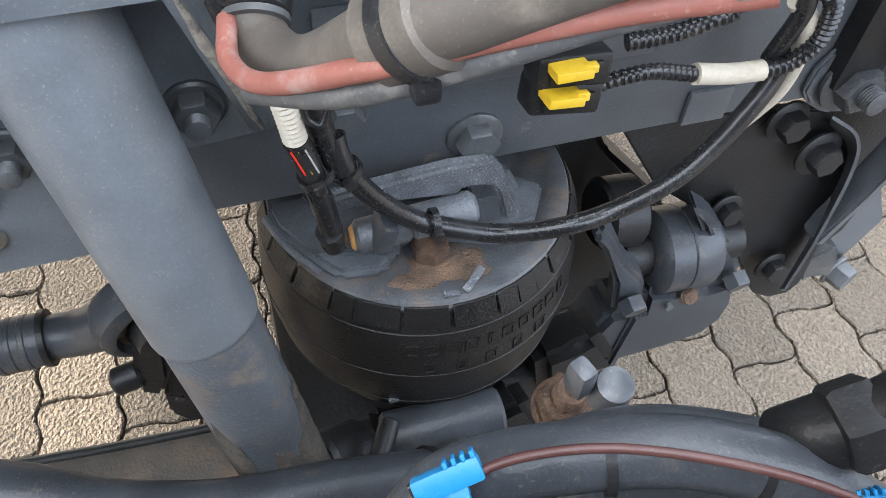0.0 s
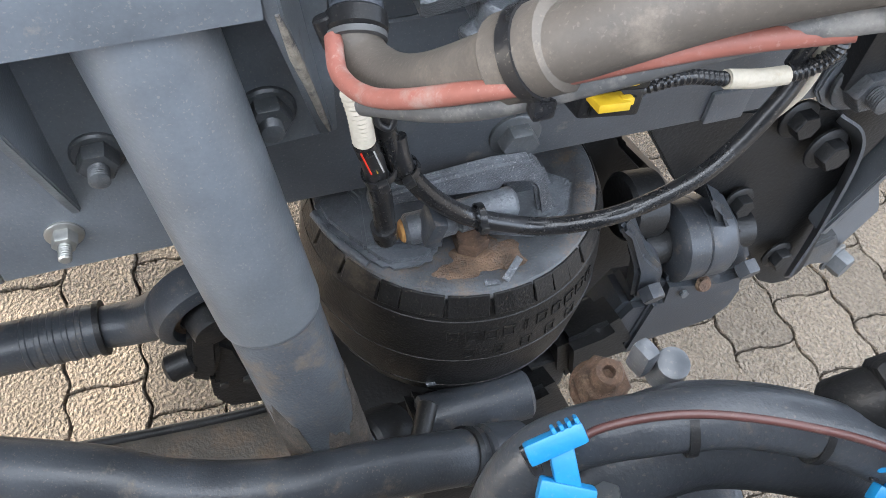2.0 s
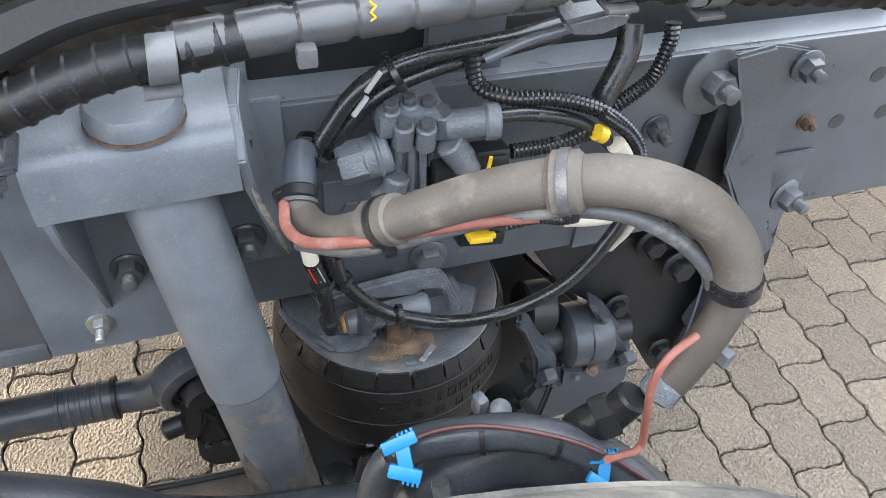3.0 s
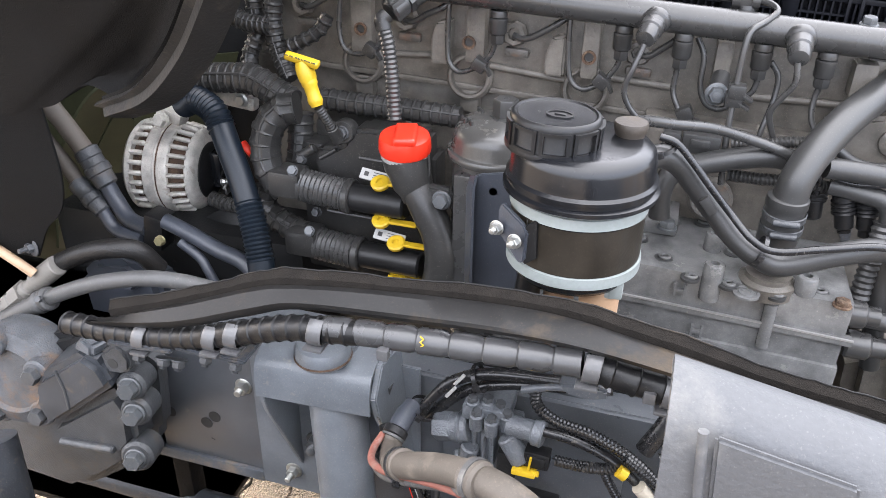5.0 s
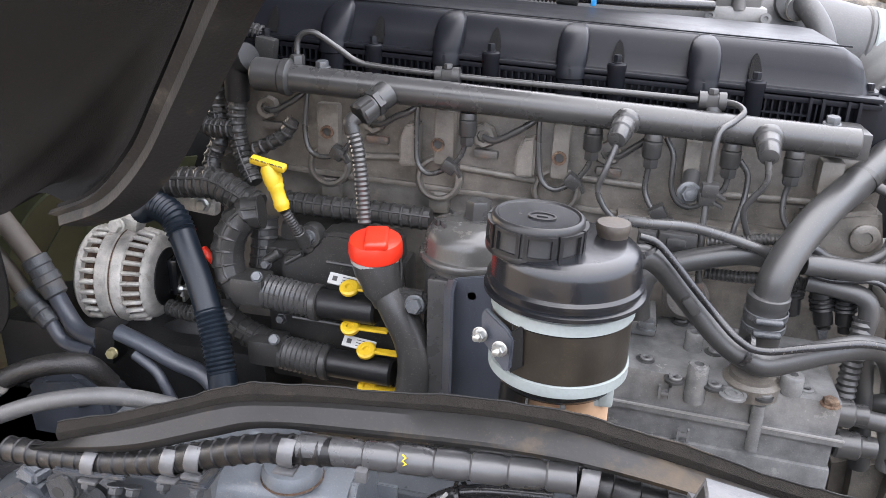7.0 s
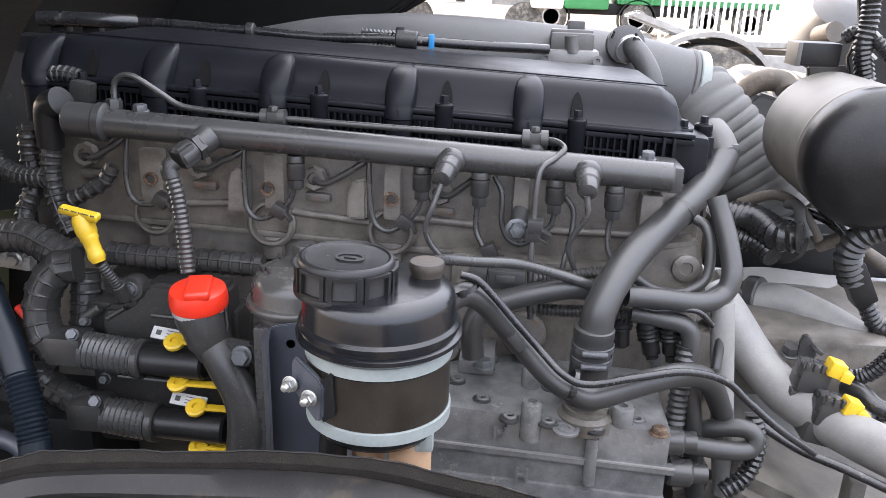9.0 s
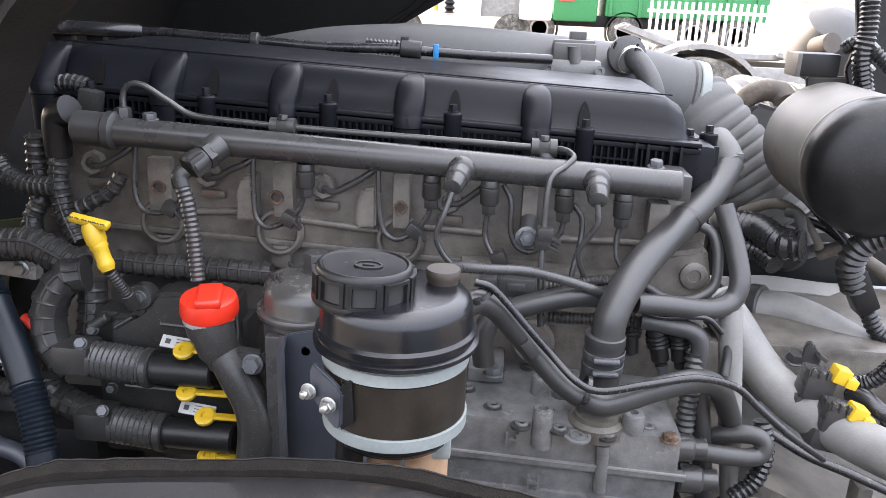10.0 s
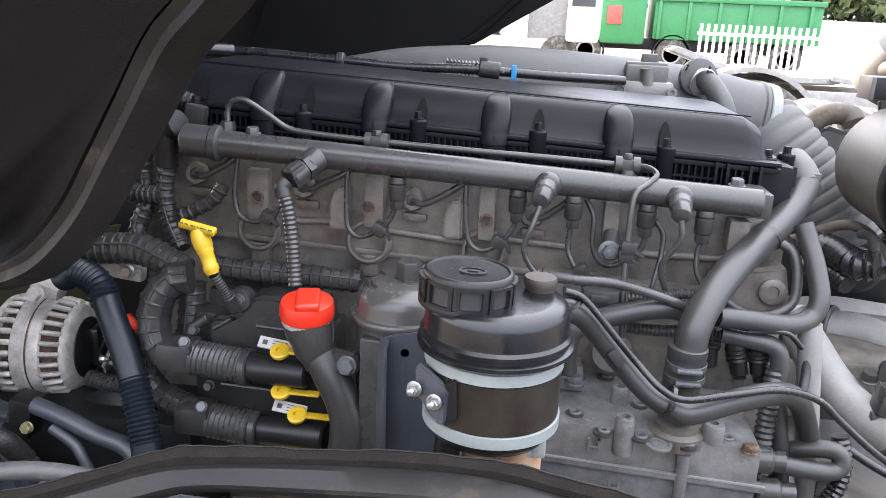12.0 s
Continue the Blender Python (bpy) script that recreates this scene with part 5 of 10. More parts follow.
part("rim_ring", lathe(bmesh.new(), fm, [(0.15, 0.0), (0.156, 0.002), (0.158, 0.012), (0.152, 0.02)], 64, cap=False), M_FRAME, hub)
bolt("plug_nut", (0.022, 0.452, 0.672), (-0.1, 0.4, 0.9), 0.012, 0.01, "", 0.0, 0.0, parent=hub)
part("inner_casting", slab(bmesh.new(), (0.04, 0.45, 0.42), (0.17, 0.56, 0.52), 0.025), M_HUB, hub)
part("arch_casting", pipe([(-0.005, 0.47, 0.60), (0.03, 0.475, 0.645), (0.08, 0.475, 0.66), (0.14, 0.455, 0.65), (0.19, 0.44, 0.60)], 0.025, 20), M_HUB, hub)
bm = hexhead(bmesh.new(), (0.125, 0.588, 0.464), (0, -0.15, 1), 0.036, 0.017, 0.0225, 0.0)
nut = thing("king_pin_nut", (0.125, 0.588, 0.45), "heavily rusted large nut and stud", "nut")
part("nut", bm, M_RUST, nut)
part("stud", lathe(bmesh.new(), frame_of((0.125, 0.587, 0.48), (0, -0.15, 1)), [(0.0118, 0), (0.0118, 0.004), (0.0105, 0.005), (0.0118, 0.007), (0.0105, 0.009), (0.0118, 0.011), (0.0105, 0.013), (0.0118, 0.016), (0.01, 0.019), (0.005, 0.019), (0.004, 0.013), (0.0, 0.013)], 24), M_RUST, nut)
eye = thing("lifting_eye", (0.085, 0.515, 0.65), "grey painted clip nut on the hub casting", "clip")
part("body", box(bmesh.new(), Matrix.Translation((0.0725, 0.517, 0.664)) @ Matrix.Rotation(0.3, 4, "Z"), (0.0095, 0.012, 0.02), 0.003), M_FRAME, eye)
part("boss", lathe(bmesh.new(), frame_of((0.088, 0.515, 0.643), (0, -0.2, 1)), [(0.0092, 0), (0.0096, 0.012), (0.0085, 0.018), (0.006, 0.019), (0, 0.019)], 22), M_FRAME, eye)

hub_hose = thing("hub_cable_hose", (0.05, 0.45, 0.70), "grey hose arching over the brake back plate in blue clips", "hose")
part("hose", pipe([(-0.022, 0.468, 0.655), (-0.014, 0.472, 0.685), (0.002, 0.473, 0.705), (0.03, 0.468, 0.716), (0.075, 0.456, 0.722), (0.115, 0.435, 0.716), (0.15, 0.41, 0.69), (0.165, 0.40, 0.66)], 0.0125, 20), M_HUB, hub_hose)
for a, b in (((0.048, 0.463, 0.7185), (0.0515, 0.462, 0.719)), ((0.095, 0.446, 0.72), (0.098, 0.4445, 0.7195))):
    part("joint_band", cyl(bmesh.new(), a, b, 0.0131, seg=22), M_BLACKARM, hub_hose, "dark joint round the hose")
cable("thin_red_brown_cable", [(-0.008, 0.462, 0.72), (0.012, 0.465, 0.733), (0.05, 0.456, 0.74), (0.1, 0.432, 0.738), (0.14, 0.41, 0.716), (0.155, 0.402, 0.70)], 0.0017, M_DARKRED, "thin brownish cable over the blue clips", "cable", seg=10)
def hose_clip(c, turn, size):
    """A blue wrap clip: two strap ends with small teeth, joined by a narrow bridge."""
    t = thing("blue_hose_clip", c, "bright blue toothed plastic hose clip", "clip", "blue clips")
    R, U, N = Vector((0.954, -0.297, 0.048)), Vector((0.212, 0.775, 0.595)), Vector((-0.214, -0.557, 0.802))
    f = Matrix((R, U, N)).transposed().to_4x4()
    f.translation = Vector(c)
    f = f @ Matrix.Rotation(turn, 4, "Z") @ Matrix.Scale(size, 4)
    for name, at, ang, ln, wd, side in (("upper_strap", (-0.002, 0.0085, 0.0), 0.42, 0.0235, 0.0085, 1), ("lower_strap", (0.002, -0.0105, 0.0), -0.2, 0.0215, 0.009, -1)):
        g = f @ Matrix.Translation(at) @ Matrix.Rotation(ang, 4, "Z")
        st = part(name, box(bmesh.new(), g, (ln, wd, 0.008), 0.0016), M_BLUE, t)
        bm = bmesh.new()
        for i in range(4):
            box(bm, g @ Matrix.Translation((ln / 2 - 0.0014 - 0.0031 * i, side * (wd / 2 + 0.0007), 0.0008)), (0.0016, 0.0026, 0.0068), 0.0004, 1)
        part("teeth", bm, M_BLUE, st)
    part("bridge", box(bmesh.new(), f @ Matrix.Translation((0.0015, -0.001, -0.0005)) @ Matrix.Rotation(0.2, 4, "Z"), (0.0095, 0.016, 0.0072), 0.0015), M_BLUE, t)
    part("hinge", box(bmesh.new(), f @ Matrix.Translation((-0.0105, 0.0015, -0.003)) @ Matrix.Rotation(0.5, 4, "Z"), (0.005, 0.012, 0.006), 0.0015), M_CABLE, t)


hose_clip((-0.0055, 0.4595, 0.722), 0.0, 1.0)
hose_clip((0.118, 0.42, 0.716), -0.35, 0.85)
cable("clip_wire", [(0.165, 0.40, 0.70), (0.17, 0.405, 0.66), (0.165, 0.40, 0.60), (0.155, 0.39, 0.55)], 0.003, M_CABLE, "black wire hanging beside the back plate", "wire", seg=8)

# front tyre
wheel = thing("front_wheel", (-0.14, 0.2, 0.0), "pale dusty front truck tyre with worn tread", "wheel")
wm = frame_of((-0.14, 0.352, 0.48), (0, -1, 0))
part("tyre", lathe(bmesh.new(), wm, [(0.29, 0.04), (0.33, 0.012), (0.38, 0.0), (0.415, 0.003), (0.445, 0.013), (0.468, 0.03), (0.482, 0.052), (0.49, 0.075), (0.4935, 0.1), (0.4935, 0.13), (0.482, 0.134), (0.482, 0.146), (0.4935, 0.15), (0.4935, 0.205), (0.482, 0.209), (0.482, 0.221), (0.4935, 0.225), (0.4935, 0.285), (0.485, 0.325), (0.45, 0.345), (0.36, 0.35), (0.29, 0.33)], 128, cap=False), M_TYRE, wheel)
for r_ in (0.4, 0.425, 0.45):
    part("sidewall_ring", lathe(bmesh.new(), wm, [(r_ - 0.002, 0.004 + (r_ - 0.4) * 0.3), (r_, -0.0005 + (r_ - 0.4) * 0.3), (r_ + 0.002, 0.004 + (r_ - 0.4) * 0.3)], 96, cap=False), M_TYRE, wheel)
block = finish(box(bmesh.new(), Matrix.Rotation(0.3, 4, "Y"), (0.016, 0.026, 0.04), 0.003, 1), "tread_block", M_TYRE, (0, 0, 0))
for i in range(72):
    ob = new("tread_block", block)
    ob.parent = wheel
    ob.matrix_local = Matrix.Translation(-BASE[wheel.name]) @ wm @ Matrix.Rotation(2 * math.pi * i / 72, 4, "Z") @ Matrix.Translation((0.482, 0, 0.078))
part("rim", lathe(bmesh.new(), wm, [(0.28, 0.04), (0.29, 0.04), (0.29, 0.33), (0.2, 0.27), (0.12, 0.26), (0.1, 0.31), (0.0, 0.31)], 48, cap=False), M_ALU, wheel)

# ---- valve cover details ----
for x in (-0.401, -0.234, -0.07, 0.1, 0.27):
    bm = bmesh.new()
    n = 20
    rings = []
    # a rounded column that stands on the cover's foot and dies into its front slope
    for h, y, w, out in ((1.17, 1.116, 0.9, 0.9), (1.218, 1.116, 0.9, 0.9), (1.2195, 1.116, 0.97, 1.0), (1.233, 1.117, 0.97, 1.0), (1.2345, 1.117, 0.93, 0.9), (1.238, 1.119, 0.98, 1.0), (1.252, 1.127, 1.0, 1.0), (1.264, 1.136, 0.98, 0.96), (1.273, 1.146, 0.9, 0.85), (1.2785, 1.156, 0.78, 0.66), (1.282, 1.166, 0.58, 0.42), (1.284, 1.175, 0.3, 0.15)):
        c = E(x, y, h)
        rings.append([bm.verts.new(c + Vector((0.0205 * w * math.cos(math.pi * i / n), -0.0175 * out * math.sin(math.pi * i / n) ** 0.8 if 0 < i < n else 0.012, 0.0))) for i in range(n + 1)])
    for a, b in zip(rings, rings[1:]):
        for i in range(n):
            bm.faces.new((a[i], a[i + 1], b[i + 1], b[i]))
    part("cover_bulge", bm, M_COVER, engine, smooth=45)
for k, px in enumerate(((-0.333, 1.12, 1.258), (-0.173, 1.12, 1.256), (-0.007, 1.12, 1.255), (0.16, 1.12, 1.25), (0.334, 1.12, 1.239), (0.48, 1.17, 1.226), (0.513, 1.2, 1.228))):
    x, y, z = px
    z += 0.004
    post = part("cover_post", lathe(bmesh.new(), Matrix.Translation((x, y - 0.008, 0)), [(0.0095, z - 0.1), (0.0095, z - 0.062), (0.0118, z - 0.058), (0.0118, z - 0.026), (0.0125, z - 0.024), (0.0125, z - 0.018), (0.0108, z - 0.016), (0.0, z - 0.016)], 22), M_COVER, engine)
    part("cover_bolt", hexhead(bmesh.new(), (x, y - 0.008, z - 0.016), (0, 0, 1), 0.0098, 0.009, 0.0066), M_COVER, post)
    if k < 5:
        # pointed niche in the slope behind the bolt, its shade painted by a black plate
        part("niche_shade", plate(bmesh.new(), [E(x - 0.0085, 1.1275, 1.236), E(x + 0.0085, 1.1275, 1.236), E(x + 0.008, 1.137, 1.252), E(x + 0.0045, 1.1455, 1.266), E(x, 1.149, 1.272), E(x - 0.0045, 1.1455, 1.266), E(x - 0.008, 1.137, 1.252)], (0, 0.004, -0.002), 0.0012), M_LINER, post, "pointed niche drawn as a dark plate for its shade")
part("cover_lip", shear(slab(bmesh.new(), (-0.40, 1.109, 1.2285), (0.486, 1.13, 1.2345), 0.002)), M_COVER, engine)
part("cover_seam", shear(slab(bmesh.new(), (-0.40, 1.1115, 1.2195), (0.486, 1.13, 1.2265), 0.0015)), M_COVER, engine)
part("cover_ridge", tube(bmesh.new(), [E(-0.40 + 0.045 * k, 1.185, 1.2855) for k in range(20)], 0.0012, 6), M_COVER, engine)
bm = bmesh.new()
for i in range(92):
    x = -0.365 + i * 0.0088
    if all(abs(x - b) > 0.02 for b in (-0.401, -0.234, -0.07, 0.1, 0.27)):
        slab(bm, (x, 1.110, 1.176), (x + 0.0022, 1.126, 1.2195))
for z in (1.178, 1.203):
    slab(bm, (-0.37, 1.109, z), (0.40, 1.126, z + 0.0025))
g = part("cover_grille", shear(bm), M_COVER, engine)
for x in (0.40, 0.415, 0.445, 0.458):
    part("cover_rib", shear(slab(bmesh.new(), (x, 1.106, 1.165), (x + 0.004, 1.13, 1.228), 0.001)), M_COVER, engine)
part("cover_end", shear(slab(bmesh.new(), (0.465, 1.13, 1.10), (0.512, 1.30, 1.23), 0.012)), M_COVER, engine)
for y in (1.16, 1.185, 1.21):
    part("end_rib", shear(slab(bmesh.new(), (0.507, y, 1.10), (0.522, y + 0.005, 1.225), 0.002)), M_COVER, engine)

# ---- fuel rail and its lines ----
RV, RY = 1.1905, 1.045
part("rail_sleeve", lathe(bmesh.new(), frame_of(E(-0.322, RY, RV), E(1, 0, 0) - E(0, 0, 0)), [(0.0195, 0), (0.0225, 0.003), (0.0225, 0.04), (0.025, 0.043), (0.025, 0.052), (0.019, 0.056)], 32), M_RAIL, engine)
part("rail_foot", shear(slab(bmesh.new(), (0.425, 1.035, 1.172), (0.462, 1.10, 1.205), 0.004)), M_RAIL, engine)
bolt("rail_bolt", E(0.42, 1.06, 1.207), (0, -0.1, 1), 0.015, 0.008, "", 0.011, 0, parent=engine)
bolt("rail_bolt", E(-0.225, 1.05, 1.207), (0, -0.1, 1), 0.015, 0.008, "", 0.011, 0, parent=engine)


def line(name, pts, r, parent=None, material=None, label="", seg=12):
    return part(name, pipe(pts, r, seg), material or M_LINE, parent or engine, label, smooth=60)


line("leak_line", [(-0.267, 1.065, 1.221), (-0.268, 1.07, 1.246), (-0.259, 1.07, 1.258), (-0.241, 1.07, 1.259), (-0.208, 1.07, 1.24), (-0.182, 1.07, 1.225), (-0.147, 1.07, 1.22), (-0.056, 1.07, 1.215), (0.063, 1.07, 1.211), (0.18, 1.07, 1.208), (0.279, 1.068, 1.205), (0.306, 1.06, 1.205), (0.316, 1.045, 1.199), (0.305, 1.03, 1.19), (0.289, 1.012, 1.181), (0.285, 1.005, 1.161), (0.284, 1, 1.116), (0.284, 0.99, 1.061), (0.288, 0.98, 0.998)], 0.0041)
part("line_nut", hexhead(bmesh.new(), (-0.265, 1.06, 1.212), (0, 0, 1), 0.018, 0.016, 0.012), M_RAIL, engine)
for c in ((-0.056, 1.068, 1.215), (0.28, 1.066, 1.206)):
    tj = part("tee_clip", box(bmesh.new(), Matrix.Translation(c), (0.034, 0.017, 0.017), 0.004), M_RAIL, engine)
    part("ring", cyl(bmesh.new(), Vector(c) + Vector((-0.016, 0, 0)), Vector(c) + Vector((-0.007, 0, 0)), 0.0115, seg=18), M_RAIL, tj)
    part("ring", cyl(bmesh.new(), Vector(c) + Vector((0.007, 0, 0)), Vector(c) + Vector((0.016, 0, 0)), 0.0115, seg=18), M_RAIL, tj)
    part("screw", hexhead(bmesh.new(), Vector(c) + Vector((0, 0, 0.009)), (0, 0, 1), 0.011, 0.006), M_RAIL, tj)
    part("foot", cyl(bmesh.new(), Vector(c) + Vector((0.002, 0, -0.008)), Vector(c) + Vector((0.002, -0.004, -0.024)), 0.011, seg=16), M_RAIL, tj)


def rail_union(c):
    """A connector under the rail: collar, nut and small nut."""
    x, y, z = c
    m_ = frame_of((x, y, z), (0, 0, -1))
    u = part("rail_union", lathe(bmesh.new(), m_, [(0.0105, -0.004), (0.0115, 0.0), (0.0115, 0.004), (0.0095, 0.005), (0.0122, 0.0065), (0.0122, 0.011), (0.0118, 0.012), (0.0118, 0.025), (0.0105, 0.027)], 22), M_RAIL, engine)
    part("union_nut", lathe(bmesh.new(), m_, [(0.0098, 0.028), (0.0098, 0.038), (0.0082, 0.04)], 6), M_RAIL, u)


for c in ((-0.022, 1.045, 1.169), (0.141, 1.045, 1.164), (0.215, 1.04, 1.162), (0.309, 1.04, 1.158), (0.382, 1.04, 1.155)):
    rail_union(c)
for a, b in (((0.179, 1.026, 1.18), (0.169, 0.985, 1.163)), ((0.346, 1.026, 1.174), (0.344, 0.985, 1.158))):
    m_ = frame_of(a, Vector(b) - Vector(a))
    u = part("front_union", lathe(bmesh.new(), m_, [(0.0165, -0.006), (0.0175, 0.002), (0.0165, 0.004), (0.0145, 0.006), (0.0145, 0.02), (0.0125, 0.022)], 24), M_LINE, engine)
    part("union_nut", lathe(bmesh.new(), m_, [(0.0128, 0.022), (0.0128, 0.034), (0.011, 0.039), (0.006, 0.041)], 20), M_LINE, u)
LOOPS = (
    [(-0.252, 1.066, 1.196), (-0.254, 1.06, 1.168), (-0.257, 1.058, 1.125), (-0.249, 1.055, 1.099), (-0.228, 1.052, 1.093), (-0.203, 1.05, 1.101), (-0.189, 1.05, 1.116)],
    [(-0.093, 1.066, 1.192), (-0.095, 1.06, 1.166), (-0.095, 1.058, 1.12), (-0.091, 1.055, 1.094), (-0.075, 1.052, 1.083), (-0.049, 1.05, 1.094), (-0.031, 1.048, 1.113), (-0.023, 1.045, 1.139)],
    [(0.072, 1.066, 1.186), (0.07, 1.06, 1.159), (0.073, 1.057, 1.112), (0.08, 1.054, 1.086), (0.098, 1.05, 1.078), (0.12, 1.05, 1.09), (0.137, 1.047, 1.113), (0.141, 1.045, 1.135)],
    [(0.171, 0.985, 1.161), (0.162, 0.975, 1.133), (0.155, 0.975, 1.108), (0.163, 0.975, 1.087), (0.179, 0.975, 1.07)],
    [(0.214, 1.04, 1.13), (0.212, 1.04, 1.096), (0.219, 1.035, 1.077), (0.23, 1.03, 1.066), (0.26, 1.02, 1.055)],
    [(0.232, 1.065, 1.156), (0.243, 1.06, 1.134), (0.245, 1.055, 1.097), (0.255, 1.05, 1.077), (0.273, 1.045, 1.073), (0.29, 1.04, 1.086), (0.307, 1.04, 1.102), (0.31, 1.04, 1.125)],
    [(0.322, 1.05, 1.138), (0.334, 1.05, 1.12), (0.334, 1.045, 1.091), (0.328, 1.035, 1.064), (0.325, 1.03, 1.046)],
    [(0.343, 0.982, 1.157), (0.345, 0.98, 1.133), (0.333, 0.985, 1.11), (0.327, 0.99, 1.09), (0.339, 1, 1.056)],
    [(0.384, 1.04, 1.125), (0.379, 1.04, 1.102), (0.38, 1.035, 1.079), (0.387, 1.03, 1.064)],
)
for pts in LOOPS:
    line("injector_line", pts, 0.0037, seg=12)
for a, b, c, d in (((-0.319, 1.068, 1.151), (-0.303, 1.062, 1.151), (-0.283, 1.058, 1.162), (-0.267, 1.058, 1.172)),
                ((-0.161, 1.068, 1.143), (-0.146, 1.062, 1.144), (-0.124, 1.058, 1.157), (-0.103, 1.058, 1.167)),
                ((-0.005, 1.068, 1.136), (0.012, 1.062, 1.134), (0.033, 1.058, 1.145), (0.059, 1.058, 1.162)),
                ((0.161, 1.07, 1.126), (0.176, 1.064, 1.127), (0.192, 1.06, 1.14), (0.207, 1.058, 1.153))):
    line("supply_line", [a, b, c, d, (d[0] + 0.02, d[1] + 0.012, d[2] + 0.018)], 0.0043)
    e = part("supply_eye", lathe(bmesh.new(), frame_of(Vector(a) + Vector((0, 0.012, 0)), (0, -1, 0.1)), [(0.017, 0), (0.018, 0.004), (0.015, 0.012), (0.009, 0.012), (0.008, 0.006), (0, 0.006)], 8), M_ENGINE, engine)
    part("eye_seat", shear(slab(bmesh.new(), Vector(a) + Vector((-0.014, 0.008, 0.043 * a[0] - 0.032)), Vector(a) + Vector((0.02, 0.03, 0.043 * a[0] - 0.02)), 0.004)), M_ENGINE_RUSTY, engine, "rust-stained casting under the line")


def line_clip(c, tilt):
    t = part("line_clip", box(bmesh.new(), Matrix.Translation(c) @ Matrix.Rotation(tilt, 4, "Y"), (0.02, 0.02, 0.017), 0.003), M_LOOM, engine)
    part("tab", box(bmesh.new(), Matrix.Translation(Vector(c) + Vector((0.012, -0.004, -0.006))) @ Matrix.Rotation(tilt + 0.5, 4, "Y"), (0.016, 0.012, 0.004), 0.001), M_LOOM, t)


for c, tl in (((-0.205, 1.048, 1.102), 0.5), ((-0.045, 1.046, 1.098), 0.5), ((0.12, 1.046, 1.093), 0.6), ((0.231, 1.028, 1.068), -0.5), ((0.284, 1, 1.102), 0.0), ((0.286, 0.998, 1.113), 0.0)):
    line_clip(c, tl)
part("clip_bolt", hexhead(bmesh.new(), (0.264, 1.02, 1.1), (0.1, -1, 0.1), 0.018, 0.01, 0.014, 0.003), M_BOLT, engine)
part("clip_stud", cyl(bmesh.new(), (0.268, 1.05, 1.116), (0.264, 1.022, 1.1), 0.011, seg=16, bev=0.002), M_RAIL, engine)

# ---- cylinder head side ----
for c, r in (((-0.232, 1.075, 1.071), 0.033), ((-0.068, 1.072, 1.067), 0.034), ((0.097, 1.072, 1.066), 0.034), ((0.433, 1.06, 1.047), 0.028)):
    b = part("head_boss", lathe(bmesh.new(), frame_of(Vector(c) + Vector((0, 0.025, 0)), (0, -1, 0.12)), [(r, 0), (r, 0.018), (r - 0.004, 0.022), (r - 0.008, 0.022), (r - 0.01, 0.004), (0.0, 0.002)], 40), M_ENGINE, engine)
    part("boss_lug", box(bmesh.new(), Matrix.Translation(Vector(c) + Vector((0, 0.018, -0.035))), (0.03, 0.02, 0.035), 0.008), M_ENGINE, b)
for a, b, hole in (((-0.073, 1.068, 1.092), (-0.045, 1.068, 1.167), (-0.067, 1.066, 1.121)), ((0.088, 1.066, 1.087), (0.111, 1.066, 1.162), (0.099, 1.065, 1.117)), ((-0.245, 1.07, 1.088), (-0.212, 1.07, 1.164), (-0.228, 1.068, 1.125)),
                ((0.257, 1.066, 1.095), (0.278, 1.066, 1.153), None), ((0.419, 1.06, 1.1), (0.446, 1.06, 1.143), None)):
    w = part("head_web", slab(bmesh.new(), a, Vector(b) + Vector((0, 0.03, 0)), 0.004), M_WEB, engine)
    if hole:
        part("web_hole", lathe(bmesh.new(), frame_of(hole, (0, -1, 0)), [(0.0095, 0), (0.0095, 0.003), (0.0065, 0.003), (0.006, -0.002)], 20, cap=False), M_RUST, w)
        part("dark_bore", cyl(bmesh.new(), Vector(hole) + Vector((0, 0.004, 0)), Vector(hole) + Vector((0, 0.0008, 0)), 0.0058, seg=16), M_DARKPRINT_HOLES, w)
for pts in (((-0.122, 1.062, 1.086), (-0.121, 1.062, 1.124), (-0.113, 1.062, 1.145), (-0.093, 1.062, 1.15), (-0.095, 1.062, 1.088)), ((0.04, 1.062, 1.087), (0.041, 1.062, 1.119), (0.049, 1.062, 1.139), (0.067, 1.062, 1.143), (0.067, 1.062, 1.087))):
    part("head_plate", plate(bmesh.new(), pts, (0, 0.025, 0), 0.003), M_WEB, engine)
for a, b in (((-0.187, 1.066, 1.09), (-0.121, 1.066, 1.094)), ((-0.038, 1.066, 1.087), (0.067, 1.066, 1.078)), ((0.127, 1.066, 1.088), (0.21, 1.066, 1.084)), ((0.299, 1.066, 1.082), (0.422, 1.066, 1.084))):
    part("head_ledge", cyl(bmesh.new(), Vector(a) + Vector((0, 0.016, 0)), Vector(b) + Vector((0, 0.016, 0)), 0.005, seg=10), M_ENGINE, engine)
part("head_gasket_ledge", shear(slab(bmesh.new(), (-0.40, 1.082, 1.045), (0.50, 1.11, 1.054), 0.003)), M_ENGINE, engine)
part("rear_plate", plate(bmesh.new(), [(0.403, 1.05, 1.072), (0.496, 1.05, 1.09), (0.515, 1.05, 1.011), (0.408, 1.05, 1.002)], (0, 0.05, 0), 0.006), M_ENGINE, engine)
part("rear_plug", lathe(bmesh.new(), frame_of((0.482, 1.048, 1.054), (0, -1, 0.05)), [(0.0175, -0.002), (0.0175, 0.003), (0.016, 0.0042), (0.0085, 0.0046), (0.0078, 0.0015), (0.0, 0.0015)], 30), M_ENGINE, engine)

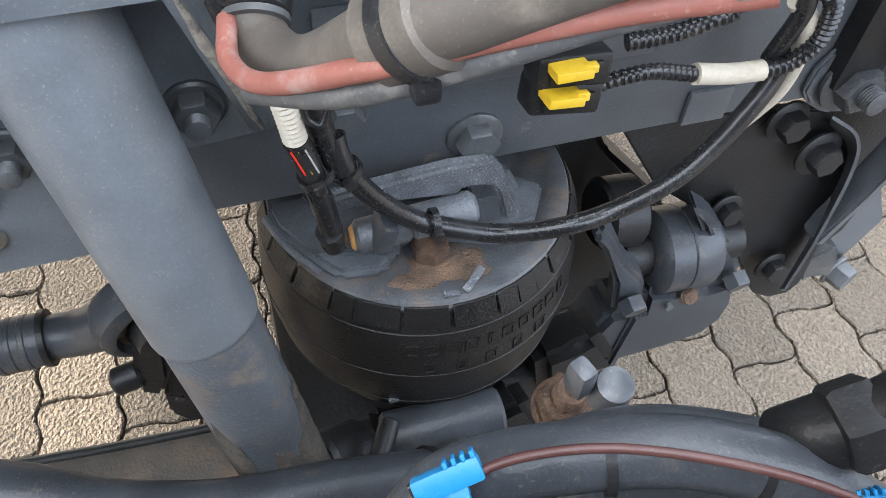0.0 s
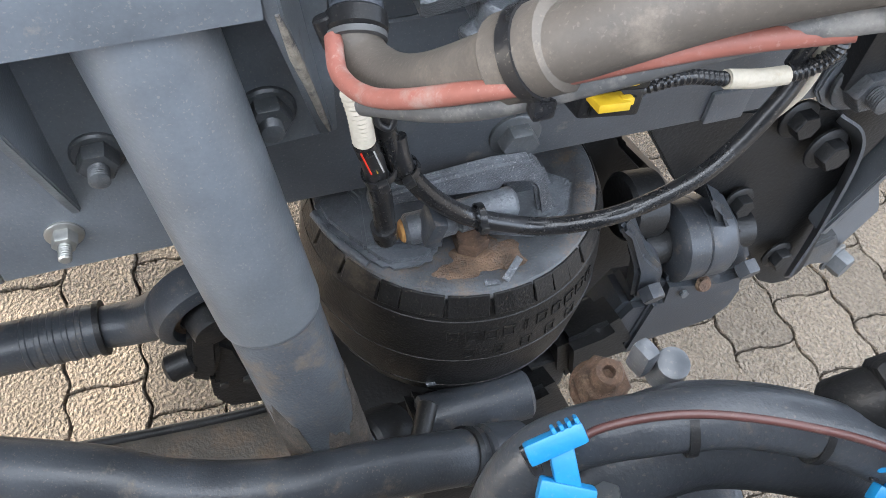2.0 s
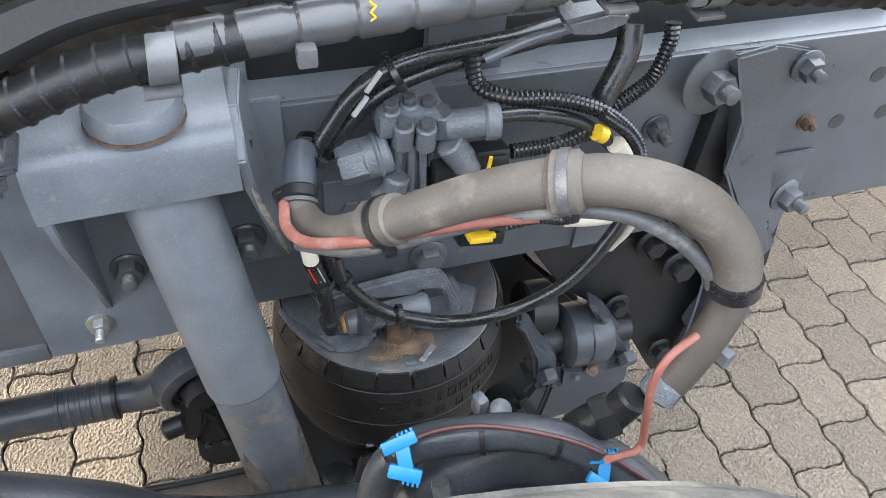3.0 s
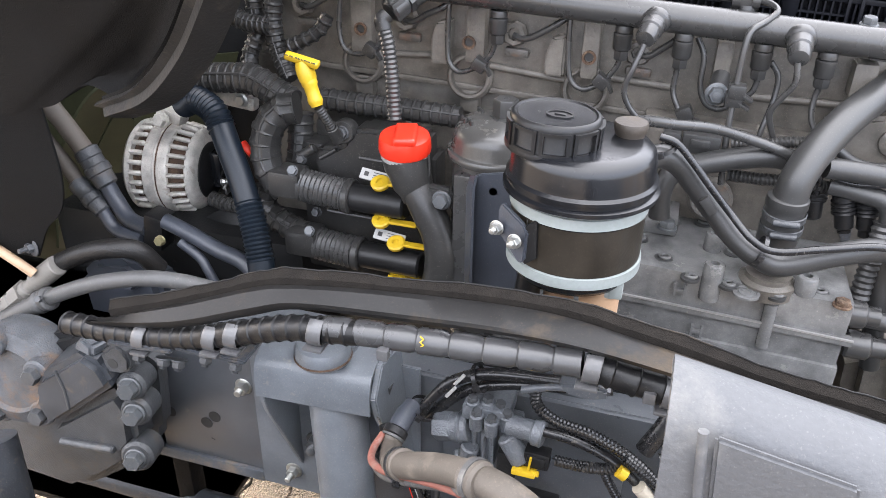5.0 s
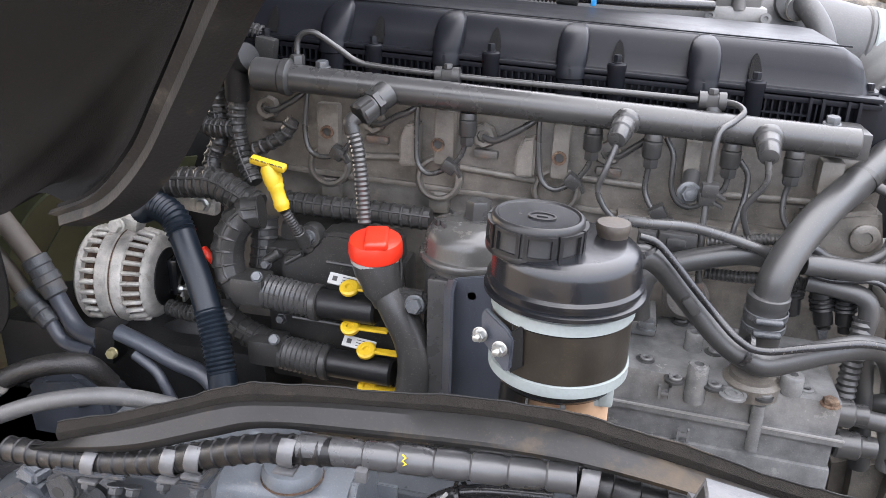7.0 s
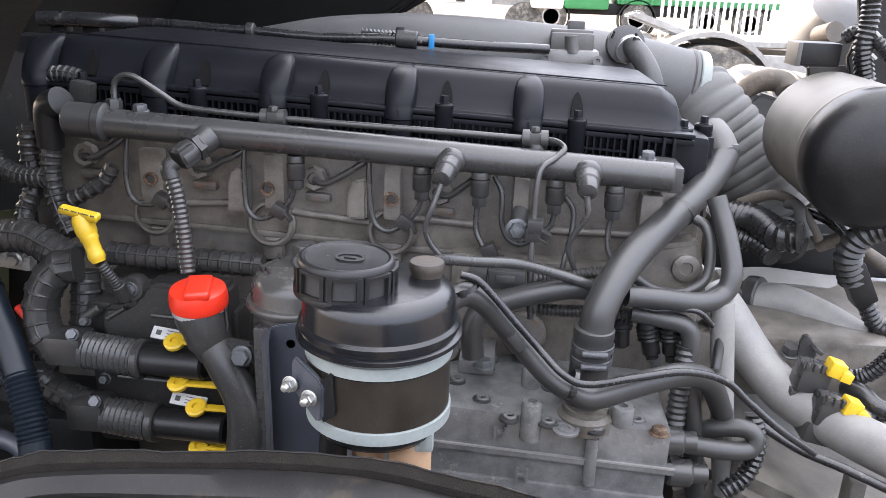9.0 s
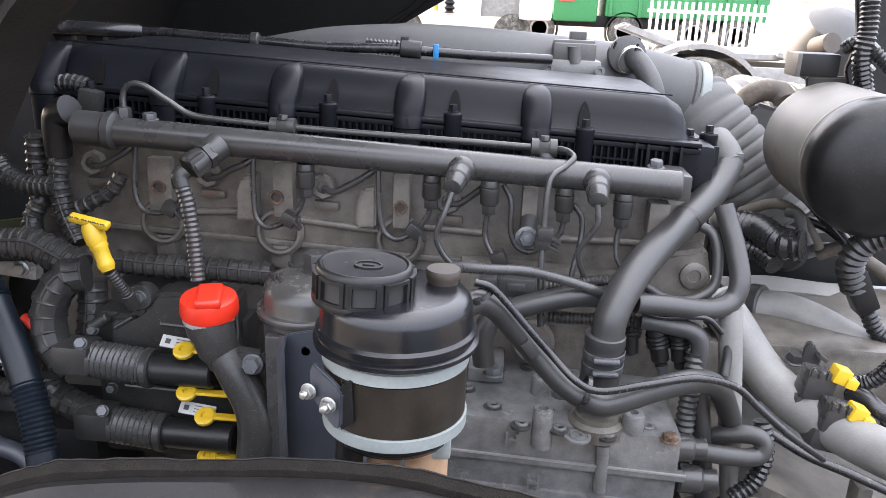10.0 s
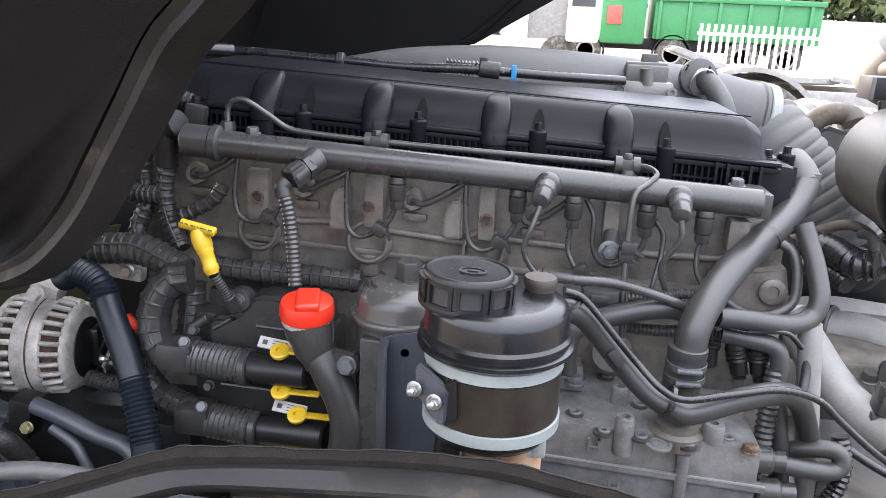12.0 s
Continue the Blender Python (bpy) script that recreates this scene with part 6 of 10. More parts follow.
# ---- pressure sensor with conduit ----
sens = thing("rail_pressure_sensor", (-0.138, 1, 1.182), "grey rail pressure sensor with a ribbed conduit below it", "sensor")
m_ = frame_of((-0.13, 1.03, 1.192), Vector((-0.162, 0.985, 1.164)) - Vector((-0.13, 1.03, 1.192)))
part("body", lathe(bmesh.new(), m_, [(0.017, -0.004), (0.018, 0.0), (0.017, 0.016), (0.0135, 0.017), (0.0135, 0.024), (0.0155, 0.025), (0.0155, 0.046), (0.012, 0.05)], 20), M_RAIL, sens)
part("hex", lathe(bmesh.new(), m_, [(0.0185, 0.014), (0.0185, 0.024)], 6), M_RAIL, sens)
part("plug", box(bmesh.new(), m_ @ Matrix.Translation((0, 0, 0.038)), (0.028, 0.026, 0.024), 0.004), M_LOOM, sens)
part("elbow", pipe([(-0.156, 0.985, 1.169), (-0.161, 0.98, 1.162), (-0.158, 0.978, 1.15)], 0.0105, 14), M_LOOM, sens)
part("conduit", ribbed([(-0.158, 0.978, 1.152), (-0.151, 0.975, 1.13), (-0.145, 0.97, 1.095), (-0.141, 0.965, 1.06), (-0.138, 0.96, 1.036)], 0.0098, 0.0062, 0.0014, 18), M_LINE, sens, smooth=25)


def conduit(name, pts, r, label, pitch=0.016, material=None):
    """A jointed wiring conduit with a raised seam along its near side."""
    t = thing(name, tuple(pts[0]), label, "conduit", "wiring conduits")
    part("sheath", banded(pts, r, pitch, 0.0028, 0.0018, 12), material or M_LOOM, t, smooth=30)
    run = even(curve_through(pts, 8), pitch)
    part("seam", tube(bmesh.new(), [q + Vector((0, -r * 0.86, r * 0.52)) for q in run], r * 0.11, 6), M_RAIL, t)
    return t


conduit("wiring_conduit", [(-0.454, 1, 1.049), (-0.406, 1, 1.054), (-0.37, 1, 1.055), (-0.333, 0.995, 1.042), (-0.301, 0.99, 1.029)], 0.021, "dusty grey ribbed wiring conduit beside the engine", 0.012)
conduit("wiring_conduit", [(-0.289, 0.975, 1.031), (-0.31, 0.97, 1.027), (-0.33, 0.965, 1.004), (-0.338, 0.96, 0.97), (-0.33, 0.955, 0.933), (-0.306, 0.955, 0.907)], 0.022, "grey ribbed wiring conduit bent like a hook", 0.02)
conduit("wiring_conduit", [(-0.313, 1.03, 1.002), (-0.312, 1.02, 0.956), (-0.314, 1.01, 0.918)], 0.019, "grey ribbed wiring conduit hanging down", 0.014)
conduit("wiring_conduit", [(-0.28, 1.04, 1.025), (-0.224, 1.04, 1.023), (-0.145, 1.04, 1.023), (-0.066, 1.04, 1.021)], 0.0155, "long grey wiring conduit along the engine block", 0.014)
conduit("wiring_conduit", [(-0.358, 1.06, 1.162), (-0.36, 1.055, 1.127), (-0.352, 1.05, 1.086), (-0.325, 1.03, 1.049)], 0.0125, "grey ribbed wiring conduit hanging by the rail", 0.011)
conduit("wiring_conduit", [(-0.395, 1.07, 1.185), (-0.397, 1.07, 1.138), (-0.389, 1.06, 1.109), (-0.402, 1.05, 1.07), (-0.387, 1.03, 1.045)], 0.012, "grey ribbed wiring conduit hanging by the rail", 0.011)
conduit("wiring_conduit", [(-0.447, 1.06, 1.152), (-0.429, 1.055, 1.133), (-0.396, 1.05, 1.122), (-0.357, 1.045, 1.124)], 0.0125, "grey ribbed wiring conduit crossing between two others", 0.009)
conduit("wiring_conduit", [(-0.325, 1.04, 1.098), (-0.3, 1.04, 1.111), (-0.282, 1.045, 1.123), (-0.269, 1.05, 1.146)], 0.0095, "thin wiring conduit with a small plug", 0.013)
conduit("wiring_conduit", [(-0.406, 1.12, 1.224), (-0.391, 1.12, 1.244), (-0.366, 1.12, 1.251), (-0.338, 1.12, 1.246)], 0.011, "short ribbed wiring conduit over the rail", 0.008)
conduit("wiring_conduit", [(-0.35, 0.97, 0.9), (-0.351, 0.965, 0.868), (-0.318, 0.96, 0.849), (-0.288, 0.955, 0.842), (-0.255, 0.95, 0.831)], 0.019, "grey ribbed wiring conduit to a lower plug", 0.015)
conduit("wiring_conduit", [(-0.465, 1, 0.849), (-0.425, 0.99, 0.849), (-0.377, 0.98, 0.858)], 0.011, "thin grey wiring conduit by the starter", 0.009)
elb = thing("rail_end_elbow", (-0.353, 1.06, 1.204), "glossy black plastic elbow at the rail end", "elbow")
part("elbow", pipe([(-0.358, 1.06, 1.162), (-0.357, 1.06, 1.192), (-0.352, 1.06, 1.215), (-0.333, 1.055, 1.224)], [0.0165 + 0.004 * min(1, i / 16) for i in range(25)], 18), M_PLASTIC, elb)
part("bracket", box(bmesh.new(), Matrix.Translation((-0.329, 1.1, 1.226)) @ Matrix.Rotation(0.15, 4, "Y"), (0.03, 0.02, 0.04), 0.004), M_LOOM, elb)

# ---- dipstick ----
dip = thing("oil_dipstick", (-0.252, 0.955, 1.078), "bright yellow engine oil dipstick with a wing handle", "dipstick")
h0, h1 = Vector((-0.287, 0.948, 1.113)), Vector((-0.239, 0.948, 1.1035))
hm = frame_of((h0 + h1) / 2, h1 - h0, (0, -0.3, 1))
part("handle", box(bmesh.new(), hm, (0.0125, 0.009, (h1 - h0).length), 0.003, 3), M_YELLOW, dip)
G0 = Vector((-0.264, 0.95, 1.106))
gm = frame_of(G0, Vector((-0.2435, 0.945, 1.048)) - G0)
part("shoulder", lathe(bmesh.new(), gm @ Matrix.Diagonal((1.0, 0.8, 1, 1)), [(0.011, 0), (0.0135, 0.005), (0.0142, 0.014), (0.0135, 0.024), (0.0108, 0.03)], 22), M_YELLOW, dip)
part("body", lathe(bmesh.new(), gm, [(0.0105, 0.026), (0.0112, 0.031), (0.0095, 0.034), (0.0092, 0.048), (0.0102, 0.051), (0.0102, 0.056), (0.0086, 0.059), (0.0082, 0.0615)], 24), M_YELLOW, dip)
part("tube", ribbed([(-0.2425, 0.945, 1.047), (-0.236, 0.95, 1.032), (-0.229, 0.96, 1.008)], 0.0072, 0.004, 0.0008, 12), M_LOOM, dip)
part("tube_foot", cyl(bmesh.new(), (-0.23, 0.958, 1.014), (-0.225, 0.968, 0.992), 0.0092, seg=14, bev=0.001), M_LOOM, dip)


def writing(text, name, at, size, right, up, material, parent, depth=0.0006):
    """Raised lettering in the built-in font, as a mesh."""
    cu = bpy.data.curves.new(name, "FONT")
    cu.body, cu.size, cu.extrude, cu.align_x, cu.align_y = text, size, depth, "CENTER", "CENTER"
    ob = bpy.data.objects.new(name, cu)
    me = bpy.data.meshes.new_from_object(ob)
    bpy.data.objects.remove(ob)
    r, u = Vector(right).normalized(), Vector(up).normalized()
    n_ = r.cross(u).normalized()
    u = n_.cross(r)
    m_ = Matrix((r, u, n_)).transposed().to_4x4()
    m_.translation = Vector(at) - BASE[parent.name]
    me.transform(m_)
    me.materials.append(material)
    ob = new(name, me)
    ob.parent = parent
    BASE[ob.name] = BASE[parent.name]
    return ob


writing("ENGINE OIL", "lettering", (h0 + h1) / 2 + Vector((0, -0.0056, 0.0018)), 0.0084, -(h1 - h0), (0, 0.7, -0.75), M_DARKPRINT_HOLES, dip)

# ---- oil filler ----
fil = thing("oil_filler", (-0.11, 0.92, 0.983), "black oil filler neck with a bright red cap", "oil filler")
cc = Vector((-0.111, 0.925, 1.014))
cm = frame_of(cc, (0.02, -0.12, 1))
part("cap", lathe(bmesh.new(), cm, [(0.030, -0.006), (0.034, -0.004), (0.0348, 0.0), (0.0342, 0.012), (0.0325, 0.0175), (0.027, 0.02), (0.0, 0.0205)], 48), M_RED, fil, "bright red grip cap")
part("grip", box(bmesh.new(), cm @ Matrix.Rotation(0.25, 4, "Z") @ Matrix.Translation((0.006, 0.002, 0.0215)), (0.05, 0.030, 0.012), 0.005, 3), M_RED, fil)
part("collar", lathe(bmesh.new(), cm, [(0.031, -0.013), (0.0325, -0.011), (0.0325, -0.006), (0.029, -0.004)], 40), M_LABEL, fil, "pale plastic ring")
part("neck", lathe(bmesh.new(), frame_of(cc + Vector((0, 0, -0.012)), Vector((-0.091, 0.915, 0.961)) - cc), [(0.031, 0), (0.031, 0.012), (0.028, 0.022), (0.0265, 0.04), (0.021, 0.05), (0.019, 0.06)], 36), M_LOOM, fil)
part("strap", pipe([cc + Vector((0.034, -0.004, -0.004)), cc + Vector((0.036, -0.008, -0.03)), cc + Vector((0.028, -0.014, -0.05))], 0.0018, 8), M_LOOM, fil)
part("pipe", pipe([(-0.094, 0.918, 0.966), (-0.076, 0.91, 0.938), (-0.058, 0.905, 0.904), (-0.051, 0.9, 0.868), (-0.057, 0.895, 0.806)], 0.0225, 22), M_LOOM, fil)
part("ear", plate(bmesh.new(), [(-0.092, 0.905, 0.937), (-0.075, 0.905, 0.974), (-0.042, 0.905, 0.972), (-0.037, 0.905, 0.955), (-0.043, 0.905, 0.942), (-0.071, 0.905, 0.933)], (0, 0.014, 0), 0.004), M_LOOM, fil)
bolt("ear_bolt", (-0.053, 0.903, 0.957), (0, -1, 0.15), 0.018, 0.009, "", 0.013, 0, parent=fil)

# ---- control unit with two plugs ----
ecu = thing("engine_control_unit", (-0.204, 0.99, 0.869), "black engine control unit with two large plugs", "control unit")
part("case", slab(bmesh.new(), (-0.303, 1, 0.756), Vector((-0.09, 1, 0.97)) + Vector((0, 0.05, 0)), 0.01), M_LOOM, ecu)
part("upper_case", plate(bmesh.new(), [(-0.273, 0.982, 0.9), (-0.271, 0.982, 0.963), (-0.263, 0.982, 0.972), (-0.236, 0.982, 0.974), (-0.224, 0.982, 0.982), (-0.214, 0.982, 0.999), (-0.2, 0.982, 1.008), (-0.1, 0.982, 1.006), (-0.095, 0.982, 0.9)], (0, 0.05, 0), 0.007), M_LOOM, ecu, "moulded upper case")
for x0, z0, x1, z1 in ((-0.262, 0.955, -0.236, 0.972), (-0.2, 0.965, -0.13, 0.962), (-0.2, 0.885, -0.13, 0.883), (-0.255, 0.872, -0.115, 0.868)):
    part("case_rib", tube(bmesh.new(), [Vector((x0, 0.9815, z0)), Vector((x1, 0.9815, z1))], 0.0032, 8), M_LOOM, ecu)
part("case_lug", cyl(bmesh.new(), (-0.292, 0.975, 0.955), (-0.268, 0.978, 0.972), 0.0075, seg=14, bev=0.002), M_LOOM, ecu)
for c in ((-0.286, 0.972, 0.955), (-0.268, 0.972, 0.872)):
    part("case_screw", hexhead(bmesh.new(), c, (0, -1, 0.2), 0.011, 0.007, 0.0078), M_CASTDUST, ecu)
for dy_, (a0, a1, b1, b2) in enumerate((((-0.276, 0.95, 0.924), (-0.207, 0.945, 0.92), (-0.165, 0.942, 0.922), (-0.114, 0.94, 0.921)), ((-0.254, 0.945, 0.834), (-0.194, 0.94, 0.832), (-0.145, 0.937, 0.833), (-0.09, 0.935, 0.833)))):
    pl = part("plug", cyl(bmesh.new(), a1, b2, 0.0195, seg=26, bev=0.003), M_PLASTIC, ecu)
    part("boot", ribbed([a0, (Vector(a0) + Vector(a1)) / 2, a1], 0.0245, 0.0075, 0.0028, 26), M_LINE, pl, smooth=25)
    part("boot_end", cyl(bmesh.new(), a1, Vector(a1) + (Vector(b2) - Vector(a1)).normalized() * 0.012, 0.0255, seg=26, bev=0.002), M_LOOM, pl)
    part("cable_clamp", box(bmesh.new(), Matrix.Translation(Vector(a0) + Vector((-0.022, 0, 0.004))), (0.05, 0.045, 0.04), 0.008), M_LOOM, pl)
    part("clamp_screw", hexhead(bmesh.new(), Vector(a0) + Vector((-0.005, -0.02, 0.03)), (0.3, -0.8, 0.5), 0.012, 0.008, 0.008), M_BOLT, pl)
    for zo, k in ((0.03, 0), (-0.028, 1)):
        c = Vector(b2) + Vector((-0.01, 0.0, zo))
        lv = part("lever", box(bmesh.new(), Matrix.Translation(c), (0.05, 0.012, 0.0042), 0.0014), M_YELLOW, pl, "yellow locking lever")
        part("lever_eye", lathe(bmesh.new(), frame_of(c + Vector((-0.028, -0.002, 0.0)), (0, -0.5, 1)), [(0.013, -0.003), (0.0135, 0.002), (0.011, 0.004), (0.005, 0.004), (0.004, 0.001)], 22), M_YELLOW, lv)
    lab = part("label_block", box(bmesh.new(), Matrix.Translation(Vector(b1) + Vector((0.004, 0.004, 0.034))) @ Matrix.Rotation(0.12, 4, "Y") @ Matrix.Rotation(0.75, 4, "X"), (0.046, 0.016, 0.004), 0.001), M_LABEL, pl, "pale label with unreadable print")
    lm = Matrix.Translation(Vector(b1) + Vector((0.004, 0.004, 0.034))) @ Matrix.Rotation(0.12, 4, "Y") @ Matrix.Rotation(0.75, 4, "X")
    for k in range(3):
        part("print_bar", box(bmesh.new(), lm @ Matrix.Translation((0.006, -0.004 + 0.004 * k, 0.0022)), (0.02, 0.0009, 0.0008)), M_DARKPRINT_HOLES, lab)
    part("print_square", box(bmesh.new(), lm @ Matrix.Translation((-0.014, 0, 0.0022)), (0.0065, 0.0065, 0.0008)), M_DARKPRINT_HOLES, lab)
rn = thing("round_sensor", (-0.234, 1.0, 0.981), "round grey rubber mount with a centre nut on the block", "mount")
part("disc", lathe(bmesh.new(), frame_of((-0.223, 1.0, 0.999), (0, -1, 0.1)), [(0.0155, 0), (0.0172, 0.004), (0.0172, 0.02), (0.0155, 0.024), (0.0095, 0.0245)], 28), M_LOOM, rn)
bolt("nut", (-0.223, 0.976, 1.001), (0, -1, 0.1), 0.015, 0.007, "", 0.0105, 0.005, M_CASTDUST, rn)
solo("block_casting", slab(bmesh.new(), (-0.293, 1.03, 0.902), Vector((-0.174, 1.03, 0.996)) + Vector((0, 0.07, 0)), 0.012), M_LOOM, (-0.252, 1.05, 0.914), "dark cast housing on the engine block", "housing")

# ---- oil filter housing ----
flt = thing("oil_filter_housing", (0.03, 0.95, 0.78), "dark grey cylindrical oil filter housing with a domed lid", "filter")
fc = (0.007, 0.955)
fm = Matrix.Translation((fc[0], fc[1], 0))
part("body", lathe(bmesh.new(), fm, [(0.058, 0.74), (0.059, 0.80), (0.059, 1.005), (0.057, 1.015)], 48), M_LINE, flt)
part("lid", lathe(bmesh.new(), fm, [(0.0595, 1.008), (0.0655, 1.009), (0.067, 1.012), (0.067, 1.0165), (0.0655, 1.019), (0.0615, 1.0205), (0.0605, 1.024), (0.0595, 1.036), (0.057, 1.044), (0.05, 1.053), (0.038, 1.058), (0.02, 1.06), (0.0, 1.06)], 56), M_LID, flt, "smooth domed lid with a rolled flange")
part("hex", lathe(bmesh.new(), fm @ Matrix.Translation((0.006, 0.004, 0)) @ Matrix.Rotation(0.3, 4, "Z"), [(0.019, 1.056), (0.019, 1.061), (0.0165, 1.0615), (0.0165, 1.081), (0.015, 1.084)], 6), M_LINE, flt)
part("hex_dimple", cyl(bmesh.new(), (fc[0] + 0.006, fc[1] + 0.004, 1.083), (fc[0] + 0.006, fc[1] + 0.004, 1.0846), 0.003, seg=12), M_DARKPRINT_HOLES, flt)
for c in ((-0.036, 0.938), (-0.026, 0.93), (-0.024, 0.975)):
    part("lid_mark", box(bmesh.new(), Matrix.Translation((c[0], c[1], 1.055)) @ Matrix.Rotation(0.6, 4, "Z"), (0.0035, 0.018, 0.013), 0.0012), M_LINE, flt)
part("body_panel", slab(bmesh.new(), (-0.035, 0.892, 0.80), (0.042, 0.91, 1.0), 0.004), M_LINE, flt)

# ---- steering oil reservoir ----
RX, RYY = 0.137, 0.762
res = thing("steering_oil_reservoir", (RX, RYY, 0.94), "black plastic steering oil reservoir held by two white straps", "oil reservoir")
m = Matrix.Translation((RX, RYY, 0))
part("body", lathe(bmesh.new(), m, [(0.045, 0.967), (0.06, 0.972), (0.0665, 0.98), (0.0685, 0.99), (0.0685, 1.068)], 56), M_GLOSSBLACK, res)
shell = part("upper_shell", lathe(bmesh.new(), Matrix.Translation((RX, RYY, 0.006)), [(0.0685, 1.058), (0.0745, 1.060), (0.0795, 1.064), (0.0795, 1.068), (0.0752, 1.07), (0.0752, 1.0735), (0.077, 1.0745), (0.077, 1.078), (0.0738, 1.081), (0.0732, 1.085), (0.0725, 1.100), (0.0705, 1.107), (0.066, 1.1115), (0.055, 1.113), (0.0, 1.1135)], 56), M_GLOSSBLACK, res)
for z0, z1 in ((1.051, 1.0645), (0.985, 0.9985)):
    part("strap", lathe(bmesh.new(), m, [(0.0672, z0), (0.0712, z0 + 0.001), (0.0712, z1 - 0.001), (0.0672, z1)], 56, cap=False), M_WHITE, res, "white rubber strap")
part("wrap_seam", slab(bmesh.new(), (RX - 0.042, RYY - 0.0557, 0.999), (RX - 0.0405, RYY - 0.0537, 1.0505)), M_DARKPRINT_HOLES, res)
part("metal_band", lathe(bmesh.new(), m, [(0.0688, 0.999), (0.0694, 0.999), (0.0694, 1.05), (0.0688, 1.05)], 56, cap=False), M_BAND, res, "dark brown painted steel band")
m2 = Matrix.Translation((0.107, 0.752, 1.125)) @ Matrix.Rotation(radians(2), 4, "Y") @ Matrix.Translation((0, 0, -1.13))
cap = part("cap", lathe(bmesh.new(), m2, [(0.04, 1.114), (0.0445, 1.117), (0.0458, 1.119), (0.0458, 1.122), (0.0452, 1.123), (0.0452, 1.147), (0.044, 1.151), (0.042, 1.1525), (0.0405, 1.1525), (0.0385, 1.150), (0.02, 1.1495), (0.0, 1.1495)], 64), M_CAP, res, "black screw cap with framed grip panels")


def grip_frame(m, ang):
    """One raised rectangular frame on the cap's side, bent to its curve."""
    bm = bmesh.new()
    zs = (1.1225, 1.1255, 1.1435, 1.1465)
    aa = [ang - 0.31, ang - 0.23] + [ang - 0.23 + 0.46 * k / 6 for k in range(1, 7)] + [ang + 0.31]
    g = [[bm.verts.new((0.0484 * math.cos(a), 0.0484 * math.sin(a), z)) for z in zs] for a in aa]
    faces = [bm.faces.new((g[i][j], g[i + 1][j], g[i + 1][j + 1], g[i][j + 1])) for i in range(len(aa) - 1) for j in range(3) if j != 1 or i in (0, len(aa) - 2)]
    ext = bmesh.ops.extrude_face_region(bm, geom=faces)
    for v in [e for e in ext["geom"] if isinstance(e, bmesh.types.BMVert)]:
        v.co.x *= 0.92
        v.co.y *= 0.92
    bmesh.ops.recalc_face_normals(bm, faces=bm.faces)
    bmesh.ops.transform(bm, matrix=m, verts=bm.verts)
    return bm


part("cap_top", lathe(bmesh.new(), m2, [(0.039, 1.1502), (0.0385, 1.1512), (0.03, 1.1508), (0.0, 1.1506)], 56), M_GLOSSBLACK, cap, "glossy oily disc")
part("cap_skirt", lathe(bmesh.new(), m2, [(0.0458, 1.1165), (0.0482, 1.1175), (0.0486, 1.121), (0.0478, 1.1232), (0.0458, 1.1235)], 64, cap=False), M_CAP, cap)
for i in range(9):
    part("cap_grip", grip_frame(m2, 2 * math.pi * i / 9), M_CAP, cap)
part("cap_emblem", lathe(bmesh.new(), m2 @ Matrix.Translation((0.004, -0.004, 0)) @ Matrix.Diagonal((1.3, 1, 1, 1)), [(0.0105, 1.1505), (0.0105, 1.1522), (0.0088, 1.1522), (0.0088, 1.151), (0.0, 1.151)], 30, cap=False), M_CAP, cap, "flat oval emblem")
part("cap_emblem", box(bmesh.new(), m2 @ Matrix.Translation((0.004, -0.004, 1.1516)), (0.011, 0.0028, 0.0016), 0.0004), M_CAP, cap)
part("breather_plug", lathe(bmesh.new(), Matrix.Translation((0.178, 0.79, 0.0)), [(0.0165, 1.098), (0.0178, 1.102), (0.0178, 1.109), (0.0165, 1.1115), (0.0148, 1.116), (0.0148, 1.12), (0.0168, 1.1245), (0.0172, 1.1305), (0.0162, 1.133), (0.0, 1.1335)], 30), M_DARKHOSE, res, "dusty grey rubber plug")
part("foot", cyl(bmesh.new(), (RX - 0.01, RYY, 0.90), (RX - 0.01, RYY, 0.972), 0.017, seg=20), M_BROWN, res)
part("foot", cyl(bmesh.new(), (RX + 0.035, RYY - 0.02, 0.90), (RX + 0.035, RYY - 0.02, 0.97), 0.021, seg=20), M_BROWN, res, "brown moulded stub with an arrow")
part("hose_clip", box(bmesh.new(), Matrix.Translation((RX + 0.035, RYY - 0.03, 0.968)), (0.03, 0.02, 0.008), 0.002), M_WHITE, res)
part("hose_clip", box(bmesh.new(), Matrix.Translation((RX + 0.052, RYY - 0.035, 0.975)), (0.014, 0.012, 0.02), 0.003), M_WHITE, res)
part("bottom_hose", cyl(bmesh.new(), (RX - 0.045, RYY - 0.02, 0.90), (RX - 0.04, RYY - 0.02, 0.972), 0.014, seg=18), M_PLASTIC, res)

brr = thing("reservoir_bracket", (0.03, 0.80, 0.85), "blue-grey folded sheet bracket carrying the reservoir", "bracket")
part("back_sheet", plate(bmesh.new(), [(0.012, 0.8, 0.884), (0.012, 0.8, 1.033), (0.015, 0.8, 1.044), (0.023, 0.8, 1.048), (0.052, 0.8, 1.054), (0.087, 0.8, 1.027), (0.089, 0.8, 0.892)], (0, 0.004, 0), 0.001), M_BRACKET, brr)
part("edge_fold", sheet([[(0.011, 0.8, 0.884), (0.01, 0.8, 1.03), (0.014, 0.8, 1.045)], [(0.024, 0.775, 0.902), (0.023, 0.775, 1.042), (0.026, 0.775, 1.056)]], 0.003), M_BRACKET, brr)
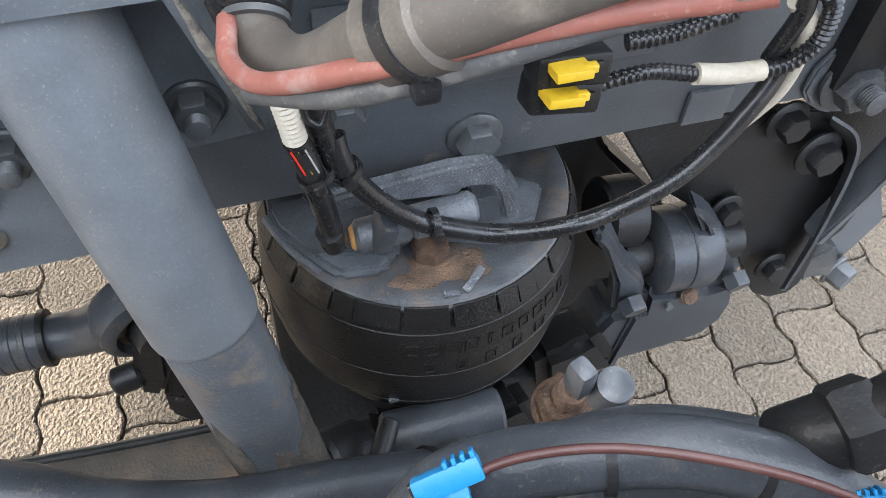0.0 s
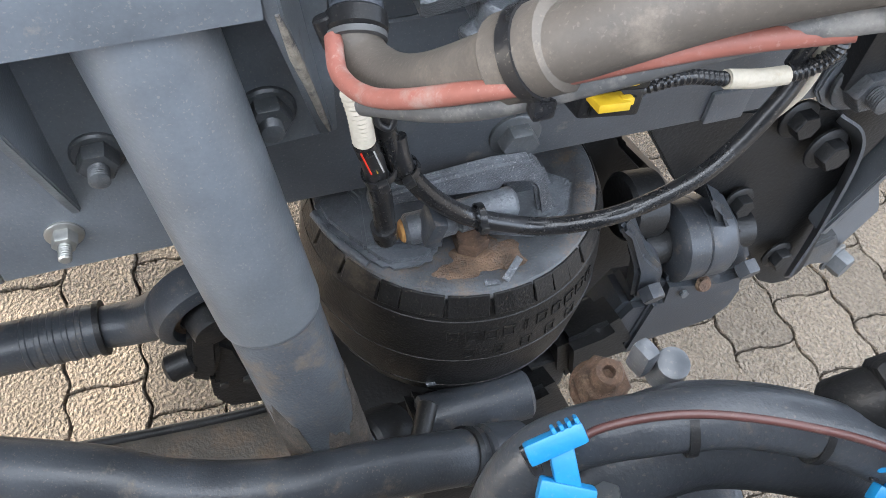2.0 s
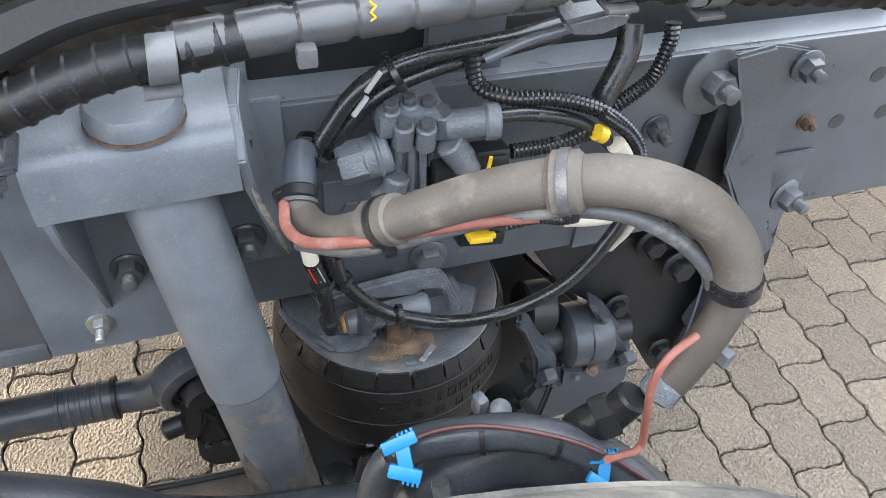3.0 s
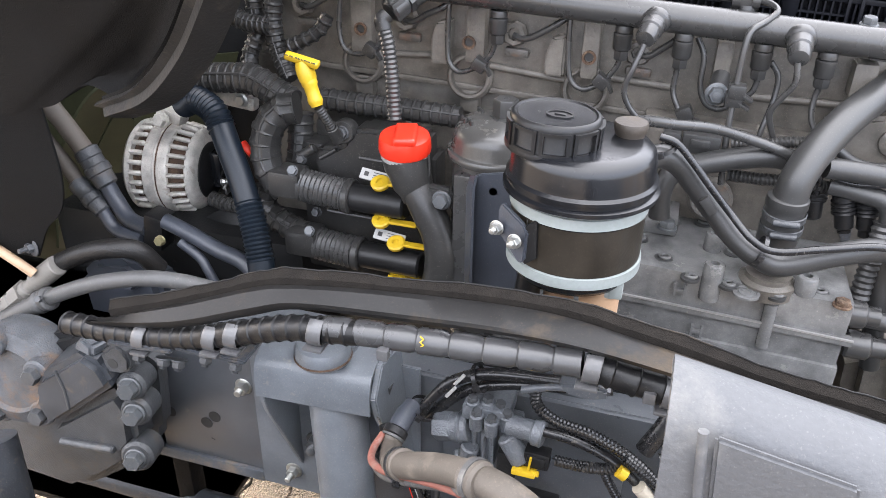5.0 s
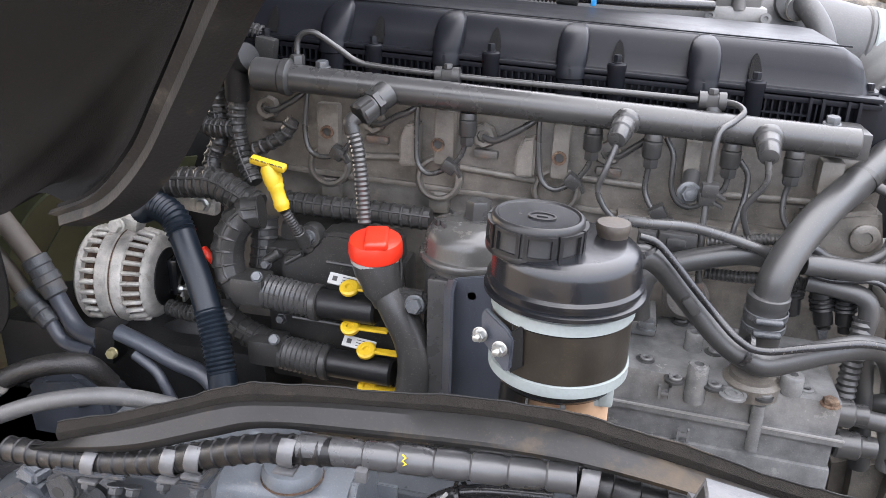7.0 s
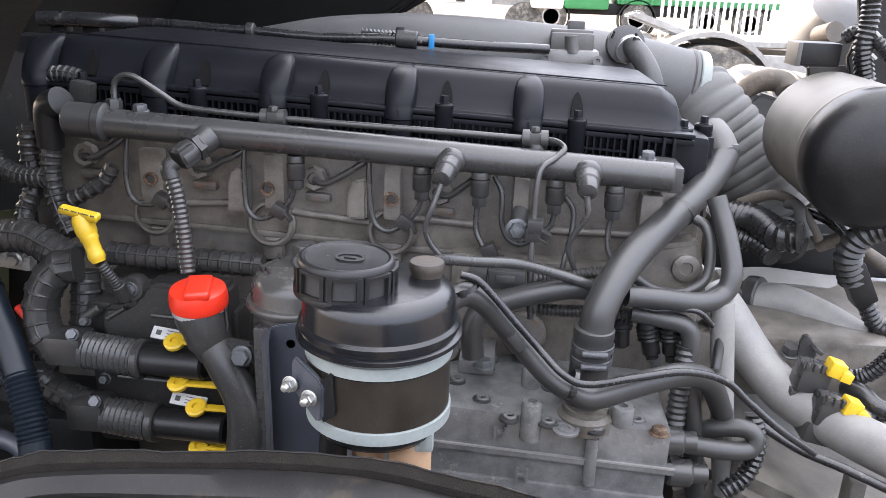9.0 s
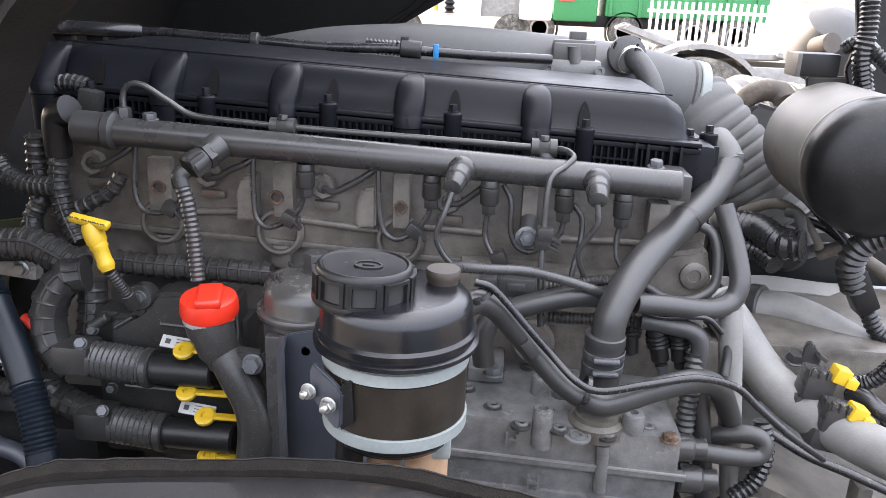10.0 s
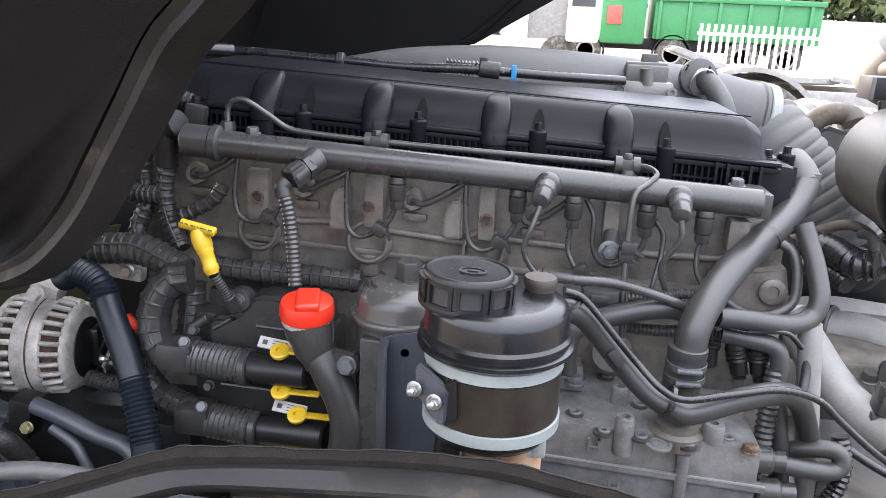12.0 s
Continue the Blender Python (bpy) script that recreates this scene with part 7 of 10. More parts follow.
# hole drawn as a darker disc on the sheet
part("sheet_hole", cyl(bmesh.new(), (0.038, 0.8, 1.029), Vector((0.038, 0.8, 1.029)) + Vector((0, 0.002, 0)), 0.0048, seg=16), M_HUB, brr)
jaw = part("jaw", plate(bmesh.new(), [(0.063, 0.715, 1.052), (0.067, 0.715, 1.059), (0.093, 0.695, 1.048), (0.098, 0.69, 1.042), (0.097, 0.69, 1.01), (0.092, 0.69, 1.007), (0.065, 0.71, 1.028)], (0.002, 0.006, 0), 0.0015), M_BRACKET, brr)
for c in ((0.065, 0.705, 1.036), (0.087, 0.688, 1.033)):
    bolt("bracket_nut", c, (-0.25, -1, 0.05), 0.0105, 0.006, "", 0.0078, 0.005, M_ZINC, brr)
part("tongue", sheet([[(0.096, 0.697, 1.048), (0.097, 0.697, 1.005)], [(0.104, 0.698, 1.054), (0.106, 0.698, 1.013)], [(0.106, 0.705, 1.05), (0.108, 0.705, 1.011)]], 0.003), M_PLASTIC, brr)

# ---- side cover with bolts ----
part("side_cover_flange", shear(slab(bmesh.new(), (0.02, 0.897, 0.865), (0.467, 0.912, 0.874), 0.002)), M_SIDE, engine)
part("side_cover_lower", shear(slab(bmesh.new(), (0.02, 0.90, 0.70), (0.462, 1.10, 0.83), 0.005)), M_SIDE, engine)
part("cover_rib", cyl(bmesh.new(), (0.368, 0.9, 0.887), (0.369, 0.9, 0.824), 0.008, seg=12), M_SIDE, engine)
for c in ((0.235, 0.931, 0.909), (0.269, 0.898, 0.906), (0.314, 0.898, 0.904), (0.37, 0.898, 0.9), (0.421, 0.923, 0.9), (0.32, 0.979, 0.906), (0.281, 1.049, 0.909), (0.241, 1.039, 0.909), (0.201, 0.969, 0.911)):
    # flat dark disc paints the shade of a sunk screw
    s_ = part("screw_pocket_shade", lathe(bmesh.new(), Matrix.Translation(c), [(0.0118, -0.003), (0.0118, 0.0004), (0.0108, 0.0005), (0.0, 0.0005)], 24), M_DARKPRINT_HOLES, engine, "dark disc painted as the shade in a screw recess")
    part("screw", lathe(bmesh.new(), Matrix.Translation(Vector(c) + Vector((0.001, 0.001, 0.001))), [(0.0085, 0.0), (0.0085, 0.002), (0.0075, 0.0028), (0.0045, 0.0028), (0.0036, 0.0), (0.0, 0.0)], 12), M_SIDE, s_)
part("big_screw", lathe(bmesh.new(), Matrix.Translation((0.335, 0.889, 0.902)), [(0.016, -0.002), (0.016, 0.0008), (0.0145, 0.0014), (0.012, 0.0014), (0.0115, 0.0004), (0.0095, 0.0004), (0.009, 0.002), (0.005, 0.0022), (0.0045, 0.0004), (0, 0.0004)], 28), M_SIDE, engine)
part("rusty_bolt", hexhead(bmesh.new(), (0.444, 0.902, 0.898), (0, 0, 1), 0.016, 0.006, 0.011), M_RUST, engine)
for c, h, r in (((0.295, 0.903, 0.878), 0.05, 0.0125), ((0.294, 0.979, 0.905), 0.026, 0.0115), ((0.402, 0.916, 0.9), 0.024, 0.0135)):
    part("cover_stud", lathe(bmesh.new(), Matrix.Translation(c), [(r, 0), (r, h - 0.0025), (r - 0.0015, h - 0.0004), (r - 0.003, h), (0.0055, h), (0.005, h - 0.006), (0, h - 0.006)], 24), M_SIDE, engine)
part("elbow_foot", slab(bmesh.new(), Vector((0.2, 0.999, 0.91)) + Vector((0, -0.01, 0)), Vector((0.248, 1.041, 0.91)) + Vector((0, 0.03, 0.02)), 0.006), M_SIDE, engine)
bolt("foot_bolt", Vector((0.233, 0.974, 0.93)), (0, 0, 1), 0.018, 0.009, "", 0.013, 0, parent=engine)
for cx, cy in (((0.26, 0.896, 0.886), 0.009), ((0.289, 0.896, 0.83), 0.009)):
    x, y, z = cx
    bm = bmesh.new()
    for dx in (-0.006, 0.006):
        slab(bm, (x + dx - 0.0015, y - 0.0015, z - cy), (x + dx + 0.0015, y + 0.004, z + cy))
    slab(bm, (x - 0.005, y - 0.0015, z - 0.0015), (x + 0.005, y + 0.004, z + 0.0015))
    part("cast_mark", bm, M_SIDE, engine)
# pale strip paints the highlight along the flange edge
part("worn_or_lit_edge", shear(slab(bmesh.new(), (0.02, 0.8955, 0.8735), (0.467, 0.8985, 0.8755))), M_SILVERPIPE, engine, "pale strip painted as the flange edge's highlight")
part("upper_block_face", shear(slab(bmesh.new(), (0.18, 1.06, 0.90), (0.50, 1.12, 1.06), 0.01)), M_ENGINE, engine)
for c, r in (((0.283, 1.03, 0.943), 0.03), ((0.184, 1.02, 0.919), 0.02)):
    part("core_plug", lathe(bmesh.new(), frame_of(Vector(c) + Vector((0, 0.03, 0)), (0, -1, 0.3)), [(r, 0), (r, 0.02), (r - 0.005, 0.026), (0.0, 0.026)], 28), M_ENGINE_RUSTY, engine)

# ---- coolant and air pipes over the side cover ----
def steel_pipe(name, pts, r, label, material=None, seg=20):
    return solo(name, pipe(pts, r, seg), material or M_RAIL, tuple(pts[0]), label, "pipe", "engine pipes", smooth=60)


tp = thing("turbo_coolant_pipe", (0.362, 0.925, 1.021), "thick satin grey coolant pipe with a rubber coupling", "pipe")
part("pipe", pipe([(0.545, 1.185, 1.175), (0.517, 1.14, 1.147), (0.468, 1.07, 1.12), (0.417, 1, 1.097), (0.382, 0.95, 1.069), (0.365, 0.925, 1.042), (0.361, 0.92, 1.016)], 0.0195, 26), M_RAIL, tp)
part("weld_bead", cyl(bmesh.new(), (0.473, 1.075, 1.123), (0.469, 1.07, 1.119), 0.0205, seg=24), M_RAIL, tp)
part("coupling", lathe(bmesh.new(), frame_of((0.36, 0.922, 1.02), Vector((0.357, 0.925, 0.913)) - Vector((0.36, 0.922, 1.02))), [(0.0205, 0), (0.0235, 0.002), (0.024, 0.012), (0.0225, 0.015), (0.0228, 0.02), (0.0232, 0.06), (0.0225, 0.075), (0.023, 0.09)], 34), M_RAIL, tp)
part("clamp", lathe(bmesh.new(), frame_of((0.36, 0.922, 1), (0, 0.05, -1)), [(0.0232, 0), (0.0245, 0.0008), (0.0245, 0.008), (0.0232, 0.009)], 34, cap=False), M_CASTDUST, tp, "dull steel hose clamp")
part("clamp", lathe(bmesh.new(), frame_of((0.3597, 0.9225, 0.984), (0, 0.05, -1)), [(0.0232, 0), (0.0245, 0.0008), (0.0245, 0.008), (0.0232, 0.009)], 34, cap=False), M_CASTDUST, tp, "dull steel hose clamp")
for z in (0.995, 0.979):
    part("clamp_screw", cyl(bmesh.new(), (0.345, 0.897, z), (0.375, 0.897, z), 0.004, seg=12, bev=0.001), M_CASTDUST, tp)
part("base_ring", lathe(bmesh.new(), frame_of((0.36, 0.925, 0.902), (0, 0, 1)), [(0.034, -0.012), (0.034, 0.004), (0.028, 0.008), (0.027, 0.014)], 34), M_ENGINE, tp)
part("top_elbow", pipe([(0.545, 1.185, 1.175), (0.539, 1.2, 1.191), (0.535, 1.23, 1.2)], 0.021, 22), M_BELLOW, tp)
part("top_clamp", box(bmesh.new(), Matrix.Translation((0.55, 1.18, 1.186)), (0.02, 0.016, 0.014), 0.003), M_CASTDUST, tp)
steel_pipe("return_pipe", [(0.191, 0.85, 1.065), (0.211, 0.865, 1.071), (0.233, 0.875, 1.059), (0.257, 0.88, 1.032), (0.28, 0.88, 1.006), (0.31, 0.87, 0.979), (0.336, 0.86, 0.967), (0.361, 0.86, 0.962), (0.415, 0.87, 0.98), (0.462, 0.89, 0.983), (0.5, 0.93, 0.954), (0.536, 0.98, 0.888)], 0.0135, "satin grey return pipe sloping over the side cover")
part("grip_pad", box(bmesh.new(), frame_of((0.271, 0.872, 1.019), (0.6, 0, -0.7)), (0.022, 0.012, 0.022), 0.003), M_RAIL, thing("pipe_pad", (0.271, 0.872, 1.019), "small ribbed pad on the return pipe", "pad"))
cable("breather_hose", [(0.207, 0.86, 1.095), (0.225, 0.86, 1.09), (0.244, 0.86, 1.072), (0.268, 0.86, 1.045), (0.294, 0.86, 1.017), (0.323, 0.845, 0.994), (0.35, 0.845, 0.985), (0.398, 0.85, 0.994), (0.452, 0.86, 1.001), (0.5, 0.878, 0.985), (0.531, 0.882, 0.959), (0.571, 0.885, 0.926), (0.62, 0.9, 0.89)], 0.0042, M_CABLE, "thin black hose lying along the return pipe", "hose")
steel_pipe("fuel_pipe", [(0.175, 0.83, 1.115), (0.187, 0.87, 1.107), (0.221, 0.91, 1.093), (0.266, 0.94, 1.083), (0.308, 0.955, 1.07), (0.346, 0.96, 1.058), (0.375, 0.97, 1.043)], 0.0062, "thin grey fuel pipe behind the reservoir", M_LINE)
steel_pipe("coolant_pipe", [(0.221, 0.945, 0.959), (0.218, 0.945, 0.989), (0.225, 0.95, 1.013), (0.251, 0.96, 1.026), (0.291, 0.965, 1.038), (0.331, 0.97, 1.046), (0.359, 0.975, 1.043), (0.394, 0.98, 1.035)], 0.0135, "satin grey coolant pipe with an elbow foot")
steel_pipe("coolant_pipe", [(0.396, 0.955, 1.047), (0.437, 0.965, 1.042), (0.488, 0.98, 1.035), (0.519, 1, 1.04), (0.529, 1.01, 1.062), (0.525, 1.03, 1.095), (0.517, 1.05, 1.125), (0.51, 1.06, 1.145)], 0.0125, "satin grey coolant pipe bent like a hairpin")
steel_pipe("drain_pipe", [(0.412, 1.02, 1.049), (0.442, 1.02, 1.032), (0.477, 1.02, 1.031), (0.504, 1.03, 1.048), (0.507, 1.04, 1.083), (0.5, 1.05, 1.109), (0.488, 1.06, 1.116)], 0.0065, "thin grey pipe curving round the plug")
steel_pipe("drain_pipe", [(0.521, 1, 1.024), (0.522, 0.99, 0.975), (0.519, 0.98, 0.949)], 0.006, "thin grey pipe going straight down")
cable("corrugated_cable", [(0.291, 0.985, 1.05), (0.325, 0.985, 1.055), (0.365, 0.99, 1.061), (0.399, 0.99, 1.061)], 0.0075, M_LOOM, "grey corrugated cable behind the pipes", rib=0.005)
cable("corrugated_cable", [(0.294, 0.985, 1.01), (0.336, 0.985, 1.01), (0.37, 0.985, 1.012), (0.418, 0.985, 1.01)], 0.008, M_LOOM, "grey corrugated cable below the pipes", rib=0.005)
plg = thing("sensor_plug_block", (0.256, 0.98, 1.048), "grey double sensor plug on the engine side", "plug")
part("housing", slab(bmesh.new(), (0.233, 0.975, 1.035), Vector((0.279, 0.975, 1.06)) + Vector((0, 0.03, 0)), 0.004), M_RAIL, plg)
part("collar", slab(bmesh.new(), (0.209, 0.98, 1.033), Vector((0.232, 0.98, 1.057)) + Vector((0, 0.02, 0)), 0.004), M_RAIL, plg)
part("latch", slab(bmesh.new(), Vector((0.243, 0.97, 1.045)), Vector((0.266, 0.97, 1.055)) + Vector((0, 0.008, 0)), 0.002), M_RAIL, plg)
tie((0.211, 0.862, 1.079), (0.4, 0, -1), 0.015, "black cable tie round pipe and hose")
tie((0.334, 0.858, 0.977), (1, 0, -0.3), 0.0165, "black cable tie round pipe and hose")

part("rust_streak", plate(bmesh.new(), [(0.432, 1.0585, 0.992), (0.44, 1.0585, 0.998), (0.452, 1.0585, 0.984), (0.455, 1.0585, 0.955), (0.468, 1.0585, 0.93), (0.47, 1.0585, 0.905), (0.46, 1.0585, 0.902), (0.452, 1.0585, 0.925), (0.441, 1.0585, 0.945), (0.438, 1.0585, 0.97)], (0, 0.003, 0), 0.001), M_GEARRUST, engine, "orange rust streak down the block")

# plugs and hose outlets at the engine's rear side
for pts in (((0.395, 0.985, 1.045), (0.398, 0.98, 1.02), (0.4, 0.985, 1.0)), ((0.418, 0.98, 1.05), (0.428, 0.975, 1.03), (0.43, 0.985, 1.0)), ((0.44, 0.975, 1.045), (0.455, 0.97, 1.03), (0.458, 0.985, 1.005)), ((0.385, 0.98, 1.035), (0.43, 0.97, 1.025), (0.48, 0.965, 1.03), (0.505, 0.97, 1.01))):
    cable("sensor_wire", pts, 0.0036, M_CABLE, "thin black wire to a rear plug", "wire", seg=8, group="rear wires")
for k, (a, b) in enumerate((((0.43, 0.99, 1.005), (0.442, 0.985, 0.955)), ((0.457, 0.99, 1.008), (0.466, 0.985, 0.953)), ((0.4, 1, 1.01), (0.404, 0.995, 0.963)))):
    t = thing("wiring_plug", a, "black wiring plug with a ribbed collar", "plug", "rear plugs")
    d_ = Vector(b) - Vector(a)
    part("body", lathe(bmesh.new(), frame_of(a, d_), [(0.012, 0), (0.0135, 0.01), (0.0135, 0.022), (0.011, 0.024), (0.011, 0.045), (0.008, 0.048), (0.008, d_.length)], 16), M_PLASTIC, t)
    part("collar", ribbed([Vector(a) + d_ * 0.2, Vector(a) + d_ * 0.5], 0.0148, 0.005, 0.002, 16), M_PLASTIC, t)
steel_pipe("vent_pipe", [(0.41, 0.98, 1.016), (0.443, 0.975, 1.013), (0.473, 0.97, 1.007), (0.482, 0.968, 0.986), (0.479, 0.965, 0.957)], 0.0115, "grey moulded vent pipe with an elbow", M_RAIL)
cable("corrugated_hose", [(0.477, 0.967, 0.982), (0.475, 0.96, 0.948), (0.473, 0.955, 0.912), (0.472, 0.95, 0.883)], 0.0125, M_RAIL, "grey corrugated hose going down", "hose", rib=0.008)
for a, b, r in (((0.456, 0.93, 0.874), (0.48, 0.93, 0.874), 0.0175), ((0.465, 0.93, 0.831), (0.495, 0.93, 0.831), 0.018)):
    t = thing("hose_outlet", a, "grey hose outlet with a collar on the side cover", "outlet", "outlets")
    part("collar", cyl(bmesh.new(), a, b, r, seg=22, bev=0.003), M_LINE, t)
    part("stub", cyl(bmesh.new(), b, Vector(b) + (Vector(b) - Vector(a)) * 0.6, r * 0.72, seg=20), M_LINE, t)
steel_pipe("drain_pipe", [(0.478, 0.93, 0.871), (0.53, 0.94, 0.86), (0.564, 0.95, 0.857), (0.572, 0.955, 0.87), (0.56, 0.96, 0.88), (0.529, 0.97, 0.873), (0.509, 0.98, 0.861)], 0.0115, "grey hairpin pipe from the outlet")
steel_pipe("down_pipe", [(0.487, 0.97, 0.936), (0.498, 0.97, 0.874), (0.515, 0.97, 0.776)], 0.0125, "grey upright pipe beside the side cover")
steel_pipe("down_pipe", [(0.52, 1, 1.031), (0.544, 1, 0.86), (0.561, 1, 0.76)], 0.0145, "grey upright pipe beside the side cover", M_SILVERPIPE)
cable("corrugated_hose", [(0.574, 0.98, 0.891), (0.581, 0.97, 0.85), (0.57, 0.96, 0.814), (0.543, 0.95, 0.794)], 0.012, M_CABLE, "black corrugated hose below the pipes", "hose", rib=0.008)

# ---- wheel arch trim with its wiring loom ----
trim = thing("wheel_arch_trim", (0, 0.65, 0.95), "worn grey wheel arch lip with a dusty felt strip along its edge", "wheel arch trim")
TOP = [(-0.398, 0.665, 0.876), (-0.282, 0.66, 0.919), (-0.191, 0.66, 0.958), (-0.143, 0.66, 0.973), (-0.04, 0.66, 0.983), (0.118, 0.66, 0.995), (0.227, 0.66, 0.983), (0.357, 0.66, 0.956), (0.436, 0.66, 0.946), (0.62, 0.66, 0.90)]
LIP = [(-0.394, 0.655, 0.859), (-0.279, 0.652, 0.907), (-0.187, 0.65, 0.947), (-0.139, 0.65, 0.959), (-0.036, 0.65, 0.973), (0.121, 0.65, 0.983), (0.229, 0.65, 0.969), (0.359, 0.65, 0.944), (0.438, 0.65, 0.932), (0.62, 0.65, 0.885)]
LOW = [(-0.419, 0.64, 0.856), (-0.294, 0.635, 0.883), (-0.193, 0.632, 0.923), (-0.13, 0.63, 0.947), (-0.028, 0.628, 0.958), (0.127, 0.622, 0.971), (0.232, 0.615, 0.968), (0.354, 0.605, 0.953), (0.428, 0.6, 0.938), (0.62, 0.60, 0.86)]
top_, lip_, low_ = (curve_through(q, 8) for q in (TOP, LIP, LOW))
top_ = [q + Vector((0, 0, 0.0009 * math.sin(i * 0.9) + 0.0006 * math.sin(i * 2.3))) for i, q in enumerate(top_)]
part("felt_strip", sheet([[q + Vector((0, 0.006, -0.003)) for q in top_], top_, [a.lerp(b, 0.5) + Vector((0, -0.003, 0)) for a, b in zip(top_, lip_)], [b + Vector((0, 0.002, -0.004)) for b in lip_]], 0.005), M_FELT, trim, "dusty dark felt strip")
part("felt_edge", tube(bmesh.new(), [q + Vector((0, 0.0, 0.0008)) for q in top_], 0.0008, 6), M_TRIMGREY, trim, "frayed edge of the felt")
part("lip", sheet([lip_, [a.lerp(b, 0.2) + Vector((0, -0.004, 0.003)) for a, b in zip(lip_, low_)], [a.lerp(b, 0.8) + Vector((0, -0.004, 0.001)) for a, b in zip(lip_, low_)], low_, [q + Vector((0, 0.006, -0.008)) for q in low_]], 0.003), M_TRIMGREY, trim)
loom = thing("wheel_arch_loom", (0, 0.63, 0.93), "black banded wiring loom clipped under the wheel arch lip", "wiring loom")
LP = [(-0.461, 0.655, 0.836), (-0.365, 0.65, 0.844), (-0.282, 0.645, 0.861), (-0.2, 0.638, 0.892), (-0.135, 0.635, 0.915), (-0.055, 0.632, 0.928)]
part("ribbed_section", banded(LP, 0.0138, 0.0165, 0.0026, 0.0013, 20), M_PLASTIC, loom, smooth=30)
LP2 = [(-0.098, 0.634, 0.924), (-0.018, 0.632, 0.932), (0.06, 0.632, 0.937), (0.133, 0.632, 0.942), (0.176, 0.632, 0.945)]
part("smooth_section", banded(LP2, 0.0142, 0.034, 0.0045, -0.0022, 20), M_LOOMGREY, loom, smooth=30)
part("rear_section", banded([(0.174, 0.634, 0.943), (0.22, 0.636, 0.934), (0.257, 0.64, 0.927), (0.36, 0.65, 0.91), (0.6, 0.66, 0.87)], 0.0145, 0.024, 0.0035, 0.0018, 16), M_PLASTIC, loom, smooth=30)
loom_run = curve_through(LP + LP2[1:] + [(0.22, 0.636, 0.934), (0.257, 0.64, 0.927), (0.36, 0.65, 0.91)], 8)
for x in (-0.105, -0.205, -0.235, -0.341, 0.181, 0.259):
    c = min(loom_run, key=lambda q: abs(q.x - x))
    cl = thing("loom_clip", c, "pale grey plastic clip holding the loom", "clip", "loom clips")
    arcs = [[Vector((c.x + dx + 0.1 * r * math.sin(a), c.y - r * math.cos(a), c.z + r * math.sin(a))) for a in [radians(d_) for d_ in range(-95, 81, 15)]] for dx, r in ((-0.0082, 0.0168), (-0.0076, 0.0176), (0.0, 0.0178), (0.0076, 0.0176), (0.0082, 0.0168))]
    part("clip", sheet(arcs, 0.0016), M_PALE, cl, smooth=50)
    part("foot", box(bmesh.new(), Matrix.Translation(c + Vector((-0.003, -0.006, -0.0185))), (0.022, 0.02, 0.004), 0.0015), M_PALE, cl)
for c in ((-0.025, 0.615, 0.921), (0.237, 0.625, 0.927)):
    solo("loom_tab", box(bmesh.new(), Matrix.Translation(c), (0.012, 0.01, 0.013), 0.002), M_PALE, c, "small pale tab under the loom", "tab", "loom tabs")
bm = tube(bmesh.new(), [Vector(q) for q in ((0.013, 0.6185, 0.949), (0.0165, 0.618, 0.946), (0.0135, 0.6175, 0.9425), (0.0165, 0.618, 0.939), (0.013, 0.619, 0.936))], 0.0009, 6)
solo("yellow_marking", bm, M_YELLOW, (0.015, 0.618, 0.947), "small yellow paint scribble on the loom", "marking")
lb = thing("loom_bracket", (0.187, 0.65, 0.899), "grey oval bracket plate below the loom", "bracket")
part("plate", plate(bmesh.new(), [(0.149, 0.64, 0.907), (0.184, 0.64, 0.912), (0.201, 0.64, 0.91), (0.201, 0.64, 0.9), (0.181, 0.64, 0.893), (0.158, 0.64, 0.896)], (0, 0.03, 0.004), 0.003), M_FRAME, lb)
part("arm", pipe([(0.11, 0.672, 0.865), (0.143, 0.668, 0.88), (0.178, 0.655, 0.896)], 0.004, 10), M_FRAME, lb)
for x0, x1, z0, z1, bolts_ in ((-0.387, -0.297, 0.834, 0.842, ((-0.352, 0.824), (-0.318, 0.824), (-0.297, 0.826))), (-0.291, -0.2, 0.849, 0.85, ((-0.258, 0.842), (-0.219, 0.842)))):
    pb = thing("loom_carrier", ((x0 + x1) / 2, 0.65, z0), "flat dark steel strip carrying the loom with bolts", "bracket")
    part("strip", plate(bmesh.new(), [(x0, 0.632, z0), (x1, 0.632, z1), (x1, 0.632, z1 + 0.006), (x0, 0.632, z0 + 0.006)], (0, 0.036, 0.002), 0.0015), M_HUB, pb)
    for x, z in bolts_:
        bolt("strip_bolt", (x, 0.645, z), (0, -0.5, -1), 0.014, 0.008, "", 0.010, 0.004, M_CASTDUST, pb)
cross = thing("frame_cross_plate", (0.1, 0.85, 0.8), "black plate behind the valve block", "plate")
part("plate", slab(bmesh.new(), (-0.05, 0.80, 0.76), (0.62, 0.81, 0.82), 0.003), M_BLACKARM, cross)
part("window_plate", slab(bmesh.new(), (0.10, 0.775, 0.775), (0.17, 0.79, 0.875), 0.003), M_FRAME, cross)

# ---- fender behind the arch ----
fen = thing("step_fender", (0.45, 0.5, 0.6), "pale grey moulded fender panel behind the wheel arch", "fender")
E0 = Vector((0.237, 0.36, 1.14))
low_f = [q for q in low_ if q.x > 0.255]
FU = [0.7 * k / 14 for k in range(15)]
lipf = [low_f[round(k * (len(low_f) - 1) / 14)] for k in range(15)]
top_f = [Vector((E0.x + u, 0.40, E0.z - 0.18 * u - 0.002)) for u in FU]
rows = [lipf, [a.lerp(b, 0.5) + Vector((0, 0, -0.01)) for a, b in zip(lipf, top_f)], top_f]
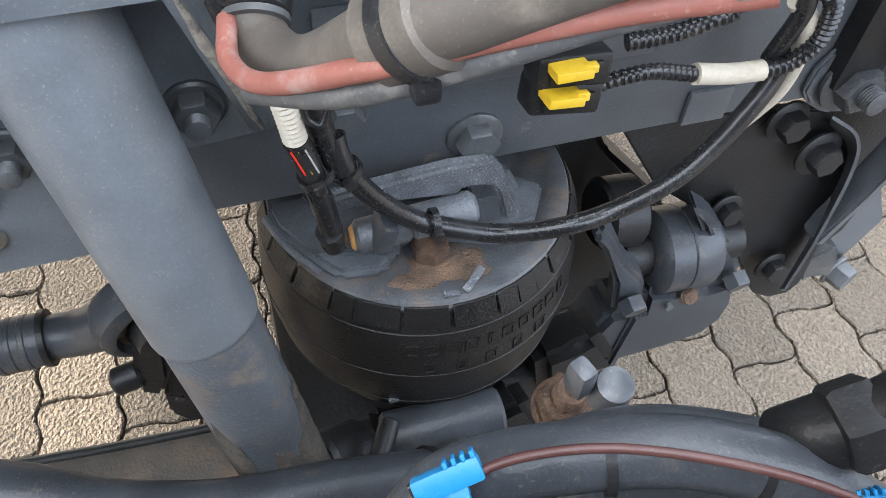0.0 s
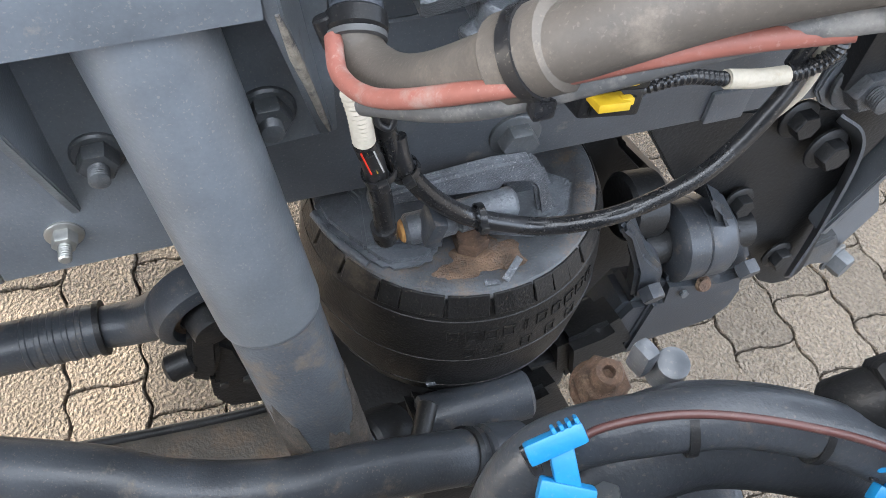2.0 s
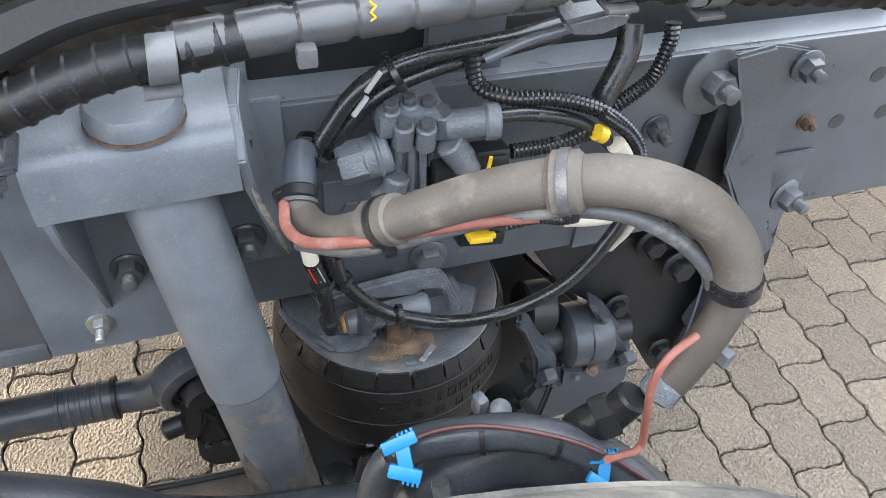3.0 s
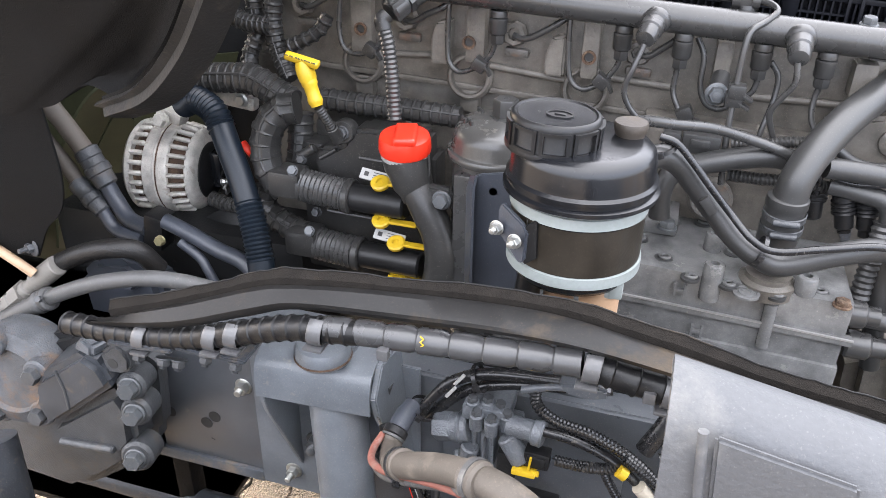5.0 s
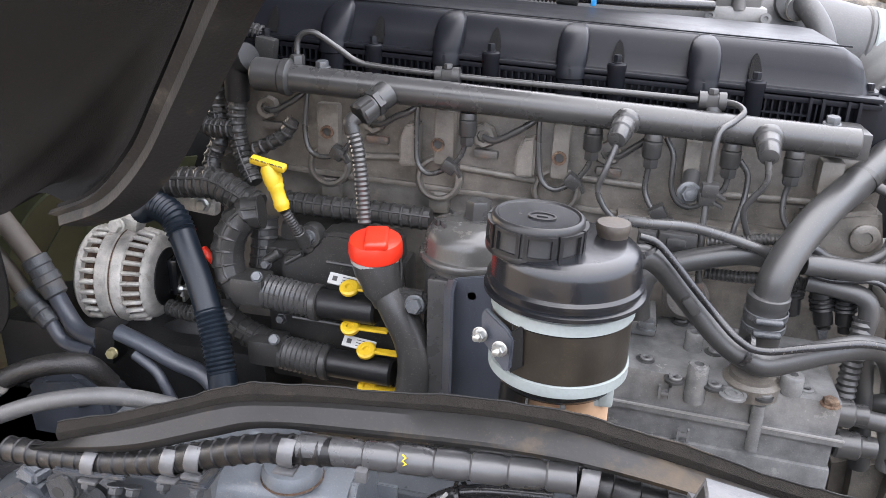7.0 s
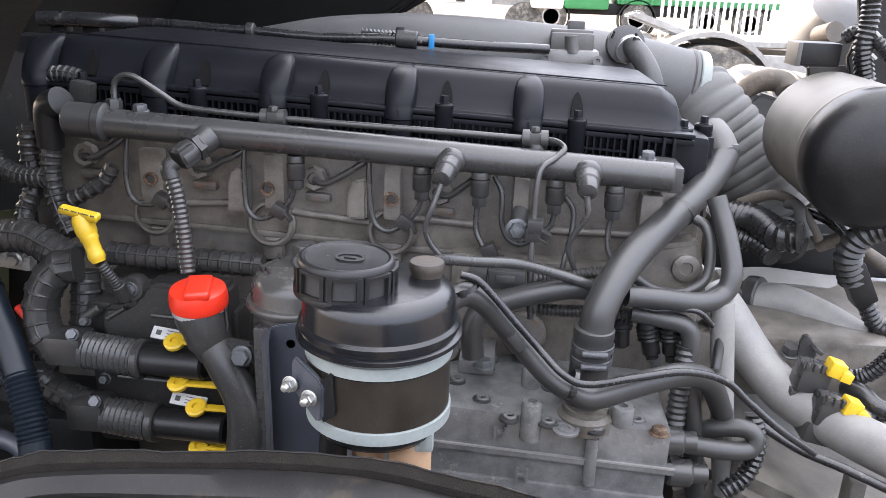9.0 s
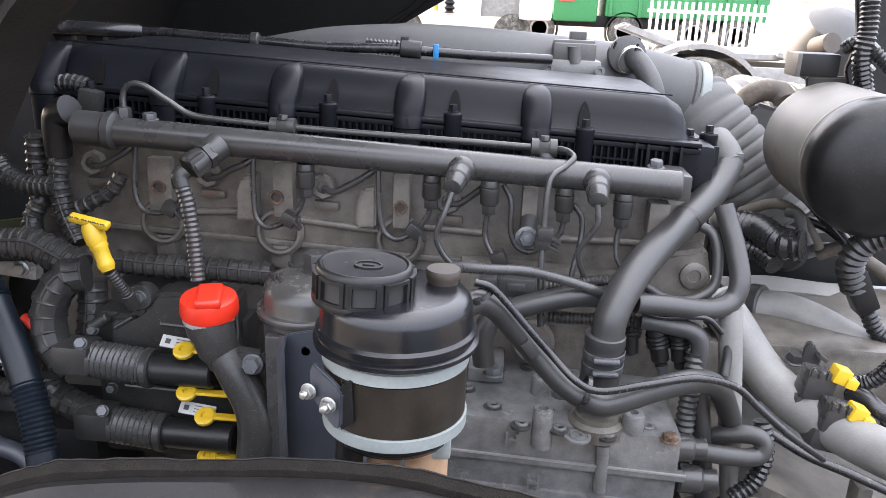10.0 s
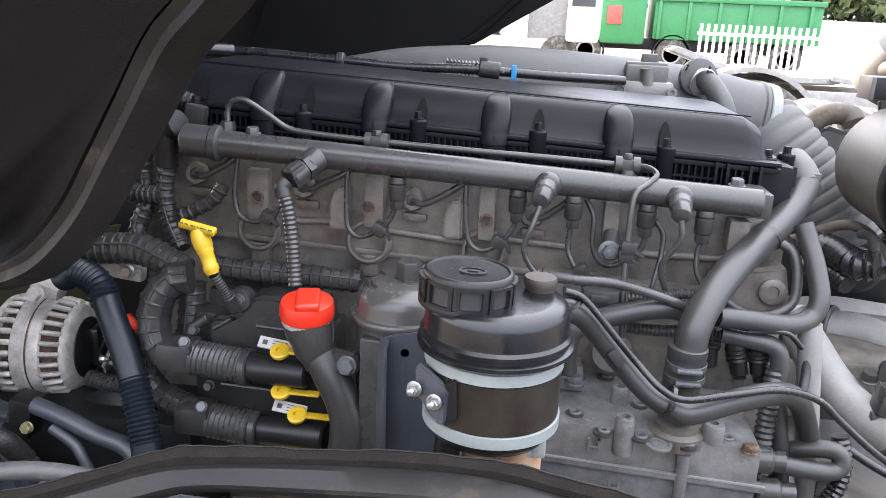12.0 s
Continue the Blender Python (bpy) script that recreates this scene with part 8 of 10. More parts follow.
for dy, dz in ((0.386, 0.0), (0.375, 0.006), (0.367, 0.014), (0.361, 0.026), (0.357, 0.042), (0.354, 0.07), (0.35, 0.12), (0.347, 0.2)):
    rows.append([Vector((E0.x + u + 0.02 * dz, dy, E0.z - 0.18 * u - dz)) for u in FU])
part("face", sheet(rows, 0.004), M_STEP, fen, smooth=60)
part("raised_field", plate(bmesh.new(), [(0.262, 0.3545, 1.122), (0.335, 0.3545, 1.108), (0.345, 0.351, 1.035), (0.268, 0.351, 1.055)], (0, 0.005, 0), 0.002), M_STEP, fen)
for q0, q1 in (((0.2555, 0.3545, 1.125), (0.2625, 0.35, 1.053)), ((0.2625, 0.35, 1.053), (0.347, 0.349, 1.03))):
    part("border_rib", tube(bmesh.new(), [Vector(q0), Vector(q1)], 0.003, 10), M_STEP, fen)

# ---- cab liner ----
M_SEAL = mat("worn_rubber_seal", (0.012, 0.0115, 0.011), 0.5, spec=0.3, var=0.3, bump=0.25, dirt=(0.075, 0.062, 0.048), dirt_amount=0.4, dirt_scale=13)
liner = thing("cab_wheel_arch_liner", (-0.4, 0.65, 1.2), "black grained wheel arch liner of the tilted cab", "cab liner")
EDGE = [(-0.368, 0.735, 1.094), (-0.304, 0.725, 1.123), (-0.243, 0.708, 1.178), (-0.192, 0.686, 1.242), (-0.149, 0.662, 1.295), (-0.103, 0.635, 1.35), (-0.056, 0.61, 1.388), (0.03, 0.56, 1.47), (0.16, 0.50, 1.58)]
edge = curve_through(EDGE, 6)
inn = [q + Vector((-0.038, -0.016, 0.013)) for i, q in enumerate(edge)]
mid = [q + Vector((-0.018, -0.02, 0.004)) for q in edge]
part("seal", sheet([edge, [q + Vector((-0.006, -0.010, 0.002)) for q in edge], mid, [q + Vector((-0.026, -0.012, 0.008)) for q in edge], inn], 0.006), M_SEAL, liner, "worn dusty rubber seal")
bot = [(-0.384, 0.735, 1.096), (-0.392, 0.736, 1.106), (-0.408, 0.737, 1.114), (-0.427, 0.738, 1.118), (-0.455, 0.738, 1.104), (-0.483, 0.738, 1.089), (-0.522, 0.737, 1.079), (-0.561, 0.736, 1.069), (-0.576, 0.734, 1.112), (-0.592, 0.73, 1.154), (-0.62, 0.71, 1.24), (-0.64, 0.67, 1.373)]
p0 = [inn[0].lerp(Vector(bot[0]), 0.5)] + inn[1:]
m_e = len(p0)
bl = curve_through(bot, 5)
bl = [bl[round(i * (len(bl) - 1) / (m_e - 1))] for i in range(m_e)]
rows = [[a.lerp(b, s_) + Vector((0, 0.03 * math.sin(math.pi * s_) * min(1, i / 10), 0)) for i, (a, b) in enumerate(zip(p0, bl))] for s_ in (0, 0.12, 0.25, 0.4, 0.55, 0.7, 0.85, 1.0)]
part("panel", sheet(rows, 0.004), M_LINER, liner)
fold = [(-0.561, 0.736, 1.069), (-0.576, 0.734, 1.112), (-0.592, 0.73, 1.154), (-0.62, 0.71, 1.24), (-0.64, 0.67, 1.373)]
part("side_fold", sheet([fold, [(x - 0.02, y + 0.03, z - 0.002) for x, y, z in fold], [(x - 0.06, y + 0.2, z - 0.02) for x, y, z in fold]], 0.004), M_LINER, liner)
part("pressed_rib", sheet([[(-0.327, 0.7, 1.271), (-0.33, 0.695, 1.308), (-0.327, 0.69, 1.339)], [(-0.301, 0.692, 1.276), (-0.289, 0.685, 1.311), (-0.275, 0.68, 1.342)], [(-0.299, 0.7, 1.267), (-0.271, 0.695, 1.311), (-0.252, 0.69, 1.342)]], 0.003), M_LINER, liner)

guard = thing("front_splash_guard", (-0.62, 0.8, 0.75), "black rubber splash guard with a frayed edge", "splash guard")
G_E = [(-0.563, 0.8, 1.056), (-0.56, 0.8, 1.02), (-0.557, 0.8, 0.964), (-0.564, 0.8, 0.922), (-0.58, 0.8, 0.895), (-0.604, 0.8, 0.872), (-0.632, 0.8, 0.822)]
ge = curve_through(G_E, 4)
part("sheet", sheet([[q + Vector((-0.5, -0.02, 0.05)) for q in ge], [q + Vector((-0.1, -0.008, 0.0)) for q in ge], ge], 0.004), M_LINER, guard)
bolt("guard_bolt", (-0.639, 0.797, 0.836), (-0.3, -1, 0.1), 0.013, 0.008, "", 0.014, 0.012, M_CASTDUST, guard)

far = thing("far_cab_liner", (-0.4, 2.04, 1.3), "black liner at the far side of the tilted cab", "cab liner")
part("panel", plate(bmesh.new(), [(-0.833, 2.04, 1.251), (-0.432, 2.04, 1.261), (-0.195, 2.04, 1.279), (-0.024, 2.04, 1.318), (0.064, 2.04, 1.371), (0.176, 2.04, 1.438), (0.287, 2.04, 1.538), (0.285, 2.04, 1.804), (-0.948, 2.04, 1.785)], (0, 0.01, 0)), M_LINER, far)
# added dark backdrop that hides bright sky below the far liner
part("dark_backdrop", plate(bmesh.new(), [(-1.673, 2.06, 1.266), (-0.438, 2.06, 1.267), (-0.439, 2.06, 0.76), (-1.782, 2.06, 0.649)], (0, 0.01, 0)), M_LINER, far)
part("rib", pipe([(-0.093, 2.03, 1.296), (-0.011, 2.03, 1.35), (0.087, 2.03, 1.441)], 0.008, 8), M_LINER, far)
cab = thing("tilted_cab", (-1.2, 1.3, 0.9), "underside of the tilted truck cab", "cab")
part("floor", plate(bmesh.new(), [(-0.62, 0.62, 1.25), (-0.62, 2.05, 1.25), (0.05, 2.05, 3.0), (0.05, 0.48, 3.0)], (-0.05, 0, 0.04)), M_LINER, cab)
part("shell", plate(bmesh.new(), [(-0.72, 0.4, 1.4), (-2.0, 0.4, 1.5), (-2.4, 0.4, 2.7), (-1.1, 0.4, 3.7), (-0.06, 0.4, 3.05)], (0, 2.05, 0)), M_STEP, cab)

# ---- things at the engine's front ----
alt = thing("alternator", (-0.56, 1.07, 0.83), "bare cast aluminium alternator with cooling slots and a black end cap", "alternator")
AC = Vector((-0.574, 1.075, 0.858))
ax_ = Vector((1, 0.12, 0.0)).normalized()
am = frame_of(AC, ax_) @ Matrix.Diagonal((1, 1, 0.86, 1))
part("front_shell", lathe(bmesh.new(), am, [(0.05, -0.082), (0.07, -0.075), (0.078, -0.066), (0.078, -0.056)], 48), M_ALU, alt)
part("core", lathe(bmesh.new(), am, [(0.066, -0.07), (0.068, -0.02), (0.068, 0.03), (0.05, 0.058)], 40), M_RUST, alt, "copper-brown windings")
part("middle_ring", lathe(bmesh.new(), am, [(0.073, -0.034), (0.0785, -0.03), (0.0785, -0.008), (0.0765, -0.006), (0.0765, -0.002), (0.0785, 0.0), (0.0785, 0.012), (0.0765, 0.018), (0.073, 0.02)], 48, cap=False), M_ALU, alt)
part("ring_line", lathe(bmesh.new(), am, [(0.0767, -0.0055), (0.0772, -0.004), (0.0767, -0.0025)], 48, cap=False), M_RUST, alt)
part("rear_ring", lathe(bmesh.new(), am, [(0.052, 0.05), (0.0685, 0.049), (0.0672, 0.056), (0.06, 0.063), (0.046, 0.066), (0.042, 0.062)], 48, cap=False), M_ALU, alt)
for i in range(28):
    a = 2 * math.pi * i / 28
    f = am @ Matrix.Rotation(a, 4, "Z") @ Matrix.Translation((0.0755, 0, -0.046))
    part("slot_bar", box(bmesh.new(), f, (0.009, 0.0085, 0.03), 0.003, 1), M_ALU, alt)
    f = am @ Matrix.Rotation(a, 4, "Z") @ Matrix.Translation((0.0715, 0, 0.034)) @ Matrix.Rotation(-0.2, 4, "Y")
    part("slot_bar", box(bmesh.new(), f, (0.010, 0.0072, 0.036), 0.003, 1), M_ALU, alt)
part("end_cap", lathe(bmesh.new(), am, [(0.048, 0.058), (0.048, 0.068), (0.04, 0.074), (0.0, 0.075)], 36), M_PLASTIC, alt)
part("regulator", box(bmesh.new(), am @ Matrix.Translation((0.012, 0.004, 0.082)), (0.05, 0.062, 0.022), 0.005), M_GLOSSBLACK, alt)
part("regulator_plug", box(bmesh.new(), am @ Matrix.Translation((0.03, -0.02, 0.098)), (0.022, 0.026, 0.018), 0.003), M_PLASTIC, alt)
part("bus_bar", pipe([am @ Vector(q) for q in ((-0.01, -0.03, 0.095), (0.0, -0.012, 0.102), (0.018, 0.002, 0.1), (0.03, 0.022, 0.096))], 0.0032, 8), M_ZINC, alt, "bright bent terminal wire")
part("terminal_plate", box(bmesh.new(), am @ Matrix.Translation((0.01, -0.03, 0.095)), (0.03, 0.025, 0.006), 0.002), M_ZINC, alt)
for c in ((0.012, -0.032), (-0.016, -0.012), (0.02, 0.01)):
    part("terminal", hexhead(bmesh.new(), am @ Vector((c[0], c[1], 0.096)), ax_, 0.009, 0.006, 0.007, 0.006), M_ZINC, alt)
part("ear", box(bmesh.new(), Matrix.Translation((-0.425, 1.03, 1.011)) @ Matrix.Rotation(0.1, 4, "Y"), (0.08, 0.02, 0.022), 0.006), M_ALU, alt)
part("upper_ear", box(bmesh.new(), Matrix.Translation((-0.545, 1.04, 0.968)) @ Matrix.Rotation(0.3, 4, "Y"), (0.045, 0.03, 0.02), 0.006), M_ALU, alt)
bolt("ear_bolt", (-0.404, 1.018, 1.015), (0, -1, 0), 0.014, 0.006, "", 0.011, 0, M_ZINC, alt)
bolt("ear_bolt", (-0.548, 1.015, 0.967), (0, -1, 0.2), 0.018, 0.01, "", 0.013, 0, M_ALU, alt)
part("red_wire", pipe([(-0.411, 1.02, 0.944), (-0.399, 1.015, 0.935), (-0.394, 1.02, 0.923)], 0.006, 10), M_RED, alt)

bh = thing("coolant_hose", (-0.389, 0.945, 0.971), "blue-black coolant hose with ribbed bends", "hose")
part("ribbed_bend", ribbed([(-0.478, 0.98, 1.012), (-0.449, 0.97, 1.025), (-0.416, 0.96, 1.015), (-0.399, 0.95, 0.994)], 0.0205, 0.0062, 0.0026, 24), M_BLUEHOSE, bh, smooth=25)
part("straight", pipe([(-0.4, 0.95, 0.998), (-0.385, 0.94, 0.97), (-0.368, 0.93, 0.937), (-0.349, 0.916, 0.898)], 0.0185, 22), M_BLUEHOSE, bh)
part("ribbed_middle", ribbed([(-0.35, 0.917, 0.9), (-0.341, 0.908, 0.882), (-0.329, 0.895, 0.855), (-0.318, 0.882, 0.825)], 0.0205, 0.0062, 0.0026, 24), M_BLUEHOSE, bh, smooth=25)
part("lower", pipe([(-0.319, 0.883, 0.828), (-0.312, 0.873, 0.8), (-0.304, 0.862, 0.77)], 0.0195, 22), M_BLUEHOSE, bh)

fan = thing("cooling_fan", (-0.78, 1.25, 0.8), "olive green plastic cooling fan and shroud", "fan")
part("shroud", sheet([curve_through([(-0.932, 1.12, 0.61), (-0.9, 1.13, 0.77), (-0.849, 1.14, 0.876), (-0.783, 1.15, 0.951), (-0.703, 1.16, 0.983)], 5), curve_through([(-0.947, 1.2, 0.564), (-0.911, 1.21, 0.721), (-0.861, 1.22, 0.822), (-0.806, 1.23, 0.89), (-0.733, 1.24, 0.924)], 5)], 0.006), M_GREEN, fan)
for k in range(3):
    part("blade", sheet([[(-0.975, 1.24, 0.592), (-0.908, 1.25, 0.768), (-0.838, 1.26, 0.87)], [(-0.936, 1.3, 0.547), (-0.887, 1.31, 0.721), (-0.831, 1.32, 0.814)]] if k == 0 else
                        [[(-0.95 + 0.1 * k, 1.3, 0.72), (-0.93 + 0.1 * k, 1.3, 0.86), (-0.88 + 0.1 * k, 1.3, 0.98)], [(-0.88 + 0.1 * k, 1.36, 0.72), (-0.86 + 0.1 * k, 1.36, 0.86), (-0.81 + 0.1 * k, 1.36, 0.98)]], 0.004), M_GREEN, fan)

def fitted_hose(pts, r, fit_at, label, material=None, after=None):
    """A hose with a steel ferrule, and a smooth pipe behind the ferrule where after is given."""
    t = thing("steering_hose", pts[0], label, "hose", "steering hoses")
    run = curve_through(pts, 8)
    cutat = int(fit_at[0] * (len(run) - 2)) if after else len(run) - 1
    part("hose", tube(bmesh.new(), run[:cutat + 1], r, 18), material or M_HOSE, t)
    if after:
        part("pipe", tube(bmesh.new(), run[cutat:], r * 0.86, 18), after, t, "smooth blue-grey pipe")
    for k in fit_at:
        i = int(k * (len(run) - 2))
        d = (run[i + 1] - run[i]).normalized()
        part("ferrule", lathe(bmesh.new(), frame_of(run[i], d), [(r, -0.034), (r * 1.25, -0.032), (r * 1.3, -0.018), (r * 1.2, -0.016), (r * 1.22, -0.004), (r * 1.35, -0.002), (r * 1.35, 0.01), (r * 1.2, 0.012), (r * 1.15, 0.03), (r * 0.9, 0.033)], 22), M_CASTDUST, t)
    return t


fitted_hose([(-0.76, 0.985, 1.03), (-0.723, 0.975, 0.985), (-0.688, 0.97, 0.944), (-0.648, 0.965, 0.891), (-0.619, 0.96, 0.84), (-0.591, 0.95, 0.815), (-0.549, 0.94, 0.81)], 0.0155, (0.52,), "dusty brown steering hose with a steel ferrule and pipe", M_HOSE, M_BRACKET)
fitted_hose([(-0.74, 0.96, 0.94), (-0.701, 0.955, 0.897), (-0.67, 0.95, 0.857), (-0.638, 0.945, 0.827), (-0.612, 0.94, 0.797), (-0.56, 0.935, 0.792)], 0.0125, (0.5,), "thin dusty steering hose with a steel ferrule and pipe", M_HOSE, M_BRACKET)
fitted_hose([(-0.508, 0.93, 0.836), (-0.46, 0.925, 0.823), (-0.413, 0.92, 0.807), (-0.366, 0.915, 0.795), (-0.33, 0.9, 0.77)], 0.0125, (), "dark blue-grey steering pipe behind the trim", M_BRACKET)
fitted_hose([(-0.475, 0.915, 0.812), (-0.441, 0.91, 0.794), (-0.425, 0.905, 0.775), (-0.405, 0.9, 0.74)], 0.0075, (), "thin dark blue-grey steering pipe", M_BRACKET)
ph = thing("pressure_hose", (-0.6, 0.8, 0.8), "black pressure hose with a large pale steel ferrule", "hose", "steering hoses")
part("hose", pipe([(-0.632, 0.815, 0.795), (-0.574, 0.82, 0.825), (-0.524, 0.825, 0.84), (-0.492, 0.84, 0.833), (-0.478, 0.86, 0.795)], 0.0145, 18), M_RUBBER, ph)
PF = frame_of((-0.612, 0.805, 0.806), Vector((-0.694, 0.79, 0.738)) - Vector((-0.612, 0.805, 0.806)))
part("ferrule", lathe(bmesh.new(), PF @ Matrix.Diagonal((0.92, 0.92, 1, 1)), [(0.0155, -0.002), (0.0175, 0.0), (0.018, 0.03), (0.0172, 0.034), (0.0172, 0.05), (0.013, 0.054), (0.0125, 0.068), (0.015, 0.07), (0.015, 0.08)], 24), M_TANKPALE, ph, "pale steel ferrule")
part("nut", lathe(bmesh.new(), PF, [(0.0195, 0.08), (0.0195, 0.098), (0.016, 0.101), (0.016, 0.106), (0.018, 0.108), (0.018, 0.118)], 6), M_TANKPALE, ph)
part("pipe", tube(bmesh.new(), [PF @ Vector((0, 0, 0.11)), PF @ Vector((0, 0, 0.16)), PF @ Vector((0.01, 0, 0.24))], 0.011, 16), M_TANKPALE, ph)
rh = thing("return_hose", (-0.5, 0.76, 0.82), "grey return hose with a ribbed clamp ring", "hose", "steering hoses")
part("hose", pipe([(-0.82, 0.755, 0.64), (-0.77, 0.755, 0.671), (-0.649, 0.755, 0.747), (-0.594, 0.757, 0.78)], 0.0145, 18), M_HOSEGREY, rh)
part("pipe", pipe([(-0.6, 0.757, 0.777), (-0.562, 0.757, 0.798), (-0.502, 0.76, 0.824), (-0.429, 0.765, 0.843), (-0.378, 0.775, 0.842), (-0.33, 0.785, 0.832)], 0.0112, 18), M_HOSEGREY, rh)
part("clamp_ring", lathe(bmesh.new(), frame_of((-0.6, 0.757, 0.777), (0.034, 0.0, 0.02)), [(0.014, -0.012), (0.0175, -0.01), (0.0175, -0.003), (0.0155, 0.0), (0.0175, 0.003), (0.0175, 0.011), (0.014, 0.014)], 24), M_HOSEGREY, rh)
bolt("clamp_screw", (-0.592, 0.742, 0.79), (0.2, -0.8, 0.5), 0.009, 0.007, "", 0.0, 0, M_CASTDUST, rh)
fitted_hose([(-0.77, 0.78, 0.85), (-0.731, 0.78, 0.846), (-0.693, 0.78, 0.835), (-0.657, 0.78, 0.817), (-0.637, 0.785, 0.798)], 0.0072, (), "tan plastic breather hose", M_TAN)
hb = thing("hose_clamp_block", (-0.528, 0.94, 0.813), "black hose clamp block with a brass-coloured bolt", "clamp")
part("block", box(bmesh.new(), Matrix.Translation((-0.537, 0.95, 0.808)) @ Matrix.Rotation(0.2, 4, "Y"), (0.035, 0.04, 0.06), 0.006), M_PLASTIC, hb)
bolt("bolt", (-0.519, 0.926, 0.802), (0, -1, 0.1), 0.014, 0.007, "", 0.0085, 0, M_BRASS, hb)
under = thing("front_casting", (-0.5, 1.0, 0.6), "dark dusty castings below the alternator", "casting")
part("lower_block", slab(bmesh.new(), (-0.78, 0.98, 0.55), (-0.30, 1.15, 0.80), 0.03), M_BLACKARM, under)
part("hose_mount", plate(bmesh.new(), [(-0.63, 0.86, 0.68), (-0.635, 0.86, 0.755), (-0.6, 0.86, 0.788), (-0.54, 0.86, 0.796), (-0.49, 0.86, 0.77), (-0.47, 0.86, 0.68)], (0, 0.07, -0.02), 0.012), M_BRACKET, under, "dark blue-grey mount below the hoses")
bolt("mount_bolt", (-0.53, 0.857, 0.765), (0.1, -1, 0.2), 0.02, 0.011, "", 0.015, 0, M_BRACKET, under)
# added dark slab, no known part; hides bright paving below the hoses
part("gap_filler", slab(bmesh.new(), (-0.95, 0.775, 0.3), (-0.42, 0.985, 0.69), 0.03), M_HUB, under)
part("gap_filler", slab(bmesh.new(), (-0.95, 0.775, 0.3), (-0.42, 0.985, 0.69), 0.03), M_BLACKARM, under)
part("gap_filler", slab(bmesh.new(), (-0.95, 0.775, 0.3), (-0.42, 0.985, 0.69), 0.03), M_BLACKARM, under)
part("gap_filler", slab(bmesh.new(), (-0.95, 0.775, 0.3), (-0.42, 0.985, 0.69), 0.03), M_BLACKARM, under)
part("gap_filler", slab(bmesh.new(), (-0.95, 0.775, 0.3), (-0.42, 0.985, 0.69), 0.03), M_BLACKARM, under)
part("gap_filler", slab(bmesh.new(), (-0.95, 0.775, 0.3), (-0.42, 0.985, 0.69), 0.03), M_BLACKARM, under)
part("gap_filler", slab(bmesh.new(), (-0.95, 0.775, 0.3), (-0.42, 0.985, 0.69), 0.03), M_BLACKARM, under)
part("gap_filler", slab(bmesh.new(), (-0.95, 0.775, 0.3), (-0.42, 0.985, 0.69), 0.03), M_BLACKARM, under)
part("gap_filler", slab(bmesh.new(), (-0.95, 0.775, 0.3), (-0.42, 0.985, 0.69), 0.03), M_BLACKARM, under)
part("gap_filler", slab(bmesh.new(), (-0.95, 0.775, 0.3), (-0.42, 0.985, 0.69), 0.03), M_BLACKARM, under)
part("gap_filler", slab(bmesh.new(), (-0.95, 0.775, 0.3), (-0.42, 0.985, 0.69), 0.03), M_BLACKARM, under)
part("gap_filler", slab(bmesh.new(), (-0.95, 0.775, 0.3), (-0.42, 0.985, 0.69), 0.03), M_BLACKARM, under)
part("gap_filler", slab(bmesh.new(), (-0.95, 0.775, 0.3), (-0.42, 0.985, 0.69), 0.03), M_BLACKARM, under)
part("gap_filler", slab(bmesh.new(), (-0.95, 0.775, 0.3), (-0.42, 0.985, 0.69), 0.03), M_BLACKARM, under)
part("gap_filler", slab(bmesh.new(), (-0.95, 0.775, 0.3), (-0.42, 0.985, 0.69), 0.03), M_BLACKARM, under)
part("pulley_cover", lathe(bmesh.new(), frame_of((-0.45, 1.06, 0.74), (0, -1, 0.2)), [(0.07, 0), (0.07, 0.05), (0.05, 0.06), (0.03, 0.06), (0.03, 0.07)], 32), M_BLACKARM, under)
# added black wall that keeps sunlit ground behind out of view
part("backing_wall", slab(bmesh.new(), (-0.95, 1.4, 0.4), (-0.42, 1.45, 1.28), 0.02), M_BLACKARM, under)

sg = thing("steering_gear", (-0.5, 0.68, 0.6), "grey cast steering gear with bolts and rusty flange", "steering gear")
part("housing", plate(bmesh.new(), [(-0.43, 0.7, 0.79), (-0.392, 0.7, 0.762), (-0.397, 0.7, 0.69), (-0.405, 0.7, 0.618), (-0.452, 0.7, 0.555), (-0.516, 0.7, 0.5), (-0.58, 0.7, 0.456), (-0.75, 0.7, 0.47), (-0.78, 0.7, 0.6), (-0.6, 0.7, 0.7), (-0.5, 0.7, 0.745)], (0, 0.055, 0), 0.018), M_CASTDUST, sg)
part("upper_case", plate(bmesh.new(), [(-0.78, 0.705, 0.58), (-0.78, 0.705, 0.632), (-0.6, 0.705, 0.738), (-0.52, 0.705, 0.772), (-0.475, 0.705, 0.782), (-0.455, 0.705, 0.76), (-0.5, 0.705, 0.66)], (0, 0.03, 0), 0.01), M_BLACKARM, sg, "dark upper half of the case")
part("dry_patch", plate(bmesh.new(), [(-0.482, 0.7015, 0.79), (-0.46, 0.7015, 0.795), (-0.447, 0.7015, 0.778), (-0.465, 0.7015, 0.766), (-0.485, 0.7015, 0.775)], (0, 0.012, 0), 0.003), M_CAST, sg, "light scraped face")
part("side_cover", plate(bmesh.new(), [(-0.542, 0.66, 0.645), (-0.42, 0.66, 0.735), (-0.403, 0.66, 0.7), (-0.408, 0.66, 0.64), (-0.43, 0.66, 0.612), (-0.532, 0.66, 0.595), (-0.575, 0.66, 0.6)], (0, 0.05, 0), 0.012), M_CASTDUST, sg, "dusty cast side cover")
